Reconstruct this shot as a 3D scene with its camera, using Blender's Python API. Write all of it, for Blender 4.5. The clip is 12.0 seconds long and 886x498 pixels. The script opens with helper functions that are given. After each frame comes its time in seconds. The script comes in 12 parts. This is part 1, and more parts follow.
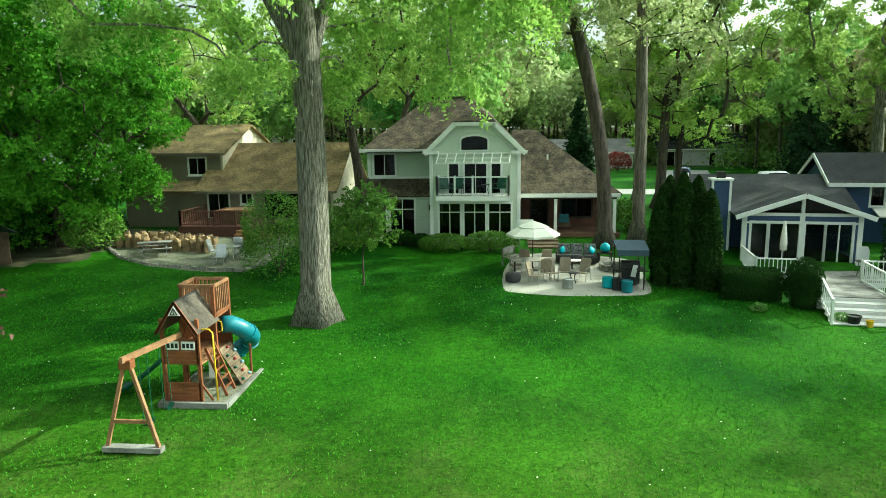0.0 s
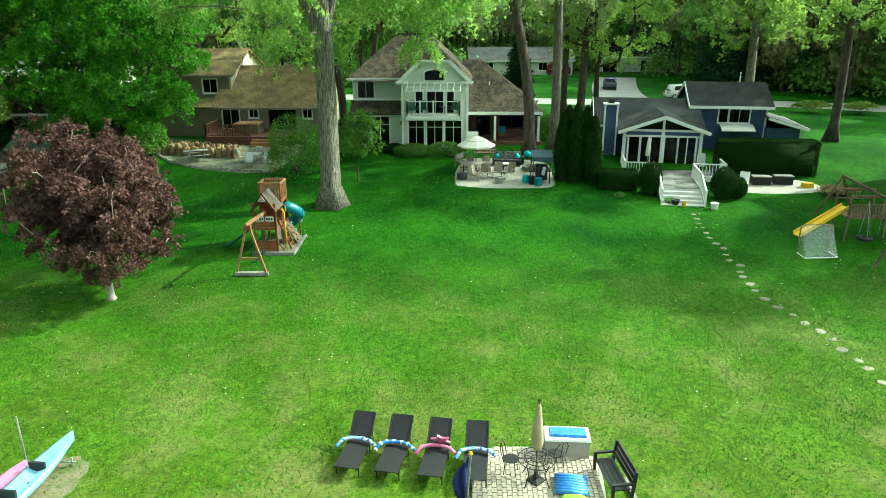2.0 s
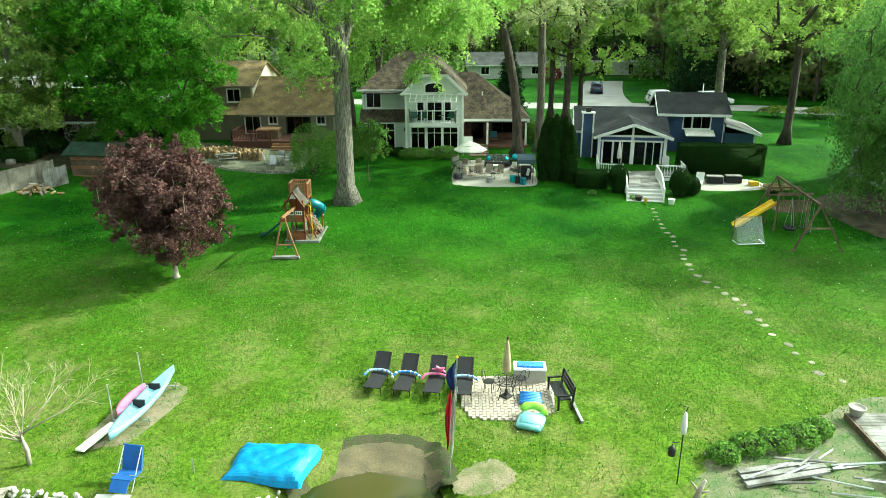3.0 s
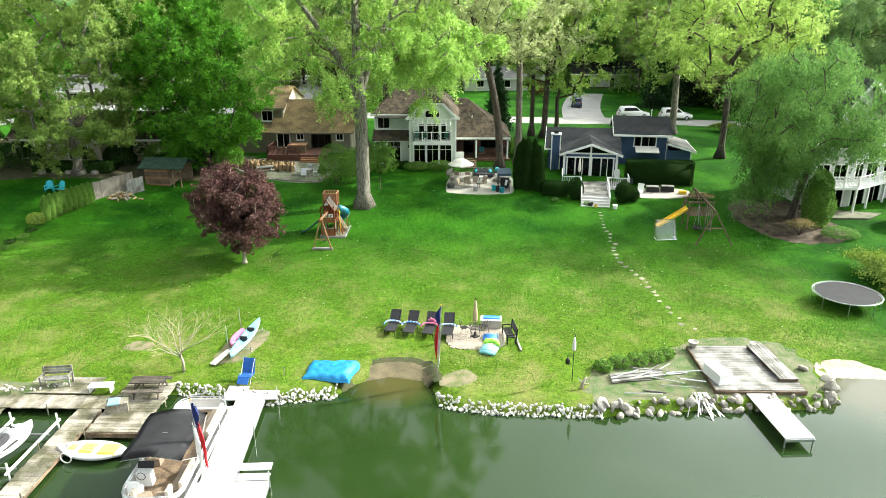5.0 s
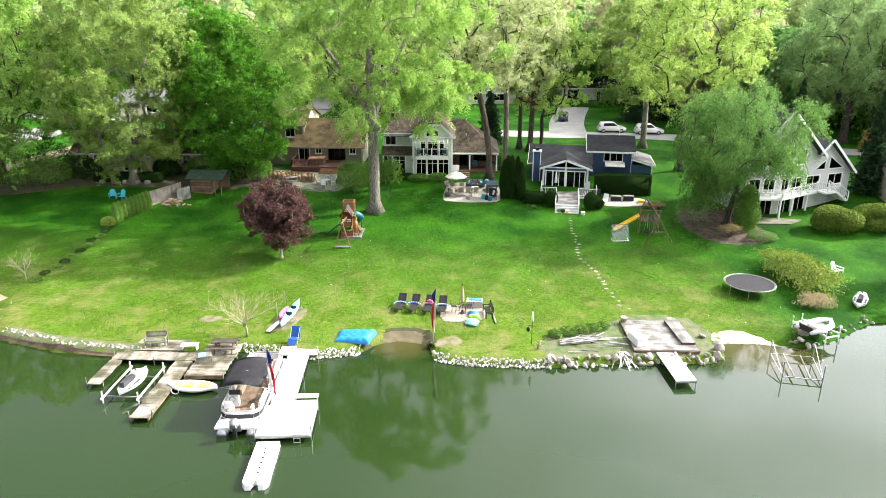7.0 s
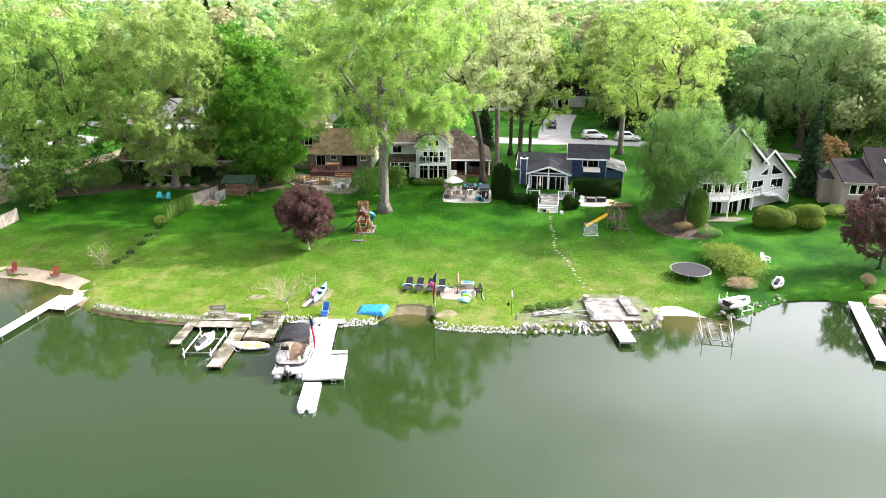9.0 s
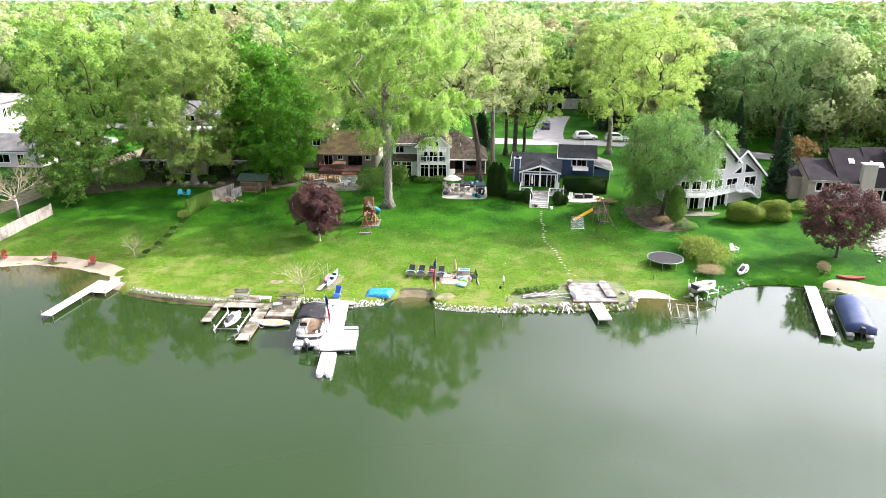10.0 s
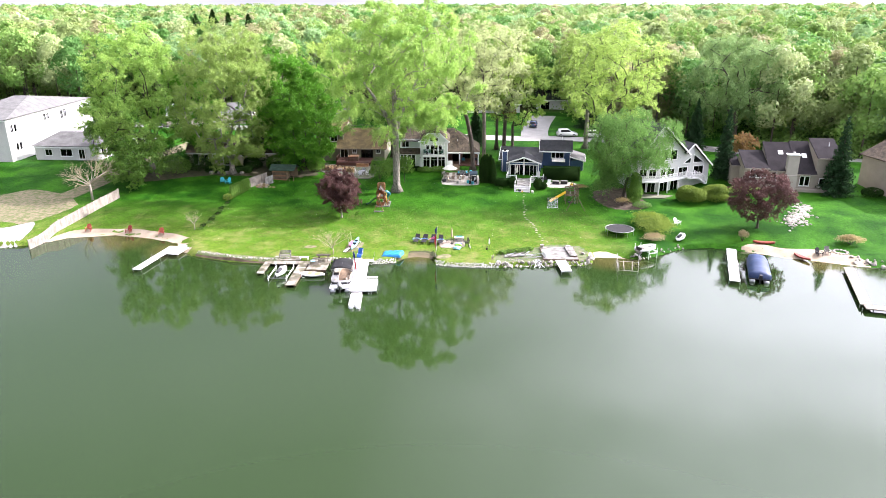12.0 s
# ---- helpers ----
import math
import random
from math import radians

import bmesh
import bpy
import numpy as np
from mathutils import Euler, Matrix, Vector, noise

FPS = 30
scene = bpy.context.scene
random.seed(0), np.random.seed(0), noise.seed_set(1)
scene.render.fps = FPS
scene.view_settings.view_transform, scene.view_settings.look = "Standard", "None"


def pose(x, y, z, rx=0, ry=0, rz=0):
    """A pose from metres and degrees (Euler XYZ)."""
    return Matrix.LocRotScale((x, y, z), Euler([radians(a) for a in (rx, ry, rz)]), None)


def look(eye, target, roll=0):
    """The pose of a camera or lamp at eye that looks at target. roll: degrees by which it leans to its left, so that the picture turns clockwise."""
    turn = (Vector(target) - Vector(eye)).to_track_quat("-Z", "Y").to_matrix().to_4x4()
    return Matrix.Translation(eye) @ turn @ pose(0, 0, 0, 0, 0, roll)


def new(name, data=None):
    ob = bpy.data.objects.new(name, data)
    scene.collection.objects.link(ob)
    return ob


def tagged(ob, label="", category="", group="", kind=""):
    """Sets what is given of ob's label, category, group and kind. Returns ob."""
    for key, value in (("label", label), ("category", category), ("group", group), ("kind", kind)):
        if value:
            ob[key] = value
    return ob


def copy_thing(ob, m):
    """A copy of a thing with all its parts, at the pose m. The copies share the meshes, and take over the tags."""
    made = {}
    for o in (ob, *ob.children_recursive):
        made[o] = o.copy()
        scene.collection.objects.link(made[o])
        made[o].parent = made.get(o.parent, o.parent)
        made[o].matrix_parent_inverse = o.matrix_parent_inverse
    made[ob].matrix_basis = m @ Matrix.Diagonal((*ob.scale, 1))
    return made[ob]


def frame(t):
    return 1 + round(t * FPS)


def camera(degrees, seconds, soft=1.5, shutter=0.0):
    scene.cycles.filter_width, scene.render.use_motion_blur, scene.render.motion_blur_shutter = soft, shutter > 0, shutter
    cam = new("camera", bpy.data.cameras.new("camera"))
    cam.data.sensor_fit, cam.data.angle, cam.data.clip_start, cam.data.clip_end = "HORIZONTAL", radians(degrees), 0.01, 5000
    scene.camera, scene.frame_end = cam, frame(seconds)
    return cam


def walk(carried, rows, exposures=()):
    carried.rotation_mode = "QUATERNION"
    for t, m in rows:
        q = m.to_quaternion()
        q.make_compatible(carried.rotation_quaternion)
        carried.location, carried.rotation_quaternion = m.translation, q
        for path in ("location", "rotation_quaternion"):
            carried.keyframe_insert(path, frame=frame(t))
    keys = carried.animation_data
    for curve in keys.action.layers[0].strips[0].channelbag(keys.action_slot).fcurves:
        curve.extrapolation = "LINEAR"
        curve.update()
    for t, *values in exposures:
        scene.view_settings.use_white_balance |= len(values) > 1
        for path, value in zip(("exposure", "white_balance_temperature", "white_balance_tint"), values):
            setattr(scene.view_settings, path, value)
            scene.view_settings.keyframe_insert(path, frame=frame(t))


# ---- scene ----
cam = camera(65.8, 12.0, soft=0.5)
PATH = [
    (0, (-1.574, 2.907, 8.914), (-1.752, 4.869, 8.571), -0.7),
    (0.5, (-1.331, -0.244, 9.244), (-1.493, 1.72, 8.905), -0.7),
    (1, (-1.082, -3.729, 10.431), (-1.196, -1.762, 10.09), -0.7),
    (1.5, (-1.186, -7.651, 11.56), (-1.267, -5.709, 11.087), -0.5),
    (2, (-1.331, -11.446, 12.355), (-1.378, -9.553, 11.713), -0.2),
    (2.5, (-1.261, -15.075, 13.306), (-1.303, -13.185, 12.652), -0.2),
    (3, (-1.063, -18.78, 14.35), (-1.109, -16.891, 13.697), -0.3),
    (4.8, (-0.151, -31.351, 18.541), (-0.204, -29.465, 17.877), -0.3),
    (5, (-0.144, -32.637, 19.012), (-0.195, -30.752, 18.346), -0.2),
    (5.5, (0.181, -35.939, 20.173), (0.126, -34.054, 19.509), -0.2),
    (6, (0.392, -39.115, 21.257), (0.336, -37.229, 20.593), -0.1),
    (6.5, (0.602, -42.254, 22.399), (0.544, -40.368, 21.735), -0.1),
    (7, (0.695, -45.258, 23.358), (0.639, -43.373, 22.691), -0.0),
    (8.8, (1.201, -56.782, 27.152), (1.143, -54.901, 26.476), -0.0),
    (9, (1.212, -58.24, 27.417), (1.155, -56.358, 26.744), 0.0),
    (9.5, (1.309, -61.986, 28.258), (1.253, -60.104, 27.584), 0.0),
    (10, (1.496, -65.964, 29.063), (1.44, -64.082, 28.389), 0.0),
    (10.5, (1.655, -70.39, 29.913), (1.599, -68.508, 29.238), 0.0),
    (11, (1.799, -75.343, 30.555), (1.743, -73.46, 29.881), -0.0),
    (11.5, (1.871, -80.551, 31.274), (1.816, -78.669, 30.599), -0.0),
    (12, (2.151, -86.143, 32.024), (2.096, -84.26, 31.351), -0.1),
]
walk(cam, [(t, look(eye, target, roll)) for t, eye, target, roll in PATH],
     [(0, 0.82, 6400, -18), (1, 0.82, 6350, -23), (2, 0.83, 6350, -24), (3, 0.94, 6400, -17), (5, 1.07, 6500, 4), (7, 1.16, 6450, 15), (9, 1.23, 6350, 20), (12, 1.31, 6150, 26)])

# ---- daylight: a high thin-cloud sky and one sun from the right, a little behind the houses ----
SUN_EL, SUN_AZ = 34.0, 21.0          # degrees above the ground; from +x towards +y
world = bpy.data.worlds.new("sky")
scene.world = world
world.use_nodes = True
wn, wl = world.node_tree.nodes, world.node_tree.links
wn.clear()
w_out = wn.new("ShaderNodeOutputWorld")
w_bg = wn.new("ShaderNodeBackground")
w_bg.inputs["Strength"].default_value = 0.045
w_sky = wn.new("ShaderNodeTexSky")
w_sky.sky_type = "NISHITA"
w_sky.sun_disc = False
w_sky.sun_elevation = radians(SUN_EL)
w_sky.sun_rotation = radians(90 - SUN_AZ)
w_sky.air_density, w_sky.dust_density, w_sky.ozone_density = 1.0, 2.5, 1.0
w_geo = wn.new("ShaderNodeTexCoord")
w_map = wn.new("ShaderNodeMapping")
w_map.inputs["Scale"].default_value = (1.0, 1.0, 2.4)
w_noise = wn.new("ShaderNodeTexNoise")
w_noise.inputs["Scale"].default_value = 2.2
w_noise.inputs["Detail"].default_value = 5.0
w_ramp = wn.new("ShaderNodeValToRGB")
w_ramp.color_ramp.elements[0].position, w_ramp.color_ramp.elements[0].color = 0.30, (0.45, 0.45, 0.45, 1)
w_ramp.color_ramp.elements[1].position, w_ramp.color_ramp.elements[1].color = 0.72, (0.95, 0.95, 0.95, 1)
w_mix = wn.new("ShaderNodeMix")
w_mix.data_type = "RGBA"
wl.new(w_geo.outputs["Generated"], w_map.inputs["Vector"])
wl.new(w_map.outputs["Vector"], w_noise.inputs["Vector"])
wl.new(w_noise.outputs["Fac"], w_ramp.inputs["Fac"])
wl.new(w_ramp.outputs["Color"], w_mix.inputs["Factor"])
wl.new(w_sky.outputs["Color"], w_mix.inputs["A"])
wl.new(w_mix.outputs["Result"], w_bg.inputs["Color"])
wl.new(w_bg.outputs["Background"], w_out.inputs["Surface"])
# thin cloud scatters more light on the sun's side
w_dot = wn.new("ShaderNodeVectorMath")
w_dot.operation = "DOT_PRODUCT"
w_dot.inputs[1].default_value = (math.cos(radians(SUN_EL)) * math.cos(radians(SUN_AZ)), math.cos(radians(SUN_EL)) * math.sin(radians(SUN_AZ)), math.sin(radians(SUN_EL)))
w_glow = wn.new("ShaderNodeValToRGB")
w_glow.color_ramp.elements[0].position, w_glow.color_ramp.elements[0].color = 0.05, (0.98, 1.0, 1.02, 1)
w_glow.color_ramp.elements[1].position, w_glow.color_ramp.elements[1].color = 1.0, (8.4, 8.3, 8.1, 1)
for spot, glow in ((0.45, 1.3), (0.65, 3.2), (0.85, 7.6)):
    w_glow.color_ramp.elements.new(spot).color = (glow, glow, glow, 1)
w_tint = wn.new("ShaderNodeMix")
w_tint.data_type, w_tint.blend_type = "RGBA", "MULTIPLY"
w_tint.inputs["Factor"].default_value = 1.0
w_tint.inputs["A"].default_value = (13.0, 13.3, 13.6, 1)
wl.new(w_geo.outputs["Generated"], w_dot.inputs[0])
wl.new(w_dot.outputs["Value"], w_glow.inputs["Fac"])
wl.new(w_glow.outputs["Color"], w_tint.inputs["B"])
wl.new(w_tint.outputs["Result"], w_mix.inputs["B"])
sun = new("sun", bpy.data.lights.new("sun", "SUN"))
sun.data.energy, sun.data.angle, sun.data.color = 5.0, radians(0.8), (1.0, 0.95, 0.86)
sun_way = Vector((math.cos(radians(SUN_EL)) * math.cos(radians(SUN_AZ)), math.cos(radians(SUN_EL)) * math.sin(radians(SUN_AZ)), math.sin(radians(SUN_EL))))
sun.matrix_world = look(sun_way * 200, (0, 0, 0))


# ---- materials ----
def material(name, colour, rough=0.6, metal=0.0, vary=0.15, scale=3.0, fine=40.0, bump=0.15, second=None, island=0.0, spec=0.4, coords="Object", random=0.0, stretch=(1, 1, 1), depth=0.02, edges=(0.32, 0.68)):
    """A surface with stains at one scale and grain at another, and a fine relief."""
    m = bpy.data.materials.new(name)
    m.use_nodes = True
    n, l = m.node_tree.nodes, m.node_tree.links
    b = n["Principled BSDF"]
    b.inputs["Roughness"].default_value, b.inputs["Metallic"].default_value = rough, metal
    b.inputs["Specular IOR Level"].default_value = spec
    co = n.new("ShaderNodeTexCoord")
    mp = n.new("ShaderNodeMapping")
    mp.inputs["Scale"].default_value = stretch
    l.new(co.outputs[coords], mp.inputs["Vector"])
    big, small = n.new("ShaderNodeTexNoise"), n.new("ShaderNodeTexNoise")
    big.inputs["Scale"].default_value, big.inputs["Detail"].default_value = scale, 4.0
    small.inputs["Scale"].default_value, small.inputs["Detail"].default_value = fine, 3.0
    l.new(mp.outputs["Vector"], big.inputs["Vector"])
    l.new(mp.outputs["Vector"], small.inputs["Vector"])
    ramp = n.new("ShaderNodeValToRGB")
    other = second or tuple(c * (1 - 2 * vary) for c in colour)
    ramp.color_ramp.elements[0].position, ramp.color_ramp.elements[0].color = edges[0], (*other, 1)
    ramp.color_ramp.elements[1].position, ramp.color_ramp.elements[1].color = edges[1], (*colour, 1)
    l.new(big.outputs["Fac"], ramp.inputs["Fac"])
    hsv = n.new("ShaderNodeHueSaturation")
    l.new(ramp.outputs["Color"], hsv.inputs["Color"])
    val = n.new("ShaderNodeMapRange")
    val.inputs["From Min"].default_value, val.inputs["From Max"].default_value = 0.3, 0.7
    val.inputs["To Min"].default_value, val.inputs["To Max"].default_value = 1 - vary, 1 + vary
    l.new(small.outputs["Fac"], val.inputs["Value"])
    last = val.outputs["Result"]
    for amount, node, socket in ((island, "ShaderNodeNewGeometry", "Random Per Island"), (random, "ShaderNodeObjectInfo", "Random")):
        if amount:
            src = n.new(node)
            r = n.new("ShaderNodeMapRange")
            r.inputs["To Min"].default_value, r.inputs["To Max"].default_value = 1 - amount, 1 + amount
            l.new(src.outputs[socket], r.inputs["Value"])
            mul = n.new("ShaderNodeMath")
            mul.operation = "MULTIPLY"
            l.new(last, mul.inputs[0])
            l.new(r.outputs["Result"], mul.inputs[1])
            last = mul.outputs["Value"]
    l.new(last, hsv.inputs["Value"])
    l.new(hsv.outputs["Color"], b.inputs["Base Color"])
    if bump:
        bp = n.new("ShaderNodeBump")
        bp.inputs["Strength"].default_value, bp.inputs["Distance"].default_value = bump, depth
        l.new(small.outputs["Fac"], bp.inputs["Height"])
        l.new(bp.outputs["Normal"], b.inputs["Normal"])
    return m


def courses(m, step, strength=0.6, axis="Z", dark=0.75, jitter=0.0):
    """Adds lap courses (siding, shingle rows, deck boards) of that step to a material: a relief and a thin dark joint."""
    n, l = m.node_tree.nodes, m.node_tree.links
    b = n["Principled BSDF"]
    co = n.new("ShaderNodeTexCoord")
    sep = n.new("ShaderNodeSeparateXYZ")
    l.new(co.outputs["Object"], sep.inputs["Vector"])
    div = n.new("ShaderNodeMath")
    div.operation = "MULTIPLY"
    div.inputs[1].default_value = 1 / step
    l.new(sep.outputs[axis], div.inputs[0])
    fr = n.new("ShaderNodeMath")
    fr.operation = "FRACT"
    l.new(div.outputs["Value"], fr.inputs[0])
    ramp = n.new("ShaderNodeValToRGB")
    ramp.color_ramp.elements[0].position, ramp.color_ramp.elements[0].color = 0.0, (dark, dark, dark, 1)
    ramp.color_ramp.elements[1].position, ramp.color_ramp.elements[1].color = 0.14, (1, 1, 1, 1)
    l.new(fr.outputs["Value"], ramp.inputs["Fac"])
    src = b.inputs["Base Color"].links[0].from_socket
    mix = n.new("ShaderNodeMix")
    mix.data_type, mix.blend_type = "RGBA", "MULTIPLY"
    mix.inputs["Factor"].default_value = 1.0
    l.new(src, mix.inputs["A"])
    l.new(ramp.outputs["Color"], mix.inputs["B"])
    l.new(mix.outputs["Result"], b.inputs["Base Color"])
    bp = n.new("ShaderNodeBump")
    bp.inputs["Strength"].default_value, bp.inputs["Distance"].default_value = strength, 0.03
    l.new(fr.outputs["Value"], bp.inputs["Height"])
    old = b.inputs["Normal"].links
    if old:
        l.new(old[0].from_socket, bp.inputs["Normal"])
    l.new(bp.outputs["Normal"], b.inputs["Normal"])
    return m


def leaf_material(name, colour, second, glow=0.35, rough=0.6, spec=0.15, each=0.6):
    """Leaves: two greens by leaf and by bough, part of the light passes through."""
    m = bpy.data.materials.new(name)
    m.use_nodes = True
    n, l = m.node_tree.nodes, m.node_tree.links
    b, out = n["Principled BSDF"], n["Material Output"]
    b.inputs["Roughness"].default_value = rough
    b.inputs["Specular IOR Level"].default_value = spec
    geo, co = n.new("ShaderNodeNewGeometry"), n.new("ShaderNodeTexCoord")
    nz = n.new("ShaderNodeTexNoise")
    nz.inputs["Scale"].default_value, nz.inputs["Detail"].default_value = 0.35, 2.0
    l.new(co.outputs["Object"], nz.inputs["Vector"])
    add = n.new("ShaderNodeMath")
    add.operation = "MULTIPLY_ADD"
    add.inputs[1].default_value = each
    l.new(geo.outputs["Random Per Island"], add.inputs[0])
    l.new(nz.outputs["Fac"], add.inputs[2])
    ramp = n.new("ShaderNodeValToRGB")
    ramp.color_ramp.elements[0].position, ramp.color_ramp.elements[0].color = 0.35, (*second, 1)
    ramp.color_ramp.elements[1].position, ramp.color_ramp.elements[1].color = 1.05, (*colour, 1)
    l.new(add.outputs["Value"], ramp.inputs["Fac"])
    l.new(ramp.outputs["Color"], b.inputs["Base Color"])
    tr = n.new("ShaderNodeBsdfTranslucent")
    l.new(ramp.outputs["Color"], tr.inputs["Color"])
    mix = n.new("ShaderNodeMixShader")
    mix.inputs["Fac"].default_value = glow
    l.new(b.outputs["BSDF"], mix.inputs[1])
    l.new(tr.outputs["BSDF"], mix.inputs[2])
    l.new(mix.outputs["Shader"], out.inputs["Surface"])
    return m


def glass_material(name, tint=(0.38, 0.42, 0.44), ior=1.32):
    m = bpy.data.materials.new(name)
    m.use_nodes = True
    n, l = m.node_tree.nodes, m.node_tree.links
    n.remove(n["Principled BSDF"])
    out = n["Material Output"]
    tr, gl, fr, mix = n.new("ShaderNodeBsdfTransparent"), n.new("ShaderNodeBsdfGlossy"), n.new("ShaderNodeFresnel"), n.new("ShaderNodeMixShader")
    tr.inputs["Color"].default_value = (*tint, 1)
    gl.inputs["Roughness"].default_value = 0.02
    fr.inputs["IOR"].default_value = ior
    l.new(fr.outputs["Fac"], mix.inputs["Fac"])
    l.new(tr.outputs["BSDF"], mix.inputs[1])
    l.new(gl.outputs["BSDF"], mix.inputs[2])
    l.new(mix.outputs["Shader"], out.inputs["Surface"])
    return m


def lawn_material():
    """Mown grass: broad lush and thin zones, dry patches nearer the water, fine blades."""
    m = bpy.data.materials.new("grass")
    m.use_nodes = True
    n, l = m.node_tree.nodes, m.node_tree.links
    b = n["Principled BSDF"]
    b.inputs["Roughness"].default_value = 0.75
    b.inputs["Specular IOR Level"].default_value = 0.04
    co = n.new("ShaderNodeTexCoord")

    def nz(scale, detail, rough=0.5):
        t = n.new("ShaderNodeTexNoise")
        t.inputs["Scale"].default_value, t.inputs["Detail"].default_value, t.inputs["Roughness"].default_value = scale, detail, rough
        l.new(co.outputs["Object"], t.inputs["Vector"])
        return t.outputs["Fac"]

    def ramp(src, a, b_, ca, cb):
        r = n.new("ShaderNodeValToRGB")
        r.color_ramp.elements[0].position, r.color_ramp.elements[0].color = a, ca
        r.color_ramp.elements[1].position, r.color_ramp.elements[1].color = b_, cb
        l.new(src, r.inputs["Fac"])
        return r.outputs["Color"]

    def mixed(fac, a, b_, kind="MIX"):
        x = n.new("ShaderNodeMix")
        x.data_type, x.blend_type = "RGBA", kind
        if isinstance(fac, float):
            x.inputs["Factor"].default_value = fac
        else:
            l.new(fac, x.inputs["Factor"])
        l.new(a, x.inputs["A"])
        l.new(b_, x.inputs["B"])
        return x.outputs["Result"]

    lush = ramp(nz(0.25, 3.0), 0.36, 0.66, (0.0085, 0.056, 0.0028, 1), (0.030, 0.122, 0.0065, 1))
    tufts = ramp(nz(3.2, 7.0, 0.8), 0.34, 0.66, (0.52, 0.58, 0.5, 1), (1.5, 1.38, 1.35, 1))
    grain = ramp(nz(9.0, 6.0, 0.75), 0.32, 0.68, (0.46, 0.52, 0.46, 1), (1.55, 1.45, 1.5, 1))
    base = mixed(1.0, mixed(1.0, lush, tufts, "MULTIPLY"), grain, "MULTIPLY")
    dry = n.new("ShaderNodeRGB")
    dry.outputs[0].default_value = (0.225, 0.20, 0.085, 1)
    sep = n.new("ShaderNodeSeparateXYZ")
    l.new(co.outputs["Object"], sep.inputs["Vector"])
    near = n.new("ShaderNodeMapRange")
    near.inputs["From Min"].default_value, near.inputs["From Max"].default_value = 24.0, 2.0
    near.inputs["To Min"].default_value, near.inputs["To Max"].default_value = 0.0, 0.8
    l.new(sep.outputs["Y"], near.inputs["Value"])
    spots = ramp(nz(0.42, 5.0, 0.66), 0.47, 0.74, (0, 0, 0, 1), (0.9, 0.9, 0.9, 1))
    west = n.new("ShaderNodeMapRange")
    west.inputs["From Min"].default_value, west.inputs["From Max"].default_value = 27.0, 20.0
    l.new(sep.outputs["X"], west.inputs["Value"])
    zone = n.new("ShaderNodeMath")
    zone.operation = "MULTIPLY"
    l.new(near.outputs["Result"], zone.inputs[0])
    l.new(west.outputs["Result"], zone.inputs[1])
    amount = n.new("ShaderNodeMath")
    amount.operation = "MULTIPLY"
    l.new(zone.outputs["Value"], amount.inputs[0])
    l.new(spots, amount.inputs[1])
    faded = n.new("ShaderNodeRGB")
    faded.outputs[0].default_value = (0.115, 0.178, 0.020, 1)
    half = n.new("ShaderNodeMath")
    half.operation = "MULTIPLY"
    half.inputs[1].default_value = 0.75
    l.new(zone.outputs["Value"], half.inputs[0])
    base = mixed(half.outputs["Value"], base, mixed(1.0, mixed(1.0, faded.outputs[0], tufts, "MULTIPLY"), grain, "MULTIPLY"))
    thin = mixed(1.0, dry.outputs[0], grain, "MULTIPLY")
    final = mixed(amount.outputs["Value"], base, thin)
    floor = ramp(nz(0.3, 4.0), 0.35, 0.65, (0.035, 0.042, 0.014, 1), (0.075, 0.062, 0.035, 1))
    deep = n.new("ShaderNodeMapRange")
    deep.inputs["From Min"].default_value, deep.inputs["From Max"].default_value = 112.0, 124.0
    l.new(sep.outputs["Y"], deep.inputs["Value"])
    final = mixed(deep.outputs["Result"], final, floor)
    l.new(final, b.inputs["Base Color"])
    bp = n.new("ShaderNodeBump")
    bp.inputs["Strength"].default_value, bp.inputs["Distance"].default_value = 0.9, 0.05
    l.new(nz(30.0, 4.0, 0.7), bp.inputs["Height"])
    l.new(bp.outputs["Normal"], b.inputs["Normal"])
    return m


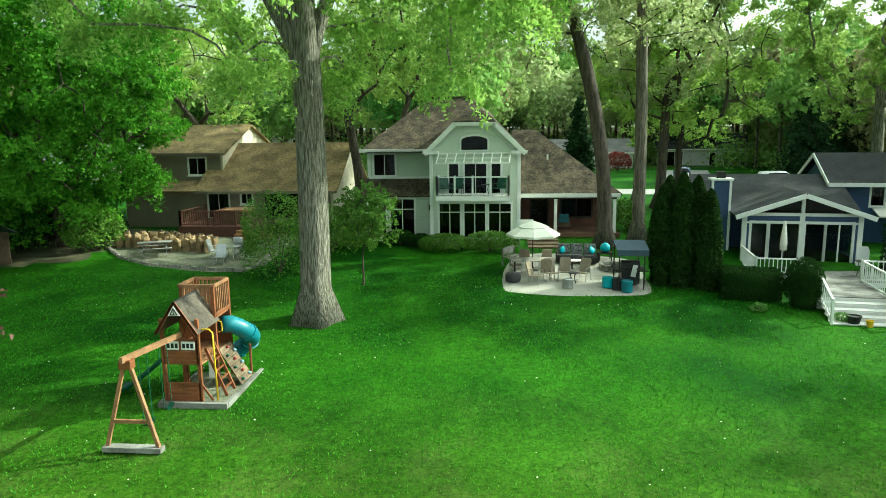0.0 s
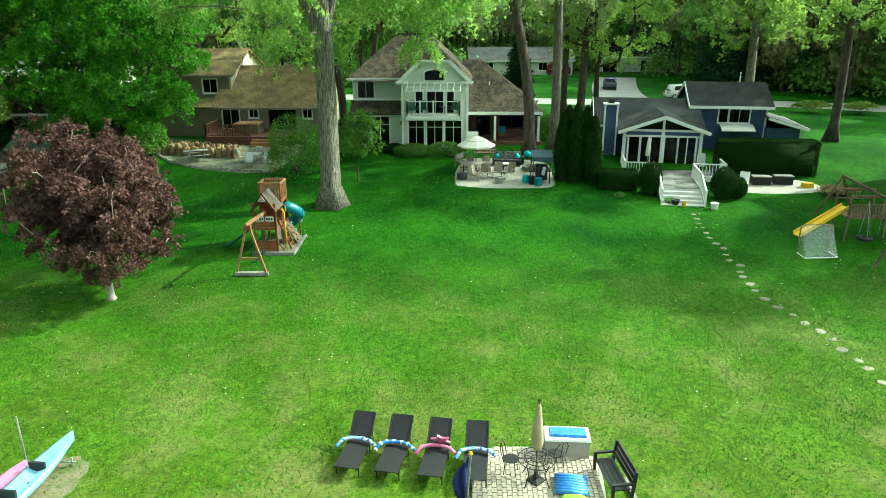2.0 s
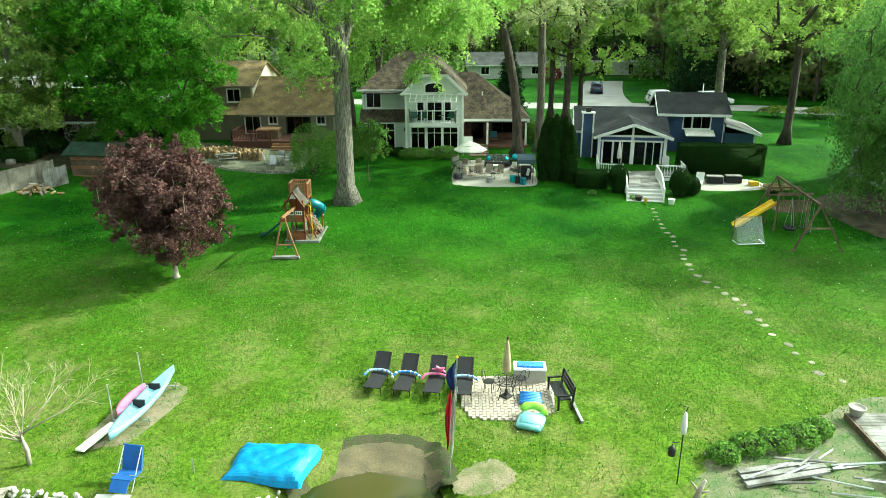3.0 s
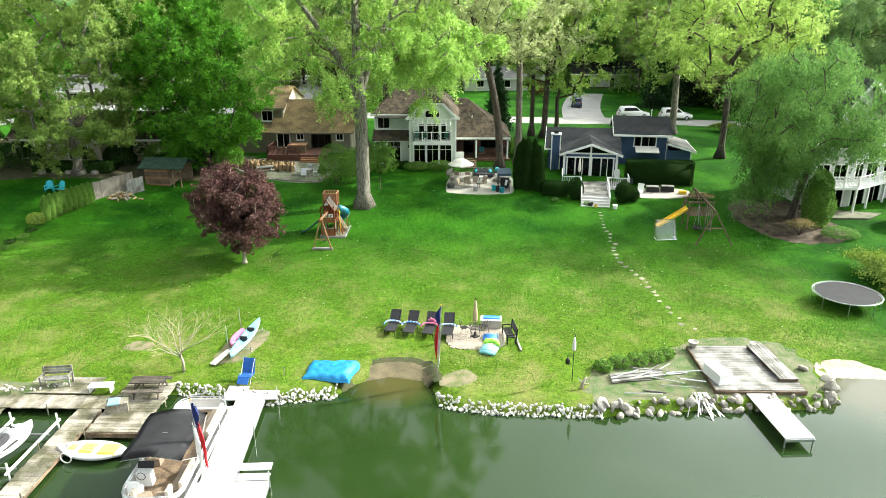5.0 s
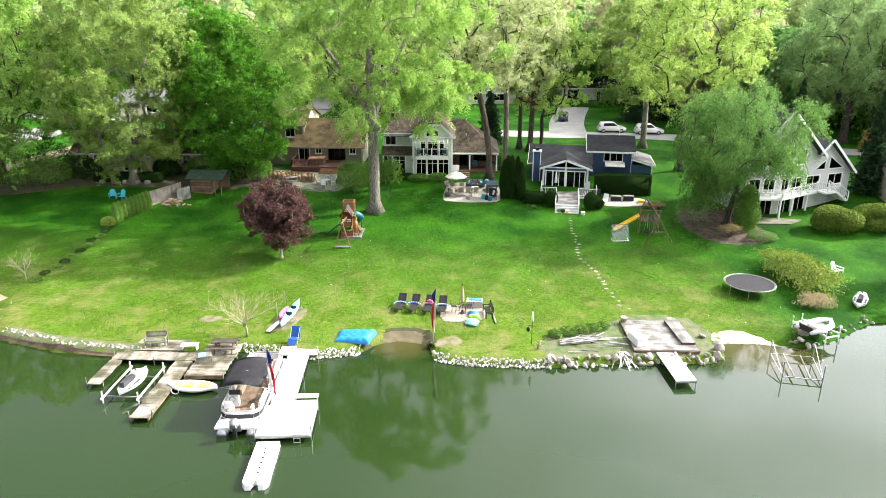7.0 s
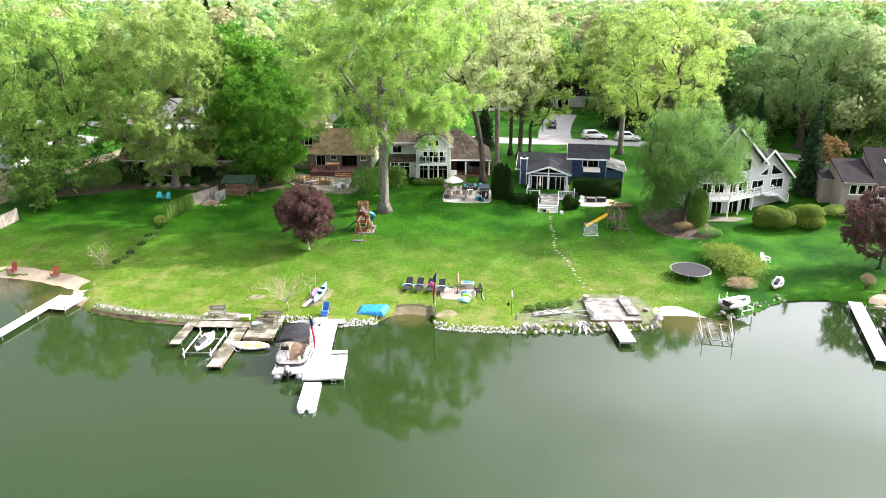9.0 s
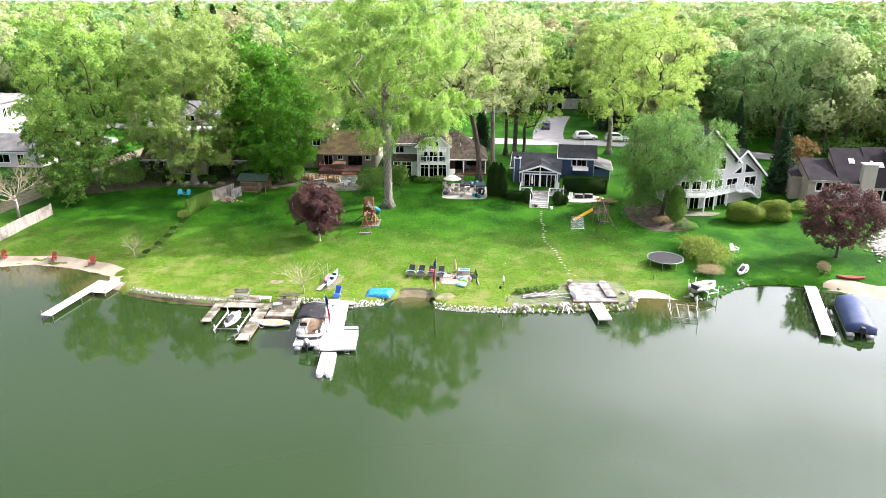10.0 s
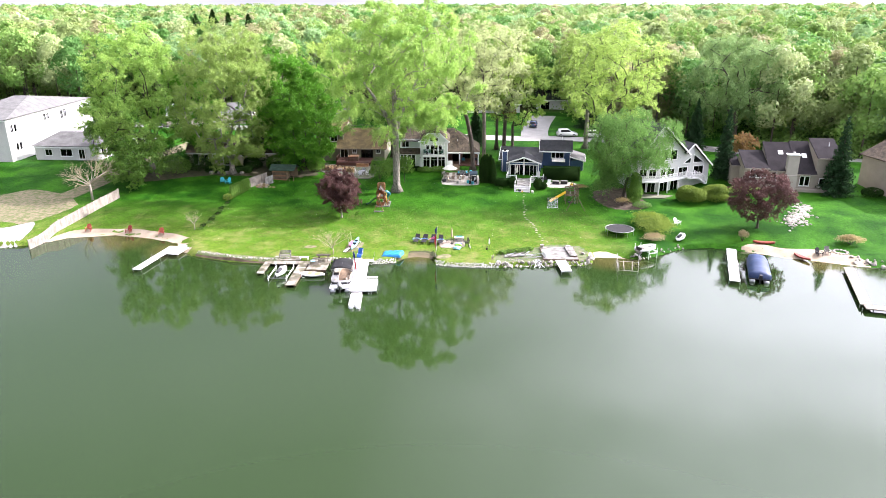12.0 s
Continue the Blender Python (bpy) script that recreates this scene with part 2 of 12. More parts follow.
def water_material():
    """Still, murky green lake water with a faint ripple."""
    m = bpy.data.materials.new("lake_water")
    m.use_nodes = True
    n, l = m.node_tree.nodes, m.node_tree.links
    b = n["Principled BSDF"]
    b.inputs["Base Color"].default_value = (0.0140, 0.0315, 0.0070, 1)
    b.inputs["Roughness"].default_value = 0.06
    geo = n.new("ShaderNodeNewGeometry")
    last = None
    for x, y, reach in ((-3.7, -0.2, 3.2), (22.3, -0.2, 5.5), (-47.0, 7.5, 8.0), (-38.0, 2.5, 5.0), (50.0, -1.0, 6.0)):
        far = n.new("ShaderNodeVectorMath")
        far.operation = "DISTANCE"
        far.inputs[1].default_value = (x, y, 0)
        l.new(geo.outputs["Position"], far.inputs[0])
        near = n.new("ShaderNodeMapRange")
        near.interpolation_type = "SMOOTHSTEP"
        near.inputs["From Min"].default_value, near.inputs["From Max"].default_value = reach, reach * 0.25
        l.new(far.outputs["Value"], near.inputs["Value"])
        if last is None:
            last = near.outputs["Result"]
        else:
            top = n.new("ShaderNodeMath")
            top.operation = "MAXIMUM"
            l.new(last, top.inputs[0])
            l.new(near.outputs["Result"], top.inputs[1])
            last = top.outputs["Value"]
    sandy = n.new("ShaderNodeMix")
    sandy.data_type = "RGBA"
    sandy.inputs["A"].default_value = b.inputs["Base Color"].default_value
    sandy.inputs["B"].default_value = (0.058, 0.054, 0.018, 1)
    l.new(last, sandy.inputs["Factor"])
    l.new(sandy.outputs["Result"], b.inputs["Base Color"])
    b.inputs["IOR"].default_value = 1.38
    co = n.new("ShaderNodeTexCoord")
    t = n.new("ShaderNodeTexNoise")
    t.inputs["Scale"].default_value, t.inputs["Detail"].default_value = 0.9, 3.0
    t2 = n.new("ShaderNodeTexNoise")
    t2.inputs["Scale"].default_value, t2.inputs["Detail"].default_value = 0.05, 3.0
    l.new(co.outputs["Object"], t.inputs["Vector"])
    l.new(co.outputs["Object"], t2.inputs["Vector"])
    r = n.new("ShaderNodeMapRange")
    r.inputs["To Min"].default_value, r.inputs["To Max"].default_value = 0.02, 0.09
    l.new(t2.outputs["Fac"], r.inputs["Value"])
    l.new(r.outputs["Result"], b.inputs["Roughness"])
    bp = n.new("ShaderNodeBump")
    bp.inputs["Strength"].default_value, bp.inputs["Distance"].default_value = 0.06, 0.05
    l.new(t.outputs["Fac"], bp.inputs["Height"])
    l.new(bp.outputs["Normal"], b.inputs["Normal"])
    return m


# window glass keeps the default dark tint, which puts room shade into the pane
GRASS, WATER, GLASS = lawn_material(), water_material(), glass_material("window_glass")
CLEAR = glass_material("clear_glass", (0.93, 0.95, 0.95), 1.12)
WET_SAND = material("wet_sand", (0.135, 0.105, 0.055), 0.6, scale=1.6, fine=22, vary=0.25, bump=0.5, second=(0.07, 0.06, 0.03))
SAND = material("beach_sand", (0.33, 0.275, 0.20), 0.9, scale=0.8, fine=30, second=(0.26, 0.21, 0.14))
SAND_PALE = material("pale_beach_sand", (0.41, 0.36, 0.275), 0.9, scale=0.8, fine=30, second=(0.34, 0.28, 0.19))
# litter colour darkened to carry the shade beneath the maples
SHADE_LITTER = material("shade_dark_litter", (0.085, 0.07, 0.04), 0.95, scale=1.2, fine=22, bump=0.8, vary=0.35, second=(0.035, 0.045, 0.015))
STEP = material("stepping_stone", (0.27, 0.25, 0.19), 0.9, scale=4, fine=20, vary=0.2, bump=0.4, random=0.3)
MULCH = material("bark_mulch", (0.105, 0.078, 0.052), 0.95, scale=1.5, fine=25, bump=0.8, vary=0.35)
DIRT = material("bare_soil", (0.19, 0.155, 0.10), 0.95, scale=1.6, fine=18, bump=0.6, vary=0.3, second=(0.09, 0.11, 0.035), edges=(0.38, 0.62))
WEEDS = material("weedy_bank", (0.15, 0.14, 0.085), 0.95, scale=1.6, fine=16, bump=0.7, vary=0.3, second=(0.05, 0.10, 0.02))
GRAVEL = material("pale_gravel", (0.19, 0.18, 0.14), 0.9, scale=1.0, fine=14, bump=0.6, vary=0.4, second=(0.08, 0.10, 0.05))
ASPHALT = material("pale_asphalt", (0.27, 0.265, 0.25), 0.9, scale=0.6, fine=30, vary=0.1)
CONCRETE = material("concrete", (0.40, 0.375, 0.33), 0.85, scale=0.7, fine=25, vary=0.1)
PAVER = material("brick_paver", (0.42, 0.36, 0.29), 0.85, scale=2, fine=30, vary=0.10, random=0.10)
ROCK = material("white_limestone", (0.52, 0.505, 0.47), 0.85, scale=4, fine=22, vary=0.15, bump=0.5, random=0.2, island=0.2)
BOULDER = material("tan_fieldstone", (0.31, 0.29, 0.25), 0.85, scale=3, fine=18, vary=0.2, bump=0.5, random=0.25, island=0.25)
SIDING_SAGE = courses(material("sage_siding", (0.66, 0.72, 0.62), 0.6, scale=0.7, fine=12, vary=0.05), 0.115, 0.5)
SIDING_BLUE = courses(material("blue_siding", (0.055, 0.095, 0.20), 0.55, scale=0.7, fine=12, vary=0.07), 0.13, 0.6)
SIDING_BROWN = courses(material("weathered_brown_siding", (0.26, 0.225, 0.18), 0.75, scale=0.8, fine=14, vary=0.12), 0.15, 0.4, "X")
SIDING_CREAM = courses(material("cream_siding", (0.66, 0.60, 0.48), 0.7, scale=0.8, fine=14, vary=0.12, second=(0.48, 0.42, 0.32)), 0.15, 0.4)
SIDING_GREY = courses(material("pale_grey_siding", (0.58, 0.58, 0.56), 0.6, scale=0.7, fine=12, vary=0.05), 0.14, 0.4)
SIDING_TAUPE = material("taupe_siding", (0.33, 0.29, 0.24), 0.7, scale=0.7, fine=12, vary=0.07)
SHINGLE_SLATE = courses(material("slate_grey_shingle", (0.10, 0.10, 0.108), 0.9, spec=0.1, scale=0.8, fine=9, vary=0.2, bump=0.6), 0.10, 0.4, "Z", 0.8)
TAN_CLOTH = material("tan_umbrella_cloth", (0.42, 0.34, 0.21), 0.9, scale=2, fine=20, vary=0.15)
OLD_DOCK = material("rotting_dock_wood", (0.27, 0.245, 0.20), 0.9, scale=0.9, fine=9, vary=0.25, bump=0.5, random=0.28, second=(0.085, 0.080, 0.045), edges=(0.40, 0.60))
WOOD_DARK = material("old_dark_wood", (0.095, 0.078, 0.062), 0.85, scale=1.5, fine=12, vary=0.3, bump=0.4, random=0.2)
SOIL_DARK = material("eroded_dark_soil", (0.055, 0.045, 0.025), 0.95, scale=2.5, fine=22, vary=0.3, bump=0.8, second=(0.04, 0.055, 0.015))
SHINGLE_MODERN = courses(material("dark_grey_shingle", (0.034, 0.031, 0.033), 0.95, spec=0.05, scale=0.8, fine=9, vary=0.15, bump=0.6), 0.12, 0.3, "Z", 0.85)
SIDING_CHIMNEY = material("pale_stucco", (0.42, 0.385, 0.33), 0.75, scale=0.7, fine=12, vary=0.06)
SIDING_WHITE = courses(material("white_siding", (0.58, 0.575, 0.55), 0.6, scale=0.7, fine=12, vary=0.05), 0.14, 0.3)
BRICK_DARK = material("dark_brick", (0.17, 0.085, 0.06), 0.85, scale=2, fine=20, vary=0.2)
WHITE = material("white_paint", (0.84, 0.84, 0.82), 0.45, scale=1.5, fine=20, vary=0.04)
SHINGLE_BROWN = courses(material("brown_shingle", (0.125, 0.10, 0.072), 0.9, spec=0.1, scale=1.6, fine=7, vary=0.45, bump=0.8, second=(0.06, 0.05, 0.04), edges=(0.38, 0.62)), 0.14, 0.5, "Z", 0.7)
SHINGLE_TAN = courses(material("tan_shingle", (0.25, 0.18, 0.095), 0.9, spec=0.1, scale=0.9, fine=6, vary=0.35, bump=0.7, second=(0.14, 0.105, 0.06), edges=(0.38, 0.62)), 0.10, 0.4, "Z", 0.75)
SHINGLE_DARK = courses(material("charcoal_shingle", (0.046, 0.048, 0.052), 0.9, spec=0.1, scale=0.8, fine=9, vary=0.2, bump=0.6), 0.10, 0.4, "Z", 0.75)
SHINGLE_GREY = courses(material("grey_shingle", (0.155, 0.155, 0.148), 0.9, scale=0.8, fine=9, vary=0.2, bump=0.6), 0.10, 0.4, "Z", 0.75)
# near-black stands in for unlit rooms; also used for dark frames and ash
SHADE_AND_DARK = material("shade_and_dark_parts", (0.05, 0.045, 0.04), 0.9, vary=0.3, bump=0)
CURTAIN = material("curtain_cloth", (0.50, 0.47, 0.42), 0.9, scale=2, fine=15, vary=0.15, stretch=(6, 6, 0.5))
BARK = material("grey_furrowed_bark", (0.36, 0.335, 0.28), 0.95, scale=3.2, fine=7, vary=0.35, bump=1.0, second=(0.145, 0.13, 0.10), stretch=(5.2, 5.2, 0.55), depth=0.25, edges=(0.41, 0.55))
BARK_GREY = material("grey_brown_bark", (0.22, 0.19, 0.15), 0.95, scale=2.4, fine=9, vary=0.35, bump=0.9, stretch=(4, 4, 0.5), depth=0.08)
BARK_DARK = material("dark_bark", (0.12, 0.095, 0.075), 0.95, scale=2.0, fine=9, vary=0.35, bump=0.9, stretch=(3, 3, 0.5), depth=0.08)
BARK_PALE = material("pale_bark", (0.42, 0.37, 0.30), 0.9, scale=2.0, fine=12, vary=0.2, bump=0.6, stretch=(2, 2, 0.6))
CEDAR = material("stained_cedar", (0.25, 0.085, 0.035), 0.55, scale=2.0, fine=14, vary=0.2, bump=0.3, random=0.15, stretch=(1, 1, 1))
CEDAR_PALE = material("weathered_cedar", (0.33, 0.17, 0.085), 0.65, scale=2.0, fine=14, vary=0.2, bump=0.3, random=0.15)
WOOD_GREY = material("weathered_grey_wood", (0.255, 0.25, 0.235), 0.85, scale=1.2, fine=12, vary=0.2, bump=0.4, random=0.2, second=(0.12, 0.115, 0.10), edges=(0.38, 0.6))
WOOD_OLD = material("rough_brown_wood", (0.20, 0.14, 0.09), 0.85, scale=1.5, fine=12, vary=0.3, bump=0.4, random=0.2)
FENCE_WOOD = material("sun_bleached_fence_wood", (0.285, 0.255, 0.21), 0.85, scale=1.5, fine=12, vary=0.2, bump=0.3, random=0.18)
DECK_RED = material("red_brown_deck_stain", (0.11, 0.042, 0.032), 0.6, scale=2, fine=15, vary=0.2)
DOCK_WHITE = material("white_dock_panel", (0.62, 0.61, 0.585), 0.6, scale=1.2, fine=14, vary=0.06, random=0.05)
ALU = material("brushed_aluminium", (0.62, 0.63, 0.64), 0.35, 0.9, vary=0.08, bump=0.05)
STEEL = material("galvanised_steel", (0.45, 0.45, 0.45), 0.45, 0.8, vary=0.15, bump=0.1)
BLACK = material("black_plastic", (0.018, 0.018, 0.02), 0.5, vary=0.2, bump=0.1)
IRON = material("dark_wrought_iron", (0.03, 0.028, 0.026), 0.5, 0.3, vary=0.2, bump=0.1)
CANVAS = material("beige_canvas", (0.66, 0.58, 0.46), 0.9, scale=2, fine=20, vary=0.12)
CANVAS_WHITE = material("cream_canvas", (0.80, 0.77, 0.70), 0.9, scale=2, fine=20, vary=0.06)
BIMINI = material("charcoal_canvas", (0.055, 0.055, 0.06), 0.85, scale=1.2, fine=25, vary=0.2)
TAN_VINYL = material("tan_vinyl", (0.30, 0.24, 0.18), 0.5, scale=3, fine=25, vary=0.1)
TEAL = material("teal_plastic", (0.025, 0.19, 0.24), 0.35, scale=2, fine=20, vary=0.1)
TURQ = material("turquoise_paint", (0.03, 0.42, 0.50), 0.5, vary=0.1)
GREEN_PLASTIC = material("dark_green_plastic", (0.012, 0.085, 0.05), 0.4, vary=0.12)
YELLOW = material("yellow_plastic", (0.75, 0.48, 0.03), 0.45, vary=0.08)
RED = material("red_paint", (0.27, 0.045, 0.03), 0.5, vary=0.15)
NAVY = material("navy_cloth", (0.02, 0.035, 0.16), 0.8, vary=0.12)
FLAG_RED = material("red_cloth", (0.55, 0.02, 0.03), 0.8, vary=0.1)
FLAG_WHITE = material("white_cloth", (0.80, 0.79, 0.77), 0.8, vary=0.05)
TARP = material("blue_tarpaulin", (0.014, 0.23, 0.50), 0.5, scale=2, fine=9, vary=0.14, bump=0.5)
PINK = material("pink_plastic", (0.75, 0.20, 0.38), 0.4, vary=0.1)
PALE_BLUE = material("pale_blue_plastic", (0.24, 0.44, 0.54), 0.4, scale=2, fine=12, vary=0.15)
SKY_BLUE = material("bright_blue_vinyl", (0.06, 0.25, 0.70), 0.35, scale=4, fine=18, vary=0.2)
MINT = material("mint_vinyl", (0.30, 0.68, 0.70), 0.35, vary=0.1)
LIME = material("lime_vinyl", (0.35, 0.72, 0.08), 0.35, vary=0.1)
ROPE_BLUE = material("striped_blue_float", (0.25, 0.45, 0.68), 0.6, scale=9, fine=20, vary=0.1, second=(0.75, 0.78, 0.82))
MESH_BLACK = material("black_sling_fabric", (0.013, 0.013, 0.016), 0.8, scale=3, fine=60, vary=0.2)
CARPAINT_WHITE = material("white_car_paint", (0.80, 0.80, 0.80), 0.2, vary=0.02, bump=0)
CARPAINT_NAVY = material("slate_blue_car_paint", (0.06, 0.09, 0.15), 0.2, vary=0.03, bump=0)
BOAT_BLUE = material("navy_boat_cover", (0.02, 0.045, 0.12), 0.55, scale=2, fine=14, vary=0.15)
GELCOAT = material("white_gelcoat", (0.80, 0.80, 0.79), 0.25, vary=0.03, bump=0.02)
PWC_YELLOW = material("faded_yellow_vinyl", (0.70, 0.60, 0.12), 0.5, vary=0.1)
PAPER = material("brown_paper", (0.34, 0.235, 0.125), 0.85, scale=4, fine=18, vary=0.25, bump=0.5, random=0.3)
LOG = material("split_log", (0.46, 0.32, 0.17), 0.85, scale=3, fine=20, vary=0.25, random=0.25, island=0.2)
LEAF_COTTON = leaf_material("cottonwood_leaf", (0.42, 0.60, 0.15), (0.17, 0.34, 0.065), 0.54)
LEAF_MAPLE = leaf_material("maple_leaf", (0.148, 0.373, 0.031), (0.034, 0.141, 0.012), 0.46)
LEAF_OLIVE = leaf_material("olive_spring_leaf", (0.367, 0.497, 0.135), (0.174, 0.274, 0.065), 0.54)
LEAF_OAK = leaf_material("pale_oak_flower", (0.53, 0.58, 0.30), (0.29, 0.37, 0.14), 0.54)
LEAF_YELLOW = leaf_material("yellow_green_leaf", (0.464, 0.605, 0.162), (0.235, 0.381, 0.078), 0.54)
LEAF_WILLOW = leaf_material("willow_leaf", (0.19, 0.35, 0.085), (0.065, 0.165, 0.035), 0.42)
LEAF_WILLOW_PALE = leaf_material("pale_willow_leaf", (0.30, 0.44, 0.17), (0.13, 0.235, 0.08), 0.45)
LEAF_PURPLE = leaf_material("purple_maple_leaf", (0.16, 0.080, 0.070), (0.042, 0.023, 0.023), 0.25)
LEAF_BUD = leaf_material("rusty_bud", (0.459, 0.365, 0.176), (0.257, 0.230, 0.108), 0.40)
LEAF_SHRUB = leaf_material("shrub_leaf", (0.18, 0.33, 0.055), (0.055, 0.14, 0.022), 0.38)
LEAF_DARK = leaf_material("boxwood_leaf", (0.030, 0.070, 0.014), (0.010, 0.030, 0.007), 0.15, 0.85, 0.05)
LEAF_ARBOR = leaf_material("arborvitae_spray", (0.036, 0.078, 0.016), (0.013, 0.034, 0.008), 0.15, 0.85, 0.05)
LEAF_SPRUCE = leaf_material("spruce_needle", (0.038, 0.085, 0.034), (0.014, 0.036, 0.016), 0.08, 0.85, 0.05)
LEAF_JUNIPER = leaf_material("golden_juniper_spray", (0.25, 0.34, 0.05), (0.05, 0.11, 0.018), 0.2)
LEAF_RUST = leaf_material("rust_leaf", (0.27, 0.17, 0.06), (0.14, 0.09, 0.03), 0.3)
LEAF_RED = leaf_material("red_shrub_leaf", (0.22, 0.03, 0.03), (0.09, 0.012, 0.014), 0.3)
# leaves of the woods: distance haze is put into these paler, greyer colours
HAZED_FRESH = leaf_material("hazed_fresh_leaf", (0.284, 0.441, 0.110), (0.152, 0.288, 0.067), 0.42, each=0.3)
HAZED_OLIVE = leaf_material("hazed_olive_leaf", (0.339, 0.430, 0.159), (0.197, 0.271, 0.094), 0.42, each=0.3)
HAZED_YELLOW = leaf_material("hazed_yellow_leaf", (0.384, 0.463, 0.160), (0.215, 0.303, 0.088), 0.42, each=0.3)
HAZED_DEEP = leaf_material("hazed_deep_leaf", (0.179, 0.368, 0.089), (0.072, 0.194, 0.047), 0.42, each=0.3)
HAZED_BUD = leaf_material("hazed_bud", (0.429, 0.411, 0.210), (0.279, 0.281, 0.141), 0.42, each=0.3)
HAZED_PALE = leaf_material("hazed_pale_flower", (0.548, 0.616, 0.315), (0.329, 0.421, 0.179), 0.42, each=0.3)
HAZED_GREY = leaf_material("hazed_grey_leaf", (0.355, 0.532, 0.228), (0.190, 0.338, 0.133), 0.42, each=0.3)
STRAW = leaf_material("dry_grass", (0.46, 0.38, 0.22), (0.30, 0.24, 0.13), 0.3)


# ---- building helpers ----
def quad_box(bm, x0, x1, y0, y1, z0, z1, m=None, taper=0.0):
    """A box between two corners; taper draws its top in."""
    v = []
    for z, k in ((z0, 0.0), (z1, taper)):
        for x, y in ((x0 + k, y0 + k), (x1 - k, y0 + k), (x1 - k, y1 - k), (x0 + k, y1 - k)):
            c = Vector((x, y, z))
            v.append(bm.verts.new(m @ c if m else c))
    for f in ((3, 2, 1, 0), (4, 5, 6, 7), (0, 1, 5, 4), (1, 2, 6, 5), (2, 3, 7, 6), (3, 0, 4, 7)):
        bm.faces.new([v[i] for i in f])
    return bm


def beam(bm, a, b, w, h=None, up=(0, 0, 1)):
    """A squared timber from a to b, w wide and h deep."""
    a, b = Vector(a), Vector(b)
    d = (b - a).normalized()
    u = Vector(up)
    if abs(d.dot(u)) > 0.98:
        u = Vector((0, 1, 0))
    s = d.cross(u).normalized() * w / 2
    t = s.cross(d).normalized() * (h or w) / 2
    v = [bm.verts.new(p + i * s + j * t) for p in (a, b) for i, j in ((-1, -1), (1, -1), (1, 1), (-1, 1))]
    for f in ((0, 1, 2, 3), (7, 6, 5, 4), (4, 5, 1, 0), (5, 6, 2, 1), (6, 7, 3, 2), (7, 4, 0, 3)):
        bm.faces.new([v[i] for i in f])
    return bm


def tube(bm, pts, radii, n=8, cap=True):
    """A round bar along points; radii one number or one for each point."""
    pts = [Vector(p) for p in pts]
    rad = [float(q) for q in radii] if hasattr(radii, "__len__") else [float(radii)] * len(pts)
    rings = []
    side = None
    for i, p in enumerate(pts):
        d = (pts[min(i + 1, len(pts) - 1)] - pts[max(i - 1, 0)])
        d = d.normalized() if d.length > 1e-6 else Vector((0, 0, 1))
        if side is None:
            side = d.orthogonal().normalized()
        side = (side - d * side.dot(d))
        side = side.normalized() if side.length > 1e-5 else d.orthogonal().normalized()
        other = d.cross(side)
        rings.append([bm.verts.new(p + rad[i] * (math.cos(2 * math.pi * k / n) * side + math.sin(2 * math.pi * k / n) * other)) for k in range(n)])
    for r, s in zip(rings, rings[1:]):
        for k in range(n):
            bm.faces.new((r[k], r[(k + 1) % n], s[(k + 1) % n], s[k]))
    if cap:
        bm.faces.new(rings[0][::-1])
        bm.faces.new(rings[-1])
    return bm


def lathe(bm, profile, n=16, at=(0, 0, 0), sx=1.0, sy=1.0):
    """A turned shape from (radius, height) pairs."""
    rings = [[bm.verts.new((at[0] + sx * r * math.cos(2 * math.pi * k / n), at[1] + sy * r * math.sin(2 * math.pi * k / n), at[2] + z)) for k in range(n)] for r, z in profile]
    for r, s in zip(rings, rings[1:]):
        for k in range(n):
            bm.faces.new((r[k], r[(k + 1) % n], s[(k + 1) % n], s[k]))
    bm.faces.new(rings[0][::-1])
    bm.faces.new(rings[-1])
    return bm


def slab(bm, corners, thick):
    """A flat plate with the given upper corners, thick measured downwards along its normal."""
    c = [Vector(p) for p in corners]
    nrm = (c[1] - c[0]).cross(c[2] - c[0]).normalized()
    if nrm.z < 0:
        nrm = -nrm
    top = [bm.verts.new(p) for p in c]
    low = [bm.verts.new(p - nrm * thick) for p in c]
    bm.faces.new(top)
    bm.faces.new(low[::-1])
    k = len(c)
    for i in range(k):
        bm.faces.new((top[i], low[i], low[(i + 1) % k], top[(i + 1) % k]))
    return bm


def prism(bm, outline, y0, y1, m=None):
    """A flat shape in x and z, drawn out from y0 to y1."""
    a = [bm.verts.new((m @ Vector((x, y0, z))) if m else (x, y0, z)) for x, z in outline]
    b = [bm.verts.new((m @ Vector((x, y1, z))) if m else (x, y1, z)) for x, z in outline]
    bm.faces.new(a)
    bm.faces.new(b[::-1])
    k = len(a)
    for i in range(k):
        bm.faces.new((a[i], b[i], b[(i + 1) % k], a[(i + 1) % k]))
    return bm


def mesh_of(bm, mat, smooth=False, name="mesh"):
    bmesh.ops.recalc_face_normals(bm, faces=bm.faces)
    me = bpy.data.meshes.new(name)
    bm.to_mesh(me)
    bm.free()
    me.materials.append(mat)
    if smooth:
        me.shade_smooth()
    return me


def part(name, bm, mat, parent, label="", smooth=False):
    """Links a bmesh as one mesh object under a thing or a part."""
    ob = new(name, mesh_of(bm, mat, smooth, name))
    ob.parent = parent
    if label:
        ob["label"] = label
    return ob


def thing(name, label, category, x=0.0, y=0.0, z=0.0, rz=0.0, group="", kind=""):
    ob = new(name)
    ob.empty_display_size = 0.2
    ob.matrix_basis = pose(x, y, z, 0, 0, rz)
    return tagged(ob, label, category, group, kind)


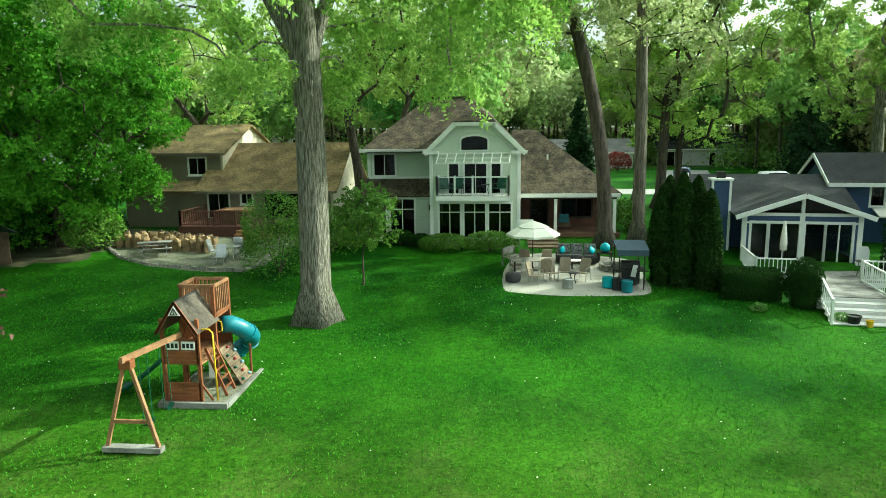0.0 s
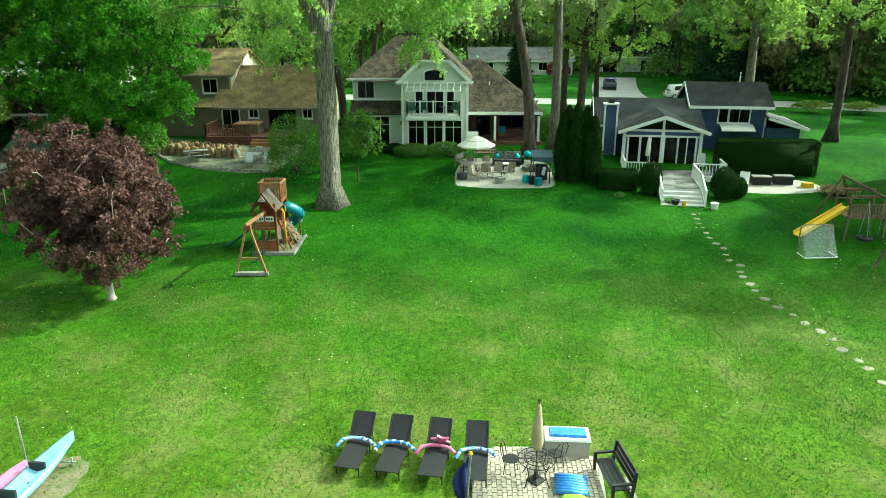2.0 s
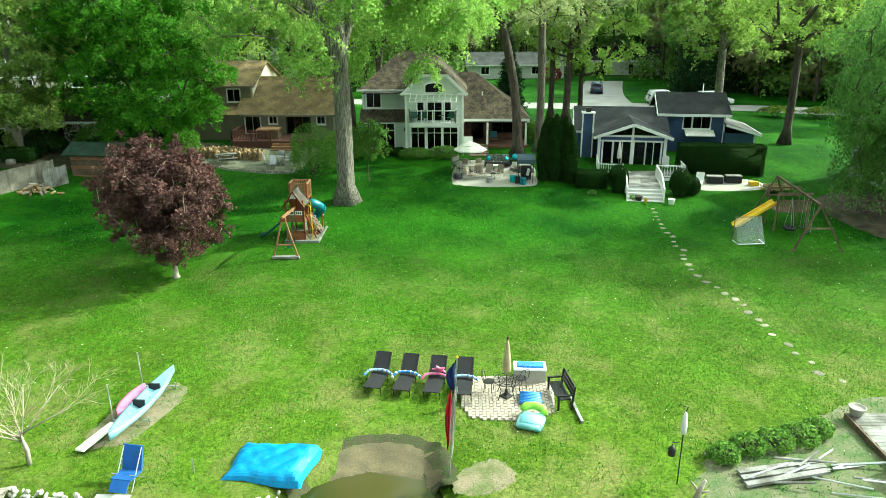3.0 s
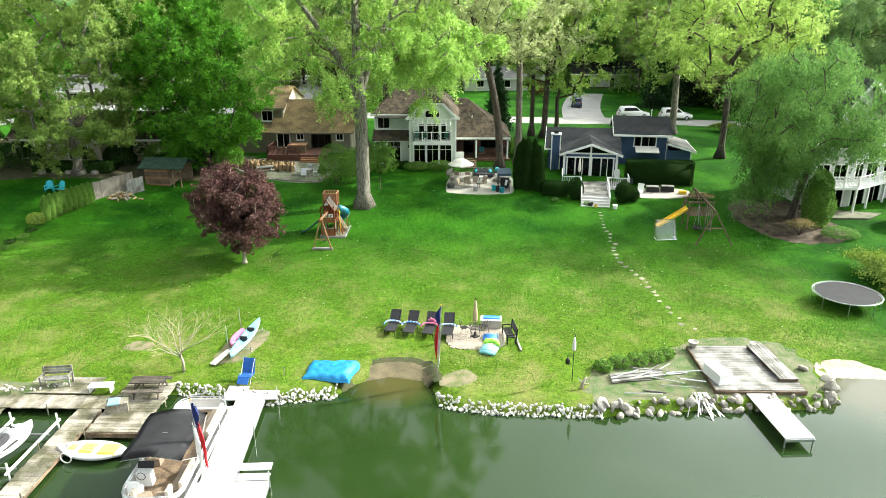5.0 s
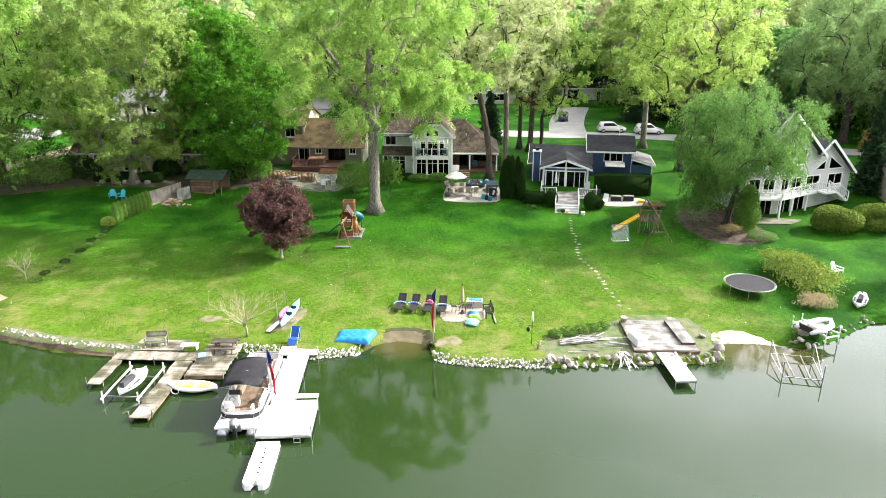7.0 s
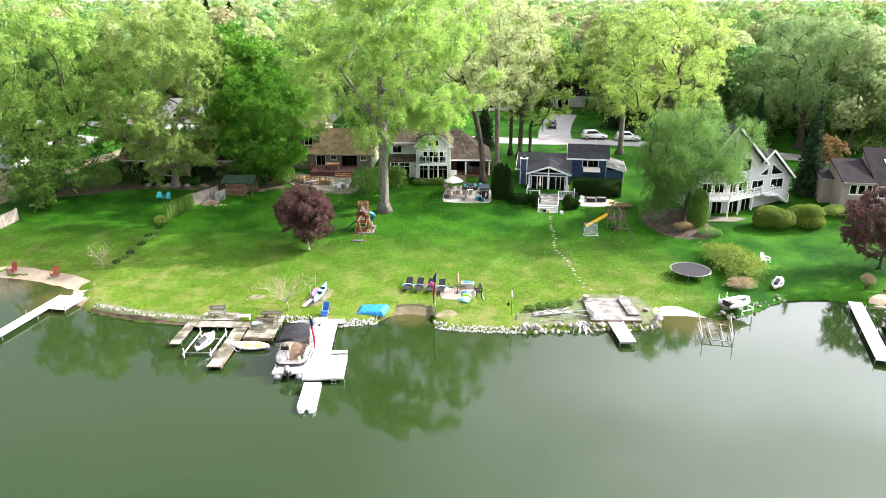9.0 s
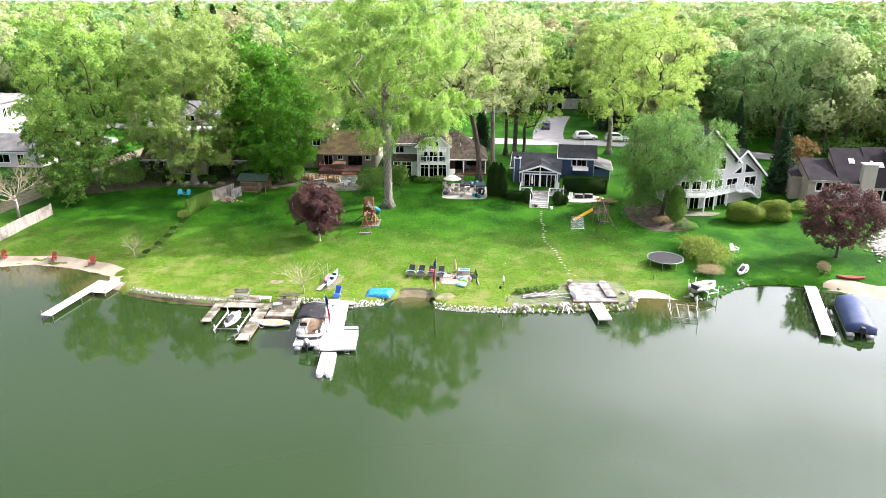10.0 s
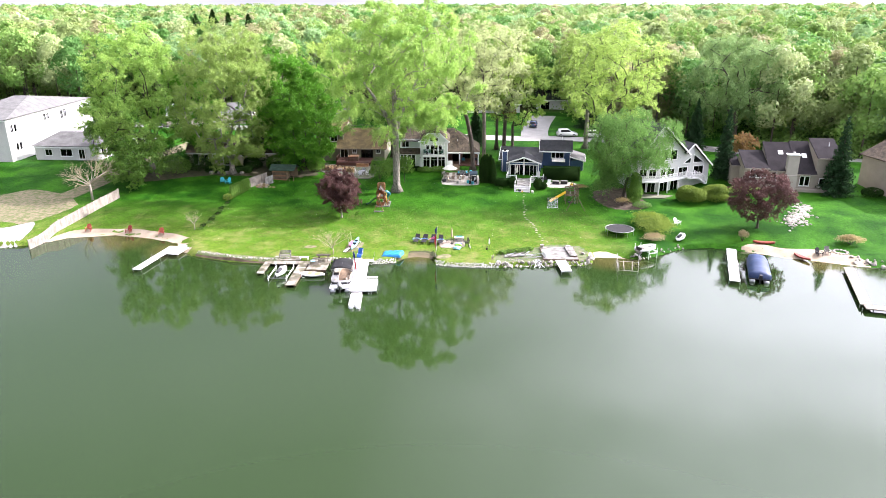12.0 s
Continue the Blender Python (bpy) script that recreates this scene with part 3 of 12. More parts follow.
def solid(name, bm, mat, label, category, x=0.0, y=0.0, z=0.0, rz=0.0, group="", kind="", smooth=False):
    """A thing that is one mesh."""
    ob = new(name, mesh_of(bm, mat, smooth, name))
    ob.matrix_basis = pose(x, y, z, 0, 0, rz)
    return tagged(ob, label, category, group, kind)


def raw_mesh(name, verts, faces, mats, index=None, smooth=False):
    """A large mesh from arrays; faces all with the same number of corners."""
    verts, faces = np.asarray(verts, dtype=np.float32), np.asarray(faces, dtype=np.int32)
    me = bpy.data.meshes.new(name)
    k = faces.shape[1]
    me.vertices.add(len(verts))
    me.vertices.foreach_set("co", verts.ravel())
    me.loops.add(faces.size)
    me.loops.foreach_set("vertex_index", faces.ravel())
    me.polygons.add(len(faces))
    me.polygons.foreach_set("loop_start", np.arange(0, faces.size, k, dtype=np.int32))
    for m in mats:
        me.materials.append(m)
    if index is not None:
        me.polygons.foreach_set("material_index", np.asarray(index, dtype=np.int32))
    me.update(calc_edges=True)
    if smooth:
        me.shade_smooth()
    return me


def smoothed(pts, per=6, closed=True):
    """A rounded line through points."""
    p = [np.array(q, float) for q in pts]
    k = len(p)
    out = []
    for i in range(k if closed else k - 1):
        a, b, c, d = (p[(i - 1) % k], p[i], p[(i + 1) % k], p[(i + 2) % k]) if closed else (p[max(i - 1, 0)], p[i], p[i + 1], p[min(i + 2, k - 1)])
        for j in range(per):
            t = j / per
            out.append(0.5 * (2 * b + (c - a) * t + (2 * a - 5 * b + 4 * c - d) * t * t + (3 * b - a - 3 * c + d) * t ** 3))
    if not closed:
        out.append(p[-1])
    return out


# ---- the lie of the land ----
SHORE = [(-400, 30), (-120, 2), (-75, 1), (-59.3, 3.4), (-56, 6.6), (-49.5, 8.4), (-42.8, 6.9), (-37.5, 4.5), (-35.5, 1.0), (-33.8, -0.4), (-28, -2.3), (-23, -2.9),
         (-14.7, -1.7), (-9.8, -2.6), (-6.6, -1.9), (-5.7, -0.4), (-4, 0.2), (-2, -0.2), (-1.4, -2.5), (1, -3.2), (7, -3.4), (11.5, -2.8), (18, -2.5),
         (19.2, -1.8), (19.6, 0.5), (22.3, 0.5), (25.5, -0.2), (28.2, 1.2), (32.5, 4.3), (37, 4.9), (41, 3.5), (44.8, 1.2), (47.3, 0.2), (54, -2.2), (60, -4), (400, -30)]
RISE = [(-400, 0.4), (-3, 0.4), (6, 0.5), (16, 0.6), (22, 0.75), (30, 1.2), (41, 2.25), (55, 2.4), (120, 2.6), (300, 4.0), (900, 9.0), (3000, 12.0)]
SX, SY = np.array([p[0] for p in SHORE], float), np.array([p[1] for p in SHORE], float)
RX, RZ = np.array([p[0] for p in RISE], float), np.array([p[1] for p in RISE], float)


def ease(a, b, v):
    u = np.clip((v - a) / (b - a), 0, 1)
    return u * u * (3 - 2 * u)


def shore_y(x):
    return np.interp(x, SX, SY)


def land(x, y):
    """The height of the ground, or of the lake bed."""
    x, y = np.asarray(x, float), np.asarray(y, float)
    z = np.interp(y, RX, RZ)
    z = z + 1.4 * ease(38, 54, x) * ease(2, 14, y) * (1 - ease(40, 60, y)) + 0.6 * ease(-28, -40, x) * ease(4, 20, y) * (1 - ease(40, 60, y))
    z = z + 0.05 * np.sin(x * 0.31 + 1.0) * np.sin(y * 0.27)
    off = y - shore_y(x)
    beach = np.maximum.reduce([ease(-60, -57, x) * (1 - ease(-38, -35.5, x)), ease(-6.2, -5.6, x) * (1 - ease(-2.0, -1.5, x)), ease(19.3, 19.9, x) * (1 - ease(24.5, 25.5, x)), ease(41, 44, x) * (1 - ease(56, 58, x))])
    width = 0.35 + 2.3 * beach
    wet = np.where(off < 0, np.maximum(-1.8, 0.35 * off), np.minimum(z, z * ease(-0.05, width, off)))
    return np.where(off < 0, wet - 0.02, wet)


def gz(x, y):
    return float(land(x, y))


# ---- ground and lake ----
def build_ground():
    xs = np.unique(np.concatenate([np.linspace(-3000, -400, 14), np.linspace(-400, -120, 24), np.linspace(-120, -62, 40), np.arange(-62, 62.1, 1.0), np.linspace(62, 120, 40), np.linspace(120, 400, 24), np.linspace(400, 3000, 14)]))
    ys = np.unique(np.concatenate([np.linspace(-60, -10, 12), np.arange(-10, 8.1, 0.4), np.arange(8.8, 36.1, 0.9), np.arange(36, 100, 1.5), np.linspace(100, 400, 40), np.linspace(400, 4000, 30)]))
    gx, gy = np.meshgrid(xs, ys)
    z = land(gx, gy)
    verts = np.stack([gx.ravel(), gy.ravel(), z.ravel()], 1)
    w = len(xs)
    i, j = np.meshgrid(np.arange(w - 1), np.arange(len(ys) - 1))
    a = (j * w + i).ravel()
    faces = np.stack([a, a + 1, a + w + 1, a + w], 1)
    ob = new("ground", raw_mesh("ground", verts, faces, [GRASS], smooth=True))
    tagged(ob, "mown green lawn sloping from the houses to the lake", "lawn", kind="structure")


def build_water():
    bm = bmesh.new()
    xs = [-3000, -200, 0, 200, 3000]
    vs = [[bm.verts.new((x, y, 0)) for x in xs] for y in (-3000, -300, -60, 60)]
    for r, s in zip(vs, vs[1:]):
        for k in range(len(xs) - 1):
            bm.faces.new((r[k], r[k + 1], s[k + 1], s[k]))
    ob = new("water", mesh_of(bm, WATER, name="water"))
    tagged(ob, "still murky green lake reflecting trees and sky", "lake", kind="structure")


def ground_patch(name, outline, mat, label, category, lift=0.015, rings=7, rough=0.06, kind="structure", thick=0.0):
    """A sheet of another ground on the land, star-shaped round its middle, with a slightly ragged edge."""
    o = [np.array(p[:2]) for p in smoothed(outline, 7)]
    c = sum(o) / len(o)
    rnd = random.Random(len(name) * 7 + int(abs(c[0]) * 10))
    o = [c + (p - c) * (1 + rnd.uniform(-rough, rough)) for p in o]
    bm = bmesh.new()
    mid = bm.verts.new((*c, gz(*c) + lift))
    last = None
    for r in range(1, rings + 1):
        ring = []
        for p in o:
            q = c + (p - c) * r / rings
            ring.append(bm.verts.new((q[0], q[1], max(gz(*q), -0.05) + lift)))
        k = len(ring)
        for i in range(k):
            if last:
                bm.faces.new((last[i], ring[i], ring[(i + 1) % k], last[(i + 1) % k]))
            else:
                bm.faces.new((mid, ring[i], ring[(i + 1) % k]))
        last = ring
    for v in last:
        v.co.z -= lift * 0.9
    ob = new(name, mesh_of(bm, mat, True, name))
    return tagged(ob, label, category, kind=kind)


def strip(name, pts, width, mat, label, category, lift=0.02):
    """A road or path of even width along a line, lying on the land."""
    line = smoothed(pts, 8, False)
    bm = bmesh.new()
    rows = []
    for i, p in enumerate(line):
        d = line[min(i + 1, len(line) - 1)] - line[max(i - 1, 0)]
        d = d / np.linalg.norm(d)
        s = np.array((-d[1], d[0])) * width / 2
        rows.append([bm.verts.new((*(p + s * k), gz(*(p + s * k)) + lift)) for k in (-1, -0.5, 0, 0.5, 1)])
    for r, q in zip(rows, rows[1:]):
        for k in range(4):
            bm.faces.new((r[k], r[k + 1], q[k + 1], q[k]))
    ob = new(name, mesh_of(bm, mat, True, name))
    return tagged(ob, label, category, kind="structure")


build_ground()
build_water()
strip("road", [(-120, 96), (-60, 88), (-10, 78), (15, 74), (35, 72), (60, 60), (90, 40), (130, 10)], 6.0, ASPHALT, "pale sunlit residential road behind the houses", "road")
strip("driveway", [(19, 74), (20, 84), (22, 95), (25, 108)], 6.5, ASPHALT, "pale driveway leading up to a house across the road", "driveway", 0.03)
strip("lane", [(-33, 82), (-31, 100), (-33, 122), (-38, 145)], 6.0, ASPHALT, "pale side lane with parked cars", "road", 0.03)
strip("drive_far", [(-66, 21), (-64, 28), (-62.4, 36), (-61, 50), (-58, 80)], 4.0, DIRT, "worn dirt drive beside the white houses", "driveway")
ground_patch("beach", [(-58, 3.4), (-55, 5.8), (-49.5, 7.6), (-43, 6.2), (-38, 3.8), (-35.6, 0.6), (-35.2, 2.6), (-37, 6.0), (-42, 8.4), (-49, 9.9), (-56, 8.3)], SAND, "narrow sandy beach along the lake", "beach", rough=0.01)
ground_patch("cove_edge", [(-6.3, -1.5), (-6.2, 0.2), (-5.2, 1.45), (-3.8, 1.85), (-2.4, 1.6), (-1.45, 0.8), (-1.1, -0.9), (-2.5, -0.9), (-4, -0.6), (-5.2, -0.9)], SOIL_DARK, "dark eroded turf edge round the cove", "bank", 0.012, rough=0.03)
ground_patch("cove_beach", [(-6.0, -1.4), (-5.85, 0.1), (-5.0, 1.15), (-3.8, 1.5), (-2.6, 1.3), (-1.75, 0.6), (-1.45, -0.8), (-2.5, -0.8), (-4, -0.5), (-5.2, -0.8)], WET_SAND, "small wet sandy cove cut into the lawn", "beach", 0.035, rough=0.02)
ground_patch("cove_soil", [(-1.2, -1.3), (-0.9, -0.3), (0.1, 0.3), (0.8, -0.3), (0.5, -1.0), (-0.4, -1.5)], DIRT, "bare trampled soil beside the flag pole", "bare soil", 0.02, rough=0.08)
ground_patch("old_hearth", [(-19.6, 2.2), (-18.6, 2.0), (-17.9, 2.4), (-18.2, 3.0), (-19.2, 3.1)], DIRT, "old burnt patch of bare soil in the lawn", "bare soil", 0.02, rough=0.1)
ground_patch("stone_yard", [(-84, 64), (-74, 62), (-70, 66), (-70, 74), (-76, 77), (-84, 74)], ASPHALT, "pale paved yard behind the low houses", "yard", 0.05)
SANDY = [(19.0, -0.6), (19.3, 1.2), (20.4, 2.0), (22.2, 1.9), (23.4, 0.9), (24.3, -0.2), (25.3, -1.4), (25.0, -2.0), (23.6, -0.8), (22.2, -0.1), (20.6, -0.1)]
ground_patch("sandy_shore", SANDY, SAND_PALE, "pale sandy shore between boulders", "beach", rough=0.015)
ground_patch("sand_beach", [(40.5, 3.2), (44.5, 0.2), (48, -1.2), (53.5, -3.2), (55, -1.0), (53.5, 1.8), (50, 3.2), (46, 3.4), (43, 5.2)], SAND, "pale sand beach with a fire pit", "beach", rough=0.02)
ground_patch("mulch_bed", [(25.0, 30), (24.6, 25), (27, 21.5), (30, 20.8), (32.5, 22.5), (32.5, 27), (31.5, 31.5), (28, 32.5)], MULCH, "brown mulch bed under the willow", "flower bed")
ground_patch("kayak_soil", [(-13.9, 0.9), (-12.5, 1.0), (-11.7, 3.0), (-11.7, 4.6), (-12.6, 4.9), (-13.7, 3.4)], DIRT, "bare worn soil under the kayak rack", "bare soil")
ground_patch("brown_terrace", [(-20.6, 37.6), (-15.2, 36.6), (-14.2, 40), (-15, 45.5), (-24.5, 46), (-25.2, 41.5)], GRAVEL, "flat grey gravel terrace behind a low stone edge", "terrace", rough=0.01)
ground_patch("trodden_soil", [(-84, 21), (-76.8, 24.5), (-72.8, 28), (-65.6, 25), (-60.8, 20), (-61.9, 15.1), (-64.2, 11.0), (-68.5, 12), (-80, 13)], DIRT, "bare trampled soil beside a neighbour's drive", "bare soil", rough=0.025)
ground_patch("boat_ramp", [(-70, 9), (-66.2, 9.5), (-62.9, 11.6), (-60.6, 4.0), (-61.2, 0.6), (-70, 0.5)], ASPHALT, "pale concrete ramp running down to the lake", "ramp", rough=0.01)
# dark litter sheet that paints in the trees' shade
ground_patch("tree_litter", [(-56, 33), (-47, 35.5), (-38, 36.2), (-27, 37.6), (-24.6, 42), (-25.4, 48), (-36, 50), (-50, 50), (-58, 44)], SHADE_LITTER, "leaf litter under the maples, tree shade put into its colour", "leaf litter", 0.02)
strip("shore_weeds", [(-33.6, float(shore_y(-33.6)) + 0.75), (-30, float(shore_y(-30)) + 0.75), (-26.5, float(shore_y(-26.5)) + 0.75), (-23, float(shore_y(-23)) + 0.75), (-20.5, float(shore_y(-20.5)) + 0.75)], 1.3, WEEDS, "stony weedy strip along the shore", "bank", 0.03)
strip("shore_timber", [(-33.8, float(shore_y(-33.8)) + 0.02), (-30, float(shore_y(-30)) + 0.02), (-26.5, float(shore_y(-26.5)) + 0.02), (-23, float(shore_y(-23)) + 0.02), (-20.5, float(shore_y(-20.5)) + 0.02)], 0.22, WOOD_OLD, "dark timber edging along the water", "edging", 0.16)
ground_patch("deck_bank", [(6.8, -2.9), (12, -2.6), (18.4, -2.2), (19, -0.5), (18.6, 3.2), (15, 4.4), (12.4, 3.2), (9, 1.6), (6.8, 0.2)], WEEDS, "weedy stony bank round the deck", "bank", rough=0.05)



# ---- trees and shrubs ----
def leaf_quads(centres, size, rng, droop=0.3, slim=0.55, out=None, bias=0.9, corners=4):
    """Kite-shaped leaves at the given places; they face about the way that out gives, else any way."""
    n = len(centres)
    nrm = rng.normal(size=(n, 3))
    nrm /= np.linalg.norm(nrm, axis=1)[:, None]
    if out is not None:
        nrm = nrm + bias * out
        nrm /= np.linalg.norm(nrm, axis=1)[:, None] + 1e-9
    a = rng.normal(size=(n, 3))
    a[:, 2] = a[:, 2] * 0.6 - droop
    a -= nrm * np.sum(a * nrm, axis=1)[:, None]
    a /= np.linalg.norm(a, axis=1)[:, None] + 1e-9
    b = np.cross(nrm, a)
    s = size * rng.uniform(0.6, 1.35, (n, 1))
    up = nrm * s * 0.12
    a, b = a * s, b * s * slim
    if corners == 3:
        v = np.stack([centres - a * 0.5 - b * 0.6, centres - a * 0.3 + b * 0.7, centres + a * 0.6], 1).reshape(-1, 3)
        return v, np.arange(n * 3).reshape(-1, 3)
    v = np.stack([centres - a * 0.5, centres + b * 0.5 + up, centres + a * 0.5, centres - b * 0.5 + up], 1).reshape(-1, 3)
    return v, np.arange(n * 4).reshape(-1, 4)


def outward(pts, mid, radii, lift=0.35):
    """The way out of an egg-shaped crown at each place, turned a little upwards."""
    d = (pts - np.array(mid)) / np.array(radii)
    d[:, 2] += lift
    return d / (np.linalg.norm(d, axis=1)[:, None] + 1e-9)


def sprays(clumps, twigs, per, reach, rng, fall=0.3, fuzz=0.09, rise=0.1):
    """Leaf places along thin twigs that fan out of every clump and bend down."""
    k = len(clumps)
    d = rng.normal(size=(k, twigs, 3))
    d[:, :, 2] = d[:, :, 2] * 0.55 + rise
    d /= np.linalg.norm(d, axis=2)[:, :, None]
    ln = reach * rng.uniform(0.45, 1.25, (k, twigs)) * rng.uniform(0.75, 1.2, (k, 1))
    s = (0.42 + 0.58 * rng.random((k, twigs, per)) ** 0.6)
    p = clumps[:, None, None, :] + d[:, :, None, :] * (ln[:, :, None] * s)[..., None]
    p[..., 2] -= fall * ln[:, :, None] * s ** 2
    p += rng.normal(size=p.shape) * fuzz * reach
    return p.reshape(-1, 3)


def limb_net(base, clumps, fork, trunk_r, rng, lean=(0, 0), tip=0.012, bole=None, stems=()):
    """Boughs grown from a trunk to every clump: nodes, their parents and radii."""
    nodes, parent = [], []
    steps = 7 if bole is None else 14
    for i in range(steps + 1):
        t = i / steps
        nodes.append(np.array([base[0] + lean[0] * t * t + 0.12 * trunk_r * math.sin(5 * t), base[1] + lean[1] * t * t, base[2] + fork * t]))
        parent.append(i - 1)
    first = steps - 1 if bole is None else min(i for i in range(steps) if fork * i / steps >= bole)
    top = nodes[-1]
    forced = {}
    for to, thick in stems:
        a, prev = nodes[first], first
        for q in range(1, 9):
            u = q / 8
            nodes.append(a + (np.array(to) - a) * np.array((u ** 1.15, u, u ** 0.9)))
            parent.append(prev)
            prev = len(nodes) - 1
            forced[prev] = thick * (1 - 0.65 * u)
    order = np.argsort(np.linalg.norm(clumps - top, axis=1))
    for k in order:
        c = clumps[k]
        arr = np.array(nodes[first:])
        d = c - arr
        dist = np.linalg.norm(d, axis=1)
        cost = dist + 0.9 * np.maximum(0, arr[:, 2] - c[2] + 0.4) + 0.12 * np.linalg.norm(arr - top, axis=1)
        j = int(np.argmin(cost)) + first
        a = nodes[j]
        m = max(2, int(dist[j - first] / 1.1))
        prev = j
        wob = rng.normal(size=3) * 0.10 * dist[j - first]
        for s in range(1, m + 1):
            t = s / m
            p = a + (c - a) * t + wob * math.sin(math.pi * t) + np.array([0, 0, 0.12 * dist[j - first] * math.sin(math.pi * t)])
            nodes.append(p)
            parent.append(prev)
            prev = len(nodes) - 1
    n = len(nodes)
    load = np.zeros(n)
    child = np.zeros(n, int)
    for i in range(n):
        if parent[i] >= 0:
            child[parent[i]] += 1
    load[child == 0] = 1
    for i in range(n - 1, 0, -1):
        load[parent[i]] += load[i]
    r = trunk_r * 0.62 * (np.maximum(load, 1) / load[first]) ** 0.55 + tip
    for i in range(steps + 1):
        t = i / steps
        thin_out = 1.0 if bole is None or i <= first else 1 - 0.62 * (i - first) / (steps - first)
        r[i] = trunk_r * (1.0 - 0.22 * min(t, 1 if bole is None else bole / fork)) * thin_out + trunk_r * 0.75 * max(0, 1 - t * fork / (2.2 * trunk_r)) ** 2
    for i, thick in forced.items():
        r[i] = max(r[i], thick)
    return nodes, parent, r


def net_mesh(name, nodes, parent, r, mat, thin=0.0, sides=7):
    bm = bmesh.new()
    kids = {}
    for i, p in enumerate(parent):
        if p >= 0:
            kids.setdefault(p, []).append(i)
    chains = [[0]]
    done = []
    while chains:
        ch = chains.pop()
        while kids.get(ch[-1]):
            ks = sorted(kids[ch[-1]], key=lambda q: -r[q])
            for q in ks[1:]:
                if r[q] > thin:
                    chains.append([ch[-1], q])
            ch.append(ks[0])
        if len(ch) > 1:
            done.append(ch)
    for ch in done:
        rad = [r[q] for q in ch]
        if ch[0] != 0:
            rad[0] = min(rad[0], rad[1] * 1.15)
        k = sides if max(rad) > 0.12 else 5 if max(rad) > 0.05 else 4
        if ch[0] == 0:
            k = 16
        tube(bm, [nodes[q] for q in ch], rad, k)
    if len(done) and max(r) > 0.35:
        for v in bm.verts:
            h = v.co.z - nodes[0][2]
            if h < 1.6 * max(r):
                ang = math.atan2(v.co.y - nodes[0][1], v.co.x - nodes[0][0])
                v.co.xy = Vector(nodes[0][:2]) + (v.co.xy - Vector(nodes[0][:2])) * (1 + 0.16 * math.sin(ang * 5 + 1) * (1 - h / (1.6 * max(r))))
    return mesh_of(bm, mat, True, name)


def crown_clumps(centre, radii, count, rng, hollow=0.35, jag=0.18, floor=None):
    """Places of leaf clumps in an uneven egg-shaped crown, more of them near its skin."""
    pts = []
    lobes = rng.normal(size=(9, 3))
    lobes /= np.linalg.norm(lobes, axis=1)[:, None]
    while len(pts) < count:
        d = rng.normal(size=3)
        d /= np.linalg.norm(d)
        reach = 1 + jag * (2 * np.max(lobes @ d) - 1.2)
        rad = (hollow + (1 - hollow) * rng.random() ** 0.45) * reach
        p = np.array(centre) + np.array(radii) * d * rad
        if floor is None or p[2] > floor:
            pts.append(p)
    return np.array(pts)


def spread_leaves(clumps, per, radius, rng, flat=0.55, hang=0.0):
    k = len(clumps)
    off = rng.normal(size=(k, per, 3)) * radius * np.array([1, 1, flat]) * rng.uniform(0.6, 1.25, (k, 1, 1))
    off[:, :, 2] -= hang * rng.random((k, per)) ** 1.5
    return (clumps[:, None, :] + off).reshape(-1, 3)


def tree(name, label, x, y, height, crown, fork, trunk_r, bark, leaf, seed, clumps=70, twigs=12, per=20, size=0.3, reach=1.5, fall=0.3, lean=(0, 0), z_mid=None, hollow=0.35, droop=0.3, slim=0.6, jag=0.18, category="tree", thin=0.012, centre=None, group="", floor=None, bias=0.9, fuzz=0.105, bole=None, stems=(), lobes=(), dense=1.55):
    """One broadleaf tree: a flared trunk with boughs, and a crown of separate leaves on sprays. crown: radii in x, y, z."""
    rng = np.random.default_rng(seed)
    ground = gz(x, y)
    t = thing(name, label, category, x, y, ground - 0.05, 0, group)
    zc = z_mid if z_mid is not None else height - crown[2]
    mid = (lean[0] + (centre[0] if centre else 0), lean[1] + (centre[1] if centre else 0), zc)
    cl = crown_clumps(mid, crown, clumps, rng, hollow, jag, floor)
    for spot, size_of, many in lobes:
        cl = np.concatenate([cl, crown_clumps(spot, size_of, many, rng, 0.1, 0.1)])
    nodes, parent, r = limb_net((0, 0, 0), cl, fork, trunk_r, rng, lean, bole=bole, stems=stems)
    ob = new("trunk", net_mesh("trunk", nodes, parent, r, bark, thin))
    ob.parent = t
    pts = sprays(cl, twigs, max(2, int(per * dense)), reach, rng, fall, fuzz)
    v, f = leaf_quads(pts, size * 0.8, rng, droop, slim, outward(pts, mid, crown), bias, 3)
    ob = new("crown", raw_mesh("crown", v, f, [leaf]))
    ob.parent = t
    return t


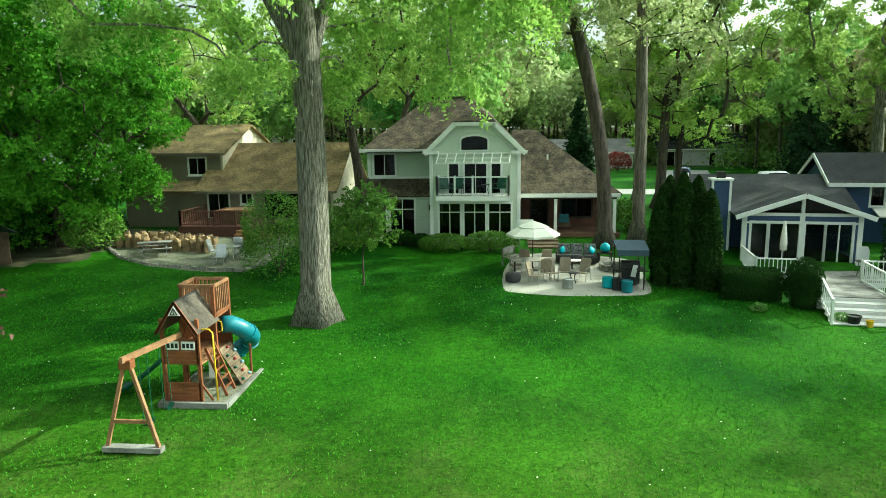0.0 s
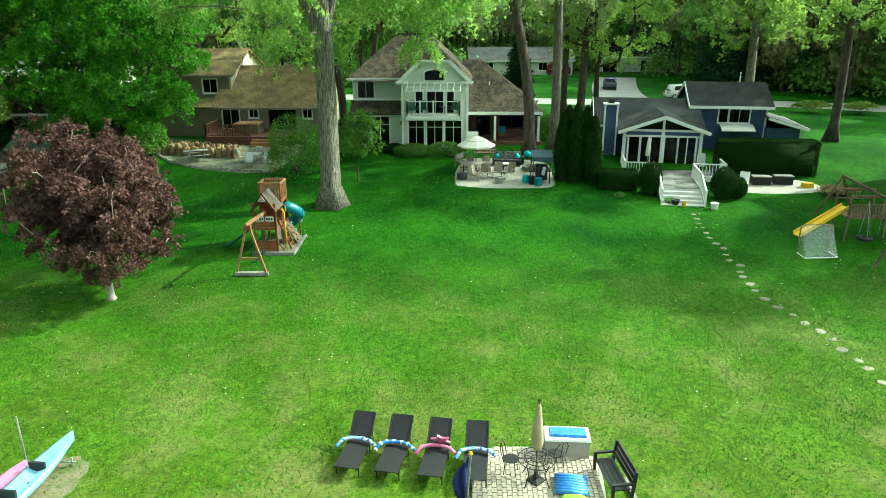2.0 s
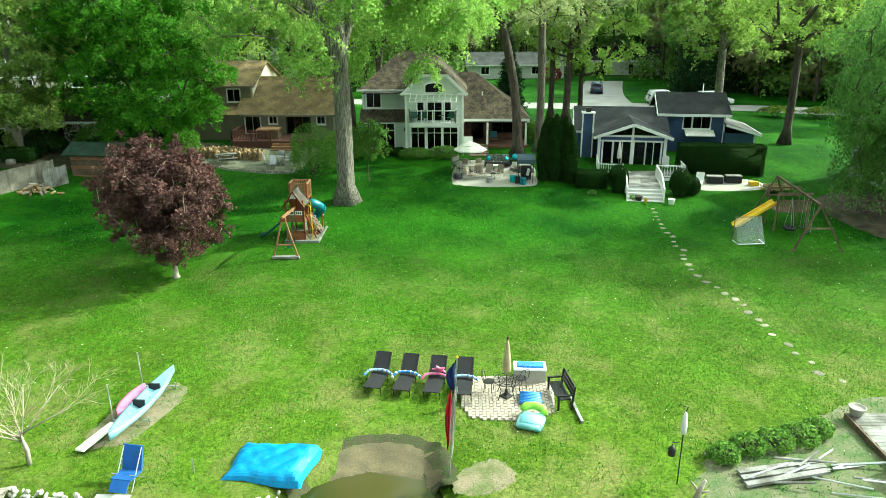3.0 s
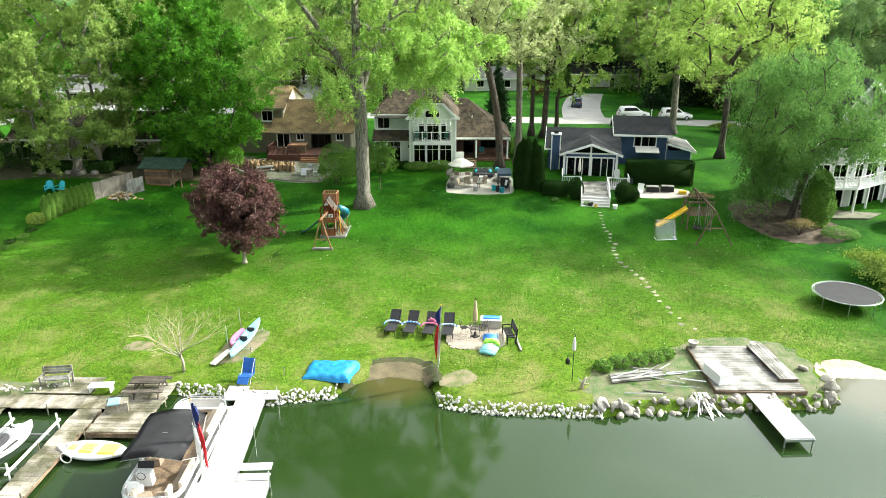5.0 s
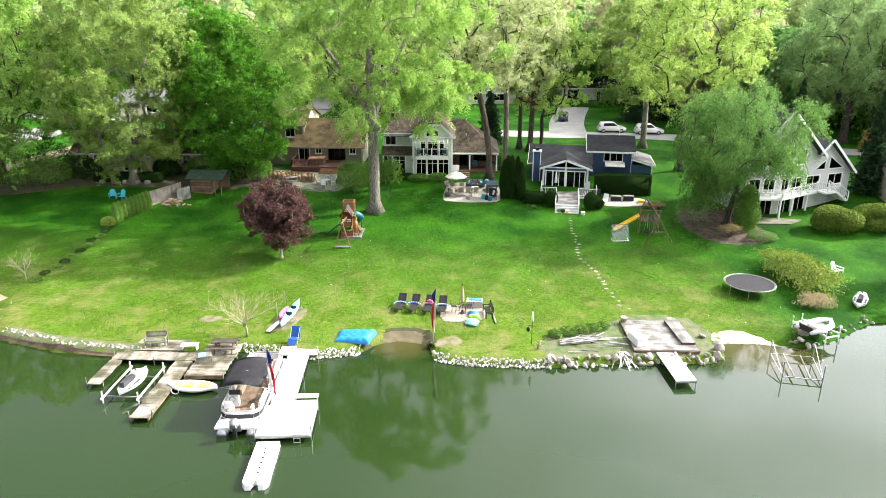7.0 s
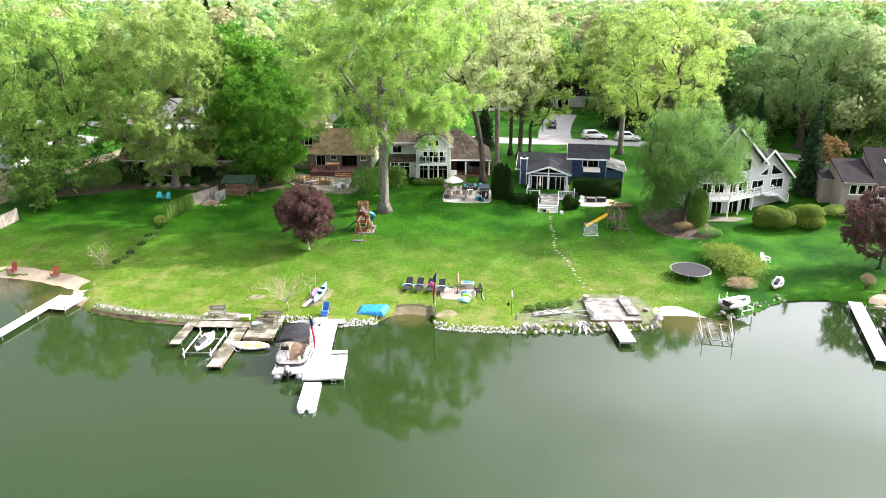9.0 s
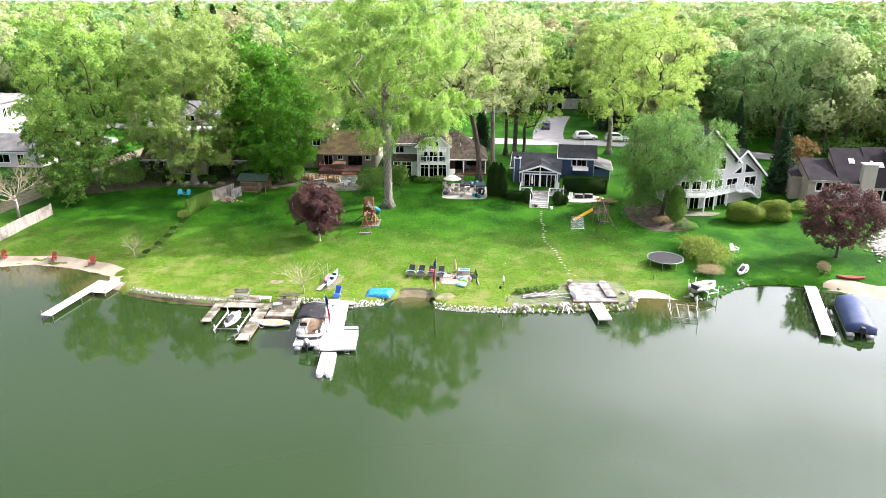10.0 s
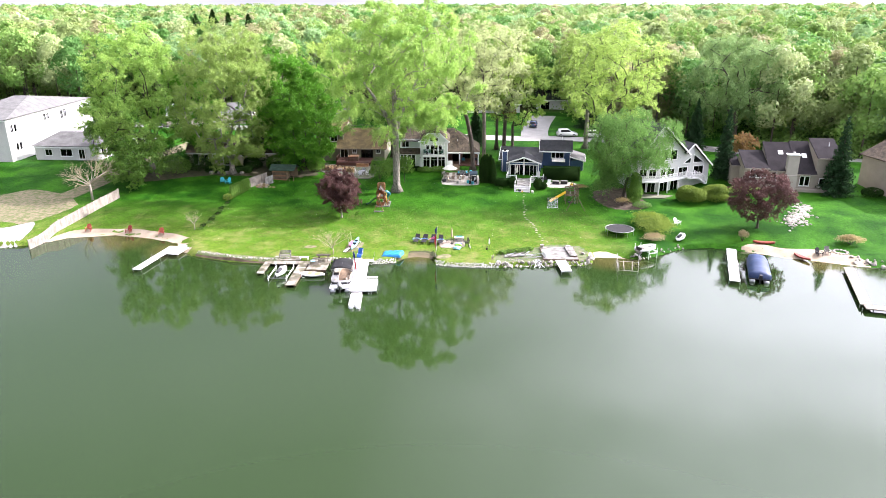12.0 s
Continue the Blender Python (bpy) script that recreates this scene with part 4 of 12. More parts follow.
def conifer(name, label, x, y, height, radius, leaf, seed, tiers=26, per=60, size=0.45, bark=None, low=0.06, group=""):
    """A spruce: straight stem, tiers of drooping boughs with needle sprays."""
    rng = np.random.default_rng(seed)
    t = thing(name, label, "conifer tree", x, y, gz(x, y) - 0.05, 0, group)
    bm = bmesh.new()
    tube(bm, [(0, 0, 0), (0, 0, height * 0.5), (0, 0, height)], [0.02 * height, 0.012 * height, 0.01], 8)
    pts = []
    for i in range(tiers):
        u = low + (1 - low) * i / tiers
        rr = radius * (1 - u) ** 0.85 * rng.uniform(0.85, 1.1) + 0.08
        z = u * height
        k = max(5, int(9 * (1 - u) + 4))
        for j in range(k):
            ang = 2 * math.pi * (j + rng.random()) / k
            ln = rr * rng.uniform(0.75, 1.12)
            if ln > 0.8:
                tube(bm, [(0, 0, z), (math.cos(ang) * ln * 0.6, math.sin(ang) * ln * 0.6, z - 0.12 * ln), (math.cos(ang) * ln, math.sin(ang) * ln, z - 0.22 * ln)], [0.035, 0.02, 0.008], 4)
            m = max(4, int(per * ln / radius))
            s = rng.random(m) ** 0.7
            pts.append(np.stack([math.cos(ang) * ln * s + rng.normal(size=m) * 0.12 * ln, math.sin(ang) * ln * s + rng.normal(size=m) * 0.12 * ln, z - 0.25 * ln * s + rng.normal(size=m) * 0.12], 1))
    part("trunk", bm, bark or BARK_DARK, t)
    v, f = leaf_quads(np.concatenate(pts), size, rng, 0.5, 0.4)
    ob = new("crown", raw_mesh("crown", v, f, [leaf]))
    ob.parent = t
    return t


def shrub(name, label, x, y, radii, leaf, seed, count=2500, size=0.09, form="dome", category="shrub", stems=7, z=None, group="", droop=-0.3, slim=0.55, rz=0.0, jag=0.12):
    """A bush: a few stems and leaves filling a dome, a clipped block, a column or a spray of arms."""
    rng = np.random.default_rng(seed)
    t = thing(name, label, category, x, y, gz(x, y) - 0.03 if z is None else z, rz, group)
    rx, ry, rz_ = radii
    if form == "dome":
        d = rng.normal(size=(count, 3))
        d[:, 2] = np.abs(d[:, 2]) - 0.5
        d /= np.linalg.norm(d, axis=1)[:, None]
        lob = rng.normal(size=(7, 3))
        lob /= np.linalg.norm(lob, axis=1)[:, None]
        reach = 1 + jag * (2 * np.max(d @ lob.T, axis=1) - 1.2)
        s = (0.55 + 0.45 * rng.random(count) ** 0.35) * reach
        pts = d * s[:, None] * np.array([rx, ry, rz_ * 0.55]) + np.array([0, 0, rz_ * 0.45])
        pts = pts[pts[:, 2] > 0.02]
    elif form == "block":
        p = rng.uniform(-1, 1, (count, 3))
        ax = rng.integers(0, 3, count)
        sg = np.where(rng.random(count) < 0.5, -1, 1)
        sg = np.where(ax == 2, 1, sg)
        p[np.arange(count), ax] = sg * (1 - 0.10 * rng.random(count) ** 2)
        p += 0.02 * np.sin(p[:, [1, 2, 0]] * 7 + seed)
        pts = p * np.array([rx, ry, rz_ / 2]) + np.array([0, 0, rz_ / 2])
    elif form == "column":
        u = rng.random(count)
        ang = rng.uniform(0, 2 * math.pi, count)
        prof = (0.72 + 0.28 * np.minimum(1, 3 * u)) * (1 - u ** 3.5) ** 0.65
        rr = prof * (0.55 + 0.45 * rng.random(count) ** 0.4) * (1 + 0.10 * np.sin(ang * 3 + u * 9 + seed))
        pts = np.stack([rx * rr * np.cos(ang), ry * rr * np.sin(ang), u * rz_], 1)
    else:
        arms = max(60, count // 130)
        ang = rng.uniform(0, 2 * math.pi, arms)
        ln = rng.uniform(0.35, 1.05, arms)
        k = count // arms
        s = rng.random((arms, k)) ** 0.6
        px = np.cos(ang)[:, None] * ln[:, None] * s * rx
        py = np.sin(ang)[:, None] * ln[:, None] * s * ry
        pz = rz_ * (0.25 + 0.75 * np.sin(np.pi * np.minimum(0.15 + s * 0.6, 1)) * (1.15 - 0.55 * ln[:, None]))
        pts = np.stack([px, py, pz], 2).reshape(-1, 3) + rng.normal(size=(arms * k, 3)) * np.array([0.09 * rx, 0.09 * ry, 0.08 * rz_])
    bm = bmesh.new()
    tube(bm, [(0, 0, -0.05), (0, 0, 0.06), (0, 0, 0.10)], [0.07, 0.06, 0.03], 7)
    for i in range(stems):
        a = 2 * math.pi * i / stems
        tube(bm, [(0.03 * math.cos(a), 0.03 * math.sin(a), 0), (0.35 * rx * math.cos(a), 0.35 * ry * math.sin(a), rz_ * 0.4), (0.55 * rx * math.cos(a + 0.4), 0.55 * ry * math.sin(a + 0.4), rz_ * 0.75)], [0.035, 0.022, 0.01], 5)
    part("stems", bm, BARK_DARK, t)
    if form in ("block", "column") or jag <= 0.05:
        bm = bmesh.new()
        if form == "block":
            quad_box(bm, -rx * 0.9, rx * 0.9, -ry * 0.85, ry * 0.85, 0.0, rz_ * 0.93)
        elif form == "column":
            lathe(bm, [(rx * 0.4, 0.0), (rx * 0.62, rz_ * 0.2), (rx * 0.66, rz_ * 0.45), (rx * 0.5, rz_ * 0.75), (rx * 0.2, rz_ * 0.93), (0.02, rz_ * 0.97)], 10)
        else:
            lathe(bm, [(rx * 0.5, 0.0), (rx * 0.74, rz_ * 0.3), (rx * 0.7, rz_ * 0.6), (rx * 0.42, rz_ * 0.8), (0.02, rz_ * 0.86)], 12)
        part("inner_growth", bm, leaf, t, "", True)
    v, f = leaf_quads(pts, size, rng, droop, slim, outward(pts, (0, 0, rz_ * 0.4), (rx, ry, rz_ * 0.6)), 0.8)
    ob = new("foliage", raw_mesh("foliage", v, f, [leaf]))
    ob.parent = t
    return t


# ---- houses ----
def panel(bm, x0, x1, z0, z1, y, thick, holes=(), m=None):
    """An upright wall in x and z with openings right through it: front face at y, thick going back."""
    xs = sorted({x0, x1, *[min(max(h[0], x0), x1) for h in holes], *[min(max(h[1], x0), x1) for h in holes]})
    zs = sorted({z0, z1, *[min(max(h[2], z0), z1) for h in holes], *[min(max(h[3], z0), z1) for h in holes]})
    for a, b in zip(xs, xs[1:]):
        run = None
        for c, d in zip(zs, zs[1:]):
            mx, mz = (a + b) / 2, (c + d) / 2
            solid_here = not any(h[0] < mx < h[1] and h[2] < mz < h[3] for h in holes)
            if solid_here:
                run = (run[0], d) if run else (c, d)
            if run and (not solid_here or d == zs[-1]):
                quad_box(bm, a, b, y, y + thick, run[0], run[1], m)
                run = None
    return bm


def window(parent, x0, x1, z0, z1, y, cols=1, rail=None, m=None, name="window", frame_mat=None, trim=0.09, sill=True, curtain=False, bars=0.045):
    """A framed window or glass door set in an opening, standing a little proud of the wall; rail: height of a cross bar as a part of the height."""
    fm = frame_mat or WHITE
    bm = bmesh.new()
    yo, yi = y - 0.03, y + 0.10
    quad_box(bm, x0 - trim, x0 + 0.03, yo, yi, z0 - trim, z1 + trim, m)
    quad_box(bm, x1 - 0.03, x1 + trim, yo, yi, z0 - trim, z1 + trim, m)
    quad_box(bm, x0 + 0.03, x1 - 0.03, yo, yi, z1 - 0.03, z1 + trim, m)
    quad_box(bm, x0 + 0.03, x1 - 0.03, yo, yi, z0 - trim, z0 + 0.03, m)
    for i in range(1, cols):
        x = x0 + (x1 - x0) * i / cols
        quad_box(bm, x - bars / 2, x + bars / 2, y + 0.01, y + 0.07, z0 + 0.03, z1 - 0.03, m)
    if rail:
        z = z0 + (z1 - z0) * rail
        quad_box(bm, x0 + 0.03, x1 - 0.03, y + 0.015, y + 0.065, z - bars / 2, z + bars / 2, m)
    w = part(name, bm, fm, parent)
    bm = bmesh.new()
    quad_box(bm, x0 + 0.02, x1 - 0.02, y + 0.045, y + 0.053, z0 + 0.02, z1 - 0.02, m)
    g = part("pane", bm, GLASS, w, "window glass tinted dark to dim the rooms")
    g.visible_shadow = False
    if sill:
        bm = bmesh.new()
        quad_box(bm, x0 - trim - 0.04, x1 + trim + 0.04, y - 0.09, y - 0.035, z0 - trim - 0.05, z0 - trim + 0.01, m)
        part("sill", bm, fm, w)
    if curtain:
        for a, b in ((x0 + 0.03, x0 + 0.28 * (x1 - x0)), (x1 - 0.28 * (x1 - x0), x1 - 0.03)):
            bm = bmesh.new()
            k = 8
            pts = [(a + (b - a) * i / k, y + 0.16 + 0.03 * (i % 2)) for i in range(k + 1)]
            lo = [bm.verts.new(m @ Vector((px, py, z0)) if m else (px, py, z0)) for px, py in pts]
            hi = [bm.verts.new(m @ Vector((px, py, z1)) if m else (px, py, z1)) for px, py in pts]
            for i in range(k):
                bm.faces.new((lo[i], lo[i + 1], hi[i + 1], hi[i]))
            part("curtain", bm, CURTAIN, w, "drawn-back pale curtain")
    return w


def shell(bm, x0, x1, y0, y1, z0, z1, thick=0.2, holes=(), side_holes=(), back=True):
    """Four walls of a block; holes in the front (x, z) and in the right and left sides ('R' or 'L', y, z)."""
    panel(bm, x0, x1, z0, z1, y0, thick, holes)
    turn_r = Matrix(((0, -1, 0, 0), (1, 0, 0, 0), (0, 0, 1, 0), (0, 0, 0, 1)))
    for side, x in (("L", x0 + thick), ("R", x1)):
        hs = [h[1:] for h in side_holes if h[0] == side]
        panel(bm, y0 + thick, y1 - (thick if back else 0), z0, z1, -x, thick, hs, turn_r)
    if back:
        panel(bm, x0, x1, z0, z1, y1 - thick, thick)
    return bm


SIDE = Matrix(((0, -1, 0, 0), (1, 0, 0, 0), (0, 0, 1, 0), (0, 0, 0, 1)))      # a right-hand side wall: x runs along +y
ROOF_T = 0.14


def gable_roof(bm, x0, x1, y0, y1, z, rise, along="x", over=0.45, thick=ROOF_T):
    """Two roof plates; the ridge runs along x or y."""
    if along == "x":
        ym = (y0 + y1) / 2
        k = rise / (ym - y0)
        r = z + rise
        slab(bm, [(x0 - over, y0 - over, z - k * over), (x1 + over, y0 - over, z - k * over), (x1 + over, ym, r), (x0 - over, ym, r)], thick)
        slab(bm, [(x1 + over, y1 + over, z - k * over), (x0 - over, y1 + over, z - k * over), (x0 - over, ym, r), (x1 + over, ym, r)], thick)
    else:
        xm = (x0 + x1) / 2
        k = rise / (xm - x0)
        r = z + rise
        slab(bm, [(x0 - over, y1 + over, z - k * over), (x0 - over, y0 - over, z - k * over), (xm, y0 - over, r), (xm, y1 + over, r)], thick)
        slab(bm, [(x1 + over, y0 - over, z - k * over), (x1 + over, y1 + over, z - k * over), (xm, y1 + over, r), (xm, y0 - over, r)], thick)
    return bm


def barge(bm, x0, xm, x1, z, rise, y, w=0.22, over=0.45, t=0.06):
    """White boards along the slopes of a gable that faces the front."""
    k = rise / (xm - x0)
    beam(bm, (x0 - over, y, z - k * over - 0.1), (xm, y, z + rise - 0.1), t, w, (0, 0, 1))
    k = rise / (x1 - xm)
    beam(bm, (x1 + over, y, z - k * over - 0.1), (xm, y, z + rise - 0.1), t, w, (0, 0, 1))
    return bm


def rail_run(parent, a, b, h=0.95, mat=None, posts=2, balusters=12, name="railing", glass=False):
    """A railing from a to b with its posts, rails and balusters or glass."""
    mat = mat or WHITE
    a, b = Vector(a), Vector(b)
    bm = bmesh.new()
    up = Vector((0, 0, h))
    beam(bm, a + up, b + up, 0.09, 0.06)
    beam(bm, a + Vector((0, 0, 0.1)), b + Vector((0, 0, 0.1)), 0.05, 0.06)
    r = part(name, bm, mat, parent)
    for i in range(posts):
        p = a + (b - a) * (i / max(1, posts - 1))
        bm = bmesh.new()
        beam(bm, p, p + Vector((0, 0, h + 0.08)), 0.1)
        part("post", bm, mat, r)
    if glass:
        bm = bmesh.new()
        s = (b - a).normalized().cross(Vector((0, 0, 1))) * 0.005
        lo, hi = Vector((0, 0, 0.14)), Vector((0, 0, h - 0.05))
        v = [bm.verts.new(q) for q in (a + lo + s, b + lo + s, b + hi + s, a + hi + s, a + lo - s, b + lo - s, b + hi - s, a + hi - s)]
        for f in ((0, 1, 2, 3), (7, 6, 5, 4), (0, 4, 5, 1), (3, 2, 6, 7), (0, 3, 7, 4), (1, 5, 6, 2)):
            bm.faces.new([v[i] for i in f])
        g = part("glass_panel", bm, CLEAR, r, "clear glass railing panel")
        g.visible_shadow = False
    else:
        for i in range(1, balusters):
            p = a + (b - a) * (i / balusters)
            bm = bmesh.new()
            beam(bm, p + Vector((0, 0, 0.1)), p + up, 0.035)
            part("baluster", bm, mat, r)
    return r


def sage_house():
    """The pale green two-storey house with the tall glazed bay."""
    h = thing("sage_house", "pale sage-green two-storey house with brown hipped roof and white trim", "house")
    z0 = 1.8
    bay_w = [(-5.32, -4.09), (-3.89, -2.64), (-2.47, -1.18)]
    holes = [(a, b, 2.75, 4.75) for a, b in bay_w] + [(-4.75, -4.16, 5.30, 7.05), (-3.86, -2.57, 5.30, 7.05), (-2.33, -1.77, 5.30, 7.05)]
    bm = bmesh.new()
    shell(bm, -5.75, -0.75, 42.0, 47.0, z0, 7.75, 0.2, holes, back=False)
    prism(bm, [(-5.75, 7.75), (-0.75, 7.75), (-2.15, 9.22), (-4.35, 9.22)], 42.0, 42.2)
    part("wall", bm, SIDING_SAGE, h, "sage-green lapped front bay")
    bm = bmesh.new()
    shell(bm, -9.8, -5.75, 43.4, 52.5, z0, 5.1, 0.2, [(-8.4, -6.93, 2.65, 4.87), (-9.75, -8.65, 2.65, 4.87)])
    part("wall", bm, SIDING_SAGE, h)
    bm = bmesh.new()
    shell(bm, -9.8, -5.75, 44.3, 53.5, 5.1, 7.7, 0.2, [(-9.5, -8.18, 6.2, 7.5)])
    part("wall", bm, SIDING_SAGE, h)
    bm = bmesh.new()
    shell(bm, -5.75, -0.75, 47.0, 53.5, z0, 7.7, 0.2, [(-5.5, -1.0, z0, 7.6)])
    part("wall", bm, SIDING_SAGE, h)
    for a, b in bay_w:
        window(h, a, b, 2.75, 4.75, 42.0, 2, 0.74, trim=0.085)
    for a, b, c in ((-4.75, -4.16, 1), (-3.86, -2.57, 2), (-2.33, -1.77, 1)):
        window(h, a, b, 5.30, 7.05, 42.0, c, None, name="balcony_door", sill=False)
    window(h, -8.4, -6.93, 2.65, 4.87, 43.4, 2, 0.72)
    window(h, -9.75, -8.65, 2.65, 4.87, 43.4, 2, 0.72)
    window(h, -9.5, -8.18, 6.2, 7.5, 44.3, 2, None, curtain=True)
    # arched attic window
    bm = bmesh.new()
    n = 10
    arch = [(-4.0, 7.78), (-2.53, 7.78), (-2.53, 8.30)] + [(-3.265 + 0.735 * math.cos(math.pi * i / n), 8.30 + 0.24 * math.sin(math.pi * i / n)) for i in range(1, n)] + [(-4.0, 8.30)]
    prism(bm, [(-3.265 + (x + 3.265) * 1.14, 8.1 + (z - 8.1) * 1.24) for x, z in arch], 41.95, 42.01)
    w = part("attic_window", bm, WHITE, h, "white arched attic window frame")
    # the dark pane covers solid siding in place of an unlit room
    bm = bmesh.new()
    prism(bm, arch, 41.93, 41.96)
    part("pane", bm, SHADE_AND_DARK, w)
    bm = bmesh.new()
    prism(bm, arch, 41.915, 41.925)
    part("glass", bm, GLASS, w)
    # floors and ceilings keep the rooms dark, with shade also in their colour
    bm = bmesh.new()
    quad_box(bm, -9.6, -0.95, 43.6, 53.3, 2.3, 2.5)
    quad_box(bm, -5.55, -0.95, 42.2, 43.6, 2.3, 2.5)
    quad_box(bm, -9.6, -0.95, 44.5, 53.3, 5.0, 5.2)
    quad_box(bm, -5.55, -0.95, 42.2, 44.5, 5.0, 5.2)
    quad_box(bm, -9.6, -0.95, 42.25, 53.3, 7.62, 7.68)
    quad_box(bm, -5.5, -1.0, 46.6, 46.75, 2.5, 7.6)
    part("interior", bm, SHADE_AND_DARK, h, "rooms behind the windows, dimness put into their colour")
    # trim
    bm = bmesh.new()
    for x in (-5.75, -0.75):
        quad_box(bm, x - 0.09, x + 0.09, 41.96, 42.14, z0, 7.75)
    quad_box(bm, -9.88, -9.70, 43.36, 43.5, z0, 5.0)
    quad_box(bm, -9.88, -9.70, 44.26, 44.4, 6.1, 7.6)
    quad_box(bm, -9.8, -5.85, 43.33, 43.39, 4.93, 5.1)
    quad_box(bm, -9.8, -5.85, 44.24, 44.3, 6.02, 6.14)
    quad_box(bm, -5.75, -0.75, 41.93, 41.97, 2.42, 2.56)
    part("trim", bm, WHITE, h, "white corner boards")
    bm = bmesh.new()
    beam(bm, (-6.1, 41.72, 7.55), (-4.35, 41.72, 9.24), 0.08, 0.26)
    beam(bm, (-0.4, 41.72, 7.55), (-2.15, 41.72, 9.24), 0.08, 0.26)
    quad_box(bm, -4.40, -2.10, 41.68, 41.76, 9.12, 9.38)
    quad_box(bm, -6.2, -5.3, 41.66, 42.05, 7.56, 7.72)
    quad_box(bm, -1.2, -0.3, 41.66, 42.05, 7.56, 7.72)
    quad_box(bm, -10.3, -5.9, 43.86, 44.0, 7.62, 7.80)
    part("fascia", bm, WHITE, h, "white roof edge boards")
    # roofs
    e0, e1, f0, f1, ez = -10.25, -0.35, 43.95, 54.0, 7.75
    rl, rr, ry, rz_ = (-6.6, 48.9, 11.0), (-3.75, 48.9, 11.0), 48.9, 11.0
    bm = bmesh.new()
    slab(bm, [(e0, f0, ez), (e1, f0, ez), rr, rl], ROOF_T)
    slab(bm, [(e1, f1, ez), (e0, f1, ez), rl, rr], ROOF_T)
    slab(bm, [(e0, f1, ez), (e0, f0, ez), rl], ROOF_T)
    slab(bm, [(e1, f0, ez), (e1, f1, ez), rr], ROOF_T)
    slab(bm, [(-6.12, 41.7, 7.72), (-4.38, 41.7, 9.40), (-4.1, 47.6, 9.8), (-6.12, 44.6, 7.72)], ROOF_T)
    slab(bm, [(-2.12, 41.7, 9.40), (-0.38, 41.7, 7.72), (-0.38, 44.6, 7.72), (-2.4, 47.6, 9.8)], ROOF_T)
    slab(bm, [(-4.40, 41.66, 9.38), (-2.10, 41.66, 9.38), (-3.1, 44.5, 10.25), (-3.4, 44.5, 10.25)], ROOF_T)
    slab(bm, [(-4.40, 41.66, 9.38), (-3.4, 44.5, 10.25), (-3.5, 47.5, 10.3), (-4.2, 47.6, 9.8)], ROOF_T)
    slab(bm, [(-2.10, 41.66, 9.38), (-2.3, 47.6, 9.8), (-3.0, 47.5, 10.3), (-3.1, 44.5, 10.25)], ROOF_T)
    beam(bm, (-6.7, 48.9, 11.03), (-3.65, 48.9, 11.03), 0.3, 0.06)
    r = part("roof", bm, SHINGLE_BROWN, h, "brown shingled hipped roof")
    bm = bmesh.new()
    slab(bm, [(-10.05, 43.05, 5.08), (-5.85, 43.05, 5.08), (-5.85, 44.3, 6.06), (-10.05, 44.3, 6.06)], 0.1)
    part("skirt_roof", bm, SHINGLE_BROWN, h, "brown shingled skirt roof")
    # glass pergola awning over the balcony
    bm = bmesh.new()
    for i in range(9):
        x = -5.35 + 4.05 * i / 8
        beam(bm, (x, 41.0, 7.08), (x + 0.06, 41.97, 7.58), 0.05, 0.06)
    quad_box(bm, -5.42, -1.26, 40.95, 41.02, 7.03, 7.11)
    quad_box(bm, -5.32, -1.22, 41.92, 41.99, 7.54, 7.62)
    quad_box(bm, -5.40, -1.24, 41.45, 41.50, 7.30, 7.36)
    aw = part("awning", bm, WHITE, h, "white slatted glass awning")
    bm = bmesh.new()
    quad_box(bm, -5.40, -1.27, 40.9, 41.96, 4.97, 5.26)
    b = part("balcony", bm, WHITE, h, "white balcony with glass railing")
    for a, c in (((-5.33, 40.97), (-1.34, 40.97)), ((-5.33, 40.97), (-5.33, 41.9)), ((-1.34, 40.97), (-1.34, 41.9))):
        k = 5 if a[1] == c[1] else 2
        rail_run(b, (a[0], a[1], 5.26), (c[0], c[1], 5.26), 1.05, WHITE, k, 1, "railing", True)
    # wall lamp
    bm = bmesh.new()
    quad_box(bm, -6.05, -5.93, 43.22, 43.38, 4.2, 4.5, None, 0.01)
    part("wall_lamp", bm, IRON, h, "small black wall lantern")
    # porch wing
    bm = bmesh.new()
    e = [(-1.0, 45.5, 4.95), (5.6, 45.5, 4.95), (5.6, 55.0, 4.95), (-1.0, 55.0, 4.95)]
    t0, t1 = (-1.1, 50.2, 8.85), (0.5, 50.2, 8.85)
    slab(bm, [e[0], e[1], t1, t0], ROOF_T)
    slab(bm, [e[1], e[2], t1], ROOF_T)
    slab(bm, [e[2], e[3], t0, t1], ROOF_T)
    part("porch_roof", bm, SHINGLE_BROWN, h, "brown shingled porch wing roof")
    bm = bmesh.new()
    quad_box(bm, 1.05, 1.15, 46.35, 46.45, 7.0, 7.35)
    part("vent_pipe", bm, WHITE, h)
    bm = bmesh.new()
    quad_box(bm, -0.9, 5.5, 45.5, 45.6, 4.72, 4.96)
    quad_box(bm, -0.6, 5.5, 45.62, 45.8, 4.6, 4.74)
    part("porch_beam", bm, WHITE, h)
    for x in (1.6, 5.2):
        bm = bmesh.new()
        quad_box(bm, x - 0.09, x + 0.09, 45.62, 45.8, 2.45, 4.6)
        part("porch_post", bm, WHITE, h)
    bm = bmesh.new()
    panel(bm, -0.75, 5.4, 1.9, 4.9, 49.0, 0.2, [(0.2, 1.3, 2.5, 4.5), (2.2, 4.2, 3.1, 4.5)])
    quad_box(bm, 5.2, 5.4, 49.2, 54.5, 1.9, 4.9)
    part("porch_wall", bm, BRICK_DARK, h, "dark brick porch wall")
    # dark box added behind the openings, its colour standing in for shade
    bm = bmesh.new()
